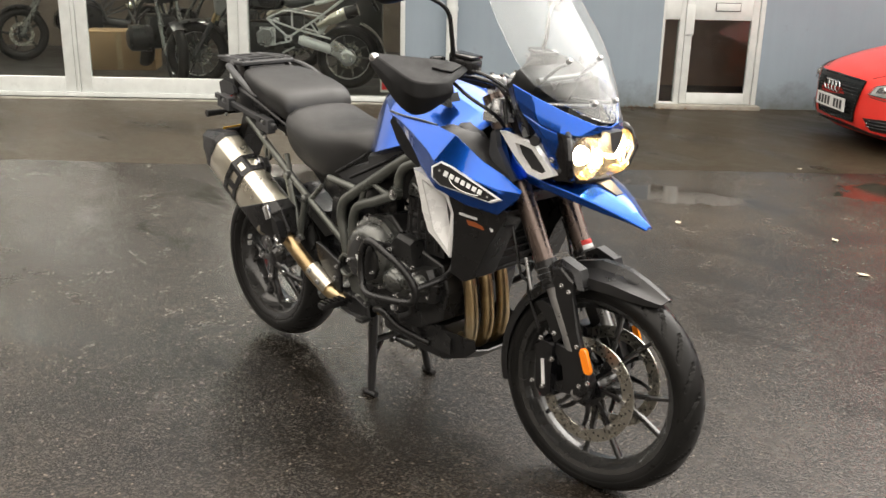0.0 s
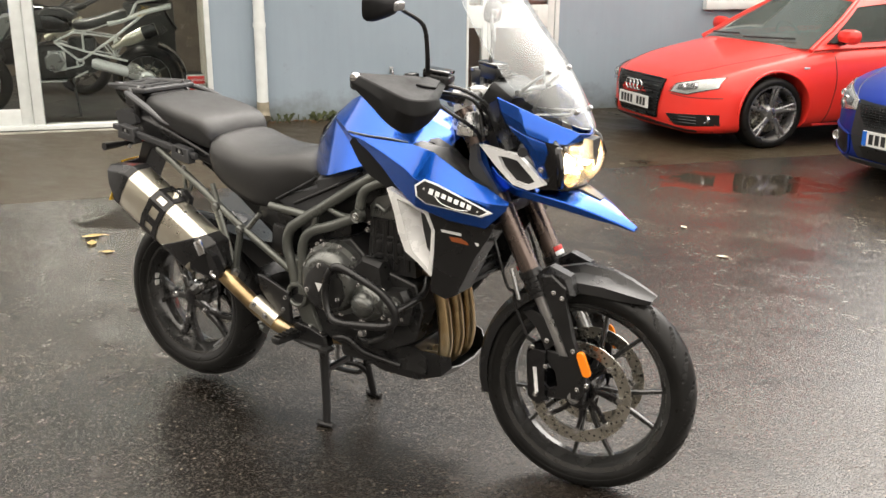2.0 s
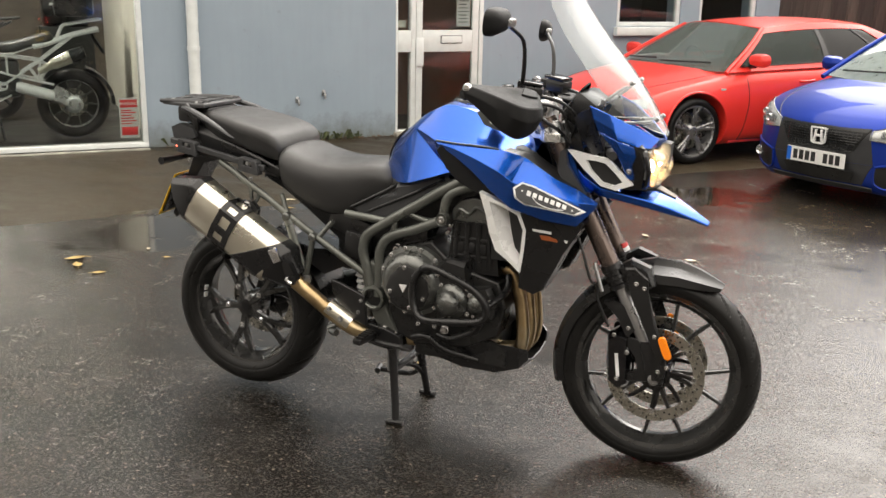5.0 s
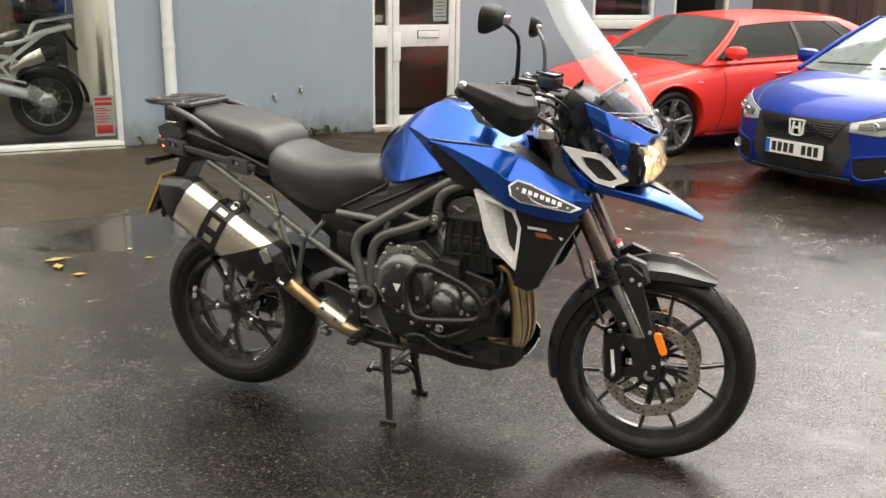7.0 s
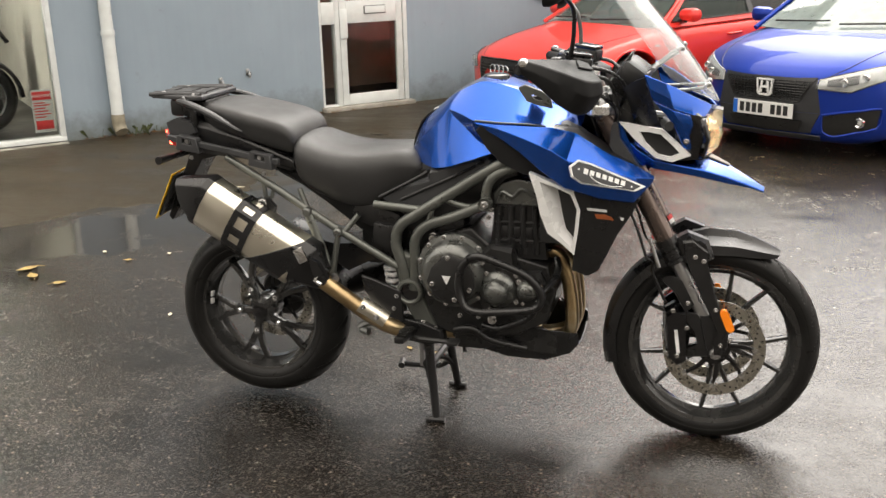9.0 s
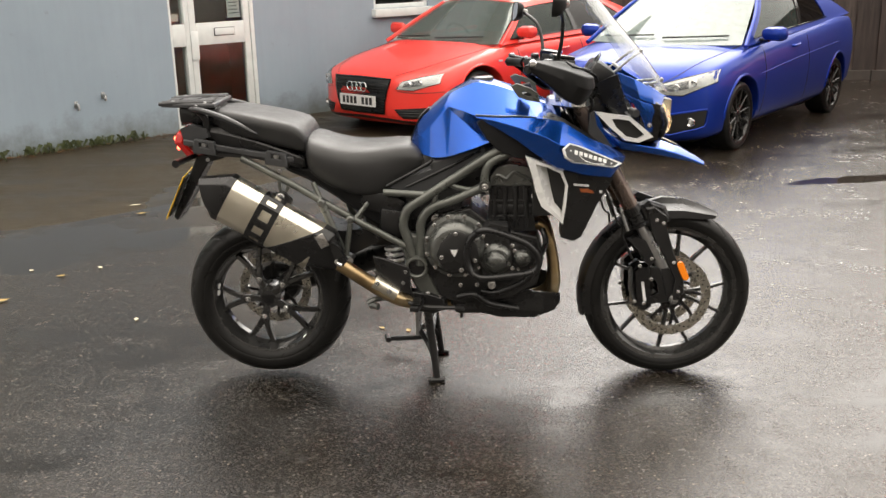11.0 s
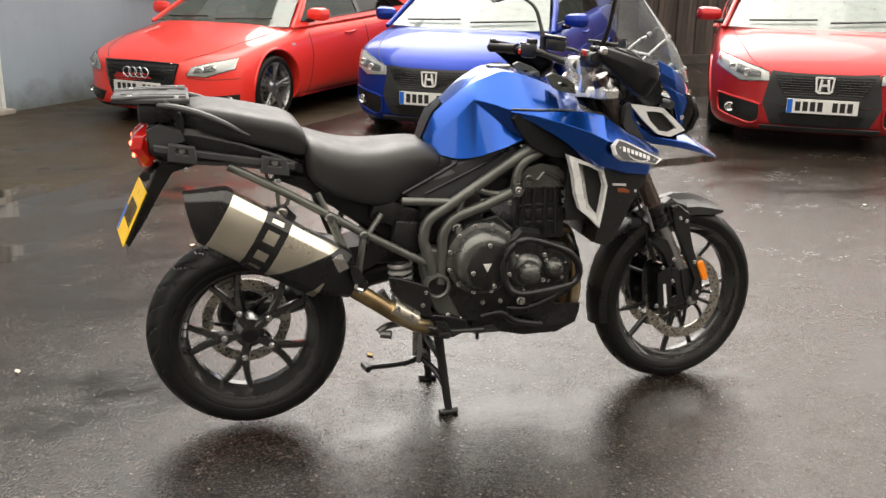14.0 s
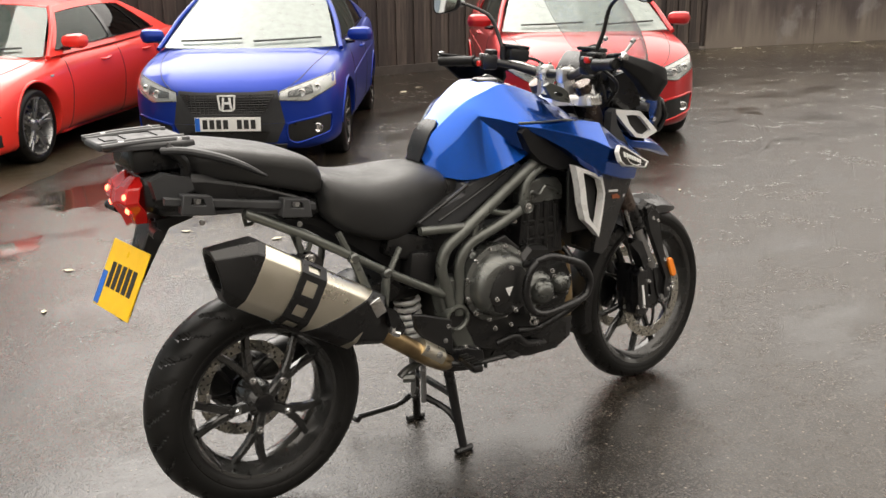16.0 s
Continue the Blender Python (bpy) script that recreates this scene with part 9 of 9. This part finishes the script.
def lattice_bike(m, label):
    """A shaft-driven motorcycle with a bare tubular subframe, x ahead."""
    b = thing("motorcycle", label, "motorcycle", m, "motorcycles in the showroom")
    for name, x, r, half in (("front_wheel", 0.74, 0.32, 0.055), ("rear_wheel", -0.78, 0.32, 0.085)):
        hub = part(name, lathe(B(), [(0, -0.05), (0.05, -0.05), (0.05, 0.05), (0, 0.05)], (x, 0, r), "y", 20), ENGINEGREY, b)
        part("tyre", lathe(B(), tyre_profile(r, r * 0.72, half), (x, 0, r), "y", 56), RUBBER, hub)
        part("rim", lathe(B(), [(r * 0.75, -half * 0.8), (r * 0.70, -half * 0.5), (r * 0.66, 0), (r * 0.70, half * 0.5), (r * 0.75, half * 0.8), (r * 0.71, 0), (r * 0.75, -half * 0.8)], (x, 0, r), "y", 48), BRIGHTALLOY, hub, "grey alloy rim")
        for k in range(10):
            bm = B()
            spoke(bm, 36 * k, 36 * k + 5, 0.04, r * 0.70, 0, 0, 0.010, 0.008, 0.009)
            bm.transform(Matrix.Translation((x, 0, r)))
            part("spoke", bm, ENGINEGREY, hub)
        brake_disc(hub, x, -0.06, r, 0.13, 0.09)
    for s in (-1, 1):
        y = 0.125 * s
        for line, r in (([(0.01, y, 0.69), (-0.16, y, 0.77), (-0.24, y, 0.765)], 0.010), ([(-0.24, y, 0.765), (-0.52, y, 0.72)], 0.009), ([(0.01, y, 0.69), (-0.20, y, 0.51)], 0.011),
                        ([(0.01, y, 0.69), (-0.27, y, 0.595), (-0.50, y, 0.535), (-0.62, y, 0.505)], 0.011), ([(-0.24, y, 0.765), (-0.24, y, 0.60)], 0.010), ([(-0.20, y, 0.51), (-0.52, y, 0.72), (-0.80, y, 0.93)], 0.011),
                        ([(-0.52, y, 0.72), (-0.50, y, 0.535)], 0.010), ([(-0.42, y, 0.66), (-0.50, y, 0.535)], 0.008), ([(-0.50, y, 0.535), (-0.60, y, 0.665), (-0.53, y, 0.705)], 0.009),
                        ([(0.04, y, 0.42), (-0.20, y, 0.47)], 0.010), ([(-0.26, y, 0.775), (-0.48, y, 0.845)], 0.006), ([(-0.14, y, 0.36), (-0.26, y, 0.42)], 0.009)):
            part("subframe_tube", tube(B(), line, r, 8, 1), SILVER, b, "silver subframe tube")
        part("grab_rail", tube(B(), [(-0.47, y, 0.845), (-0.60, y, 0.87), (-0.78, y, 0.935), (-1.04, y * 0.9, 1.00)], [0.018, 0.014, 0.013, 0.018], 10, 3, flat=1.3), SILVER, b, "silver grab rail")
        part("rack_tube", tube(B(), [(-0.68, y, 0.92), (-0.73, y, 1.02), (-0.80, y, 1.045), (-1.07, y, 1.09)], 0.011, 8, 3), SILVER, b, "silver rack tube")
        part("pivot_ring", lathe(B(), [(0.020, y - 0.012), (0.036, y - 0.012), (0.036, y + 0.012), (0.020, y + 0.012), (0.020, y - 0.012)], (-0.20, 0, 0.50), "y", 20), SILVER, b)
        part("fork_leg", tube(B(), [(0.42, 0.10 * s, 0.92), (0.56, 0.10 * s, 0.62)], 0.021, 12, 1), GOLDPIPE, b, "gold fork tube")
        part("fork_slider", tube(B(), [(0.55, 0.10 * s, 0.64), (0.74, 0.10 * s, 0.32)], 0.027, 12, 1), GREYPLASTIC, b)
        bm = B()
        prism(bm, [(0.52, 0.88), (0.40, 0.95), (0.28, 0.95), (0.32, 0.86), (0.44, 0.70), (0.50, 0.72)], 0.13 * s, 0.20 * s, 0.025)
        part("side_fairing", bm, ALLOY, b, "silver-grey side fairing", 30, 0, 0.004)
        bm = B()
        for i in range(7):
            box(bm, (0.00 - 0.002 * i, (0.13 + 0.016 * i) * s, 0.525), (0.15, 0.007, 0.17), 0.003)
        part("cylinder_fins", bm, SILVER, b, "pale finned cylinder")
        part("rocker_cover", prism(B(), [(0.08, 0.46), (0.09, 0.56), (0.03, 0.62), (-0.06, 0.61), (-0.09, 0.52), (-0.03, 0.44)], 0.235 * s, 0.285 * s, 0.02), ALLOY, b, "", 30, 0, 0.004)
    part("shaft_drive", tube(B(), [(-0.30, 0.10, 0.49), (-0.33, 0.10, 0.485), (-0.60, 0.105, 0.405), (-0.62, 0.105, 0.40)], [0.040, 0.052, 0.050, 0.042], 18, 1), SILVER, b, "bright silver shaft tube")
    bm = B()
    prism(bm, [(-0.60, 0.44), (-0.64, 0.49), (-0.70, 0.47), (-0.84, 0.36), (-0.83, 0.28), (-0.76, 0.25), (-0.66, 0.33), (-0.60, 0.36)], 0.08, 0.145, 0.02)
    lathe(bm, [(0, 0.17), (0.05, 0.168), (0.075, 0.15), (0.085, 0.11), (0.085, 0.05)], (-0.78, 0, 0.325), "y", 24)
    part("final_drive", bm, BRIGHTALLOY, b, "silver final drive housing", 30)
    bm = B()
    box(bm, (0.06, 0, 0.50), (0.44, 0.22, 0.32), 0.05)
    box(bm, (-0.22, 0, 0.56), (0.24, 0.20, 0.34), 0.04)
    part("engine", bm, ENGINE, b, "dark engine block")
    bm = B()
    box(bm, (0.12, 0, 0.33), (0.36, 0.26, 0.012), 0.004)
    part("skid_plate", bm, SILVER, b, "silver skid plate")
    bm = B()
    loft_x(bm, [(x, [(0, zb), (w, zb), (w * 1.05, (zb + zt) / 2), (w * 0.8, zt - 0.02), (0, zt)]) for x, w, zt, zb in ((-0.16, 0.10, 0.90, 0.78), (-0.04, 0.16, 1.00, 0.76), (0.15, 0.18, 1.04, 0.76), (0.30, 0.15, 1.02, 0.80), (0.40, 0.09, 0.96, 0.84))])
    part("fuel_tank", bm, GLOSSBLACK, b, "black fuel tank", 180, 2)
    for s in (-1, 1):
        part("tank_panel", prism(B(), [(0.12, 0.93), (0.06, 1.00), (-0.10, 0.99), (-0.20, 0.93), (-0.18, 0.90), (0.0, 0.93)], 0.135 * s, 0.175 * s, 0.015), GREYPLASTIC, b, "grey tank panel", 30, 0, 0.003)
    bm = B()
    loft_x(bm, [(x, [(0, zb), (w, zb), (w * 1.02, (zb + zt) / 2), (w * 0.75, zt), (0, zt + 0.01)]) for x, w, zt, zb in ((-0.66, 0.11, 0.99, 0.86), (-0.48, 0.13, 0.94, 0.83), (-0.30, 0.13, 0.88, 0.79), (-0.14, 0.10, 0.88, 0.78))])
    part("seat", bm, VINYL, b, "", 180, 2)
    bm = B()
    box(bm, (-0.84, 0, 1.26), (0.34, 0.40, 0.30), 0.04)
    case = part("top_case", bm, PLASTIC, b, "black top case")
    bm = B()
    box(bm, (-0.84, 0, 1.29), (0.346, 0.406, 0.022), 0.004)
    part("case_band", bm, SILVER, case, "bright band round the case")
    part("silencer", tube(B(), [(-0.50, 0.17, 0.63), (-0.60, 0.18, 0.68), (-0.64, 0.185, 0.70), (-0.78, 0.20, 0.76)], [0.03, 0.035, 0.052, 0.060], 18, 2), STEEL, b, "steel silencer")
    part("silencer_end", tube(B(), [(-0.78, 0.20, 0.76), (-0.90, 0.205, 0.80)], [0.066, 0.058], 18, 1), PLASTIC, b, "black silencer end")
    part("handlebar", tube(B(), [(0.18, -0.42, 1.12), (0.30, -0.2, 1.14), (0.34, 0, 1.10), (0.30, 0.2, 1.14), (0.18, 0.42, 1.12)], 0.012, 10, 4), PLASTIC, b)
    bm = B()
    box(bm, (0.48, 0, 0.98), (0.16, 0.24, 0.18), 0.04)
    part("headlamp", bm, GREYPLASTIC, b)
    bm = B()
    grid(bm, [[(0.74 + 0.345 * math.cos(radians(50 + 11 * k)), u * 0.075, 0.32 + (0.345 - 0.03 * u * u) * math.sin(radians(50 + 11 * k))) for u in (-1, -0.5, 0, 0.5, 1)] for k in range(9)])
    part("mudguard", thicken(bm, 0.005), PLASTIC, b)
    bm = B()
    grid(bm, [[(-0.78 + 0.37 * math.cos(radians(110 + 12 * k)), u * 0.09, 0.32 + (0.37 - 0.02 * u * u) * math.sin(radians(110 + 12 * k))) for u in (-1, -0.5, 0, 0.5, 1)] for k in range(7)])
    part("rear_hugger", thicken(bm, 0.03), PLASTIC, b)
    part("plate_bracket", tube(B(), [(-0.98, 0, 0.98), (-1.00, 0, 0.91), (-1.08, 0, 0.78)], 0.018, 8, 2, flat=2.0), PLASTIC, b)
    part("stand", tube(B(), [(-0.12, 0.12, 0.36), (-0.17, 0.20, 0.012)], 0.012, 8, 1), PLASTIC, b)
    return b


# floor of the shop is 2 cm up; the silver bike shows its left side, tail towards the wall's blind part
lattice_bike(WALL_M @ pose(-3.785, 0.62, 0.045, 0, 0, 178), "touring motorcycle with a bare silver lattice subframe behind the shop window")
shop_bike(WALL_M @ pose(-5.10, 1.36, 0.02, 0, 0, -62), "dark motorcycle with grey fork behind the shop window", GREYPLASTIC, GREYPLASTIC)
shop_bike(WALL_M @ pose(-4.4, 2.4, 0.02, 0, 0, 165), "dark motorcycle at the back of the showroom", GREYPLASTIC, BLUE)
shop_bike(WALL_M @ pose(-6.35, 2.9, 0.02, 0, 0, -150), "dark motorcycle with a red tank at the back of the showroom", GREYPLASTIC, CARRED2)
CARTON = surface("brown_cardboard", (0.30, 0.20, 0.11), 0.8, 0, 0, 0.3, 0.15, 5)
carton = thing("cardboard_box", "brown cardboard box on the showroom floor", "box", WALL_M @ pose(-5.68, 2.05, 0.02, 0, 0, 4))
part("carton", box(B(), (0, 0, 0.215), (0.78, 0.42, 0.43), 0.008), CARTON, carton)
part("tape", box(B(), (0, -0.2115, 0.215), (0.06, 0.002, 0.42), 0.0), surface("parcel_tape", (0.36, 0.26, 0.15), 0.3), carton, "pale parcel tape", 0)
case = thing("top_case", "black top case with a bright strip on a plinth", "luggage case", WALL_M @ pose(-2.95, 1.75, 0, 0, 0, 0))
bm = B()
box(bm, (0, 0, 1.18), (0.44, 0.40, 0.30), 0.04)
part("shell", bm, PLASTIC, case)
bm = B()
box(bm, (0, -0.205, 1.24), (0.30, 0.012, 0.022), 0.004)
part("strip", bm, SILVER, case, "bright strip")
bm = B()
box(bm, (0, 0, 0.52), (0.50, 0.40, 1.0), 0.01)
part("plinth", bm, INK, case, "dark plinth")
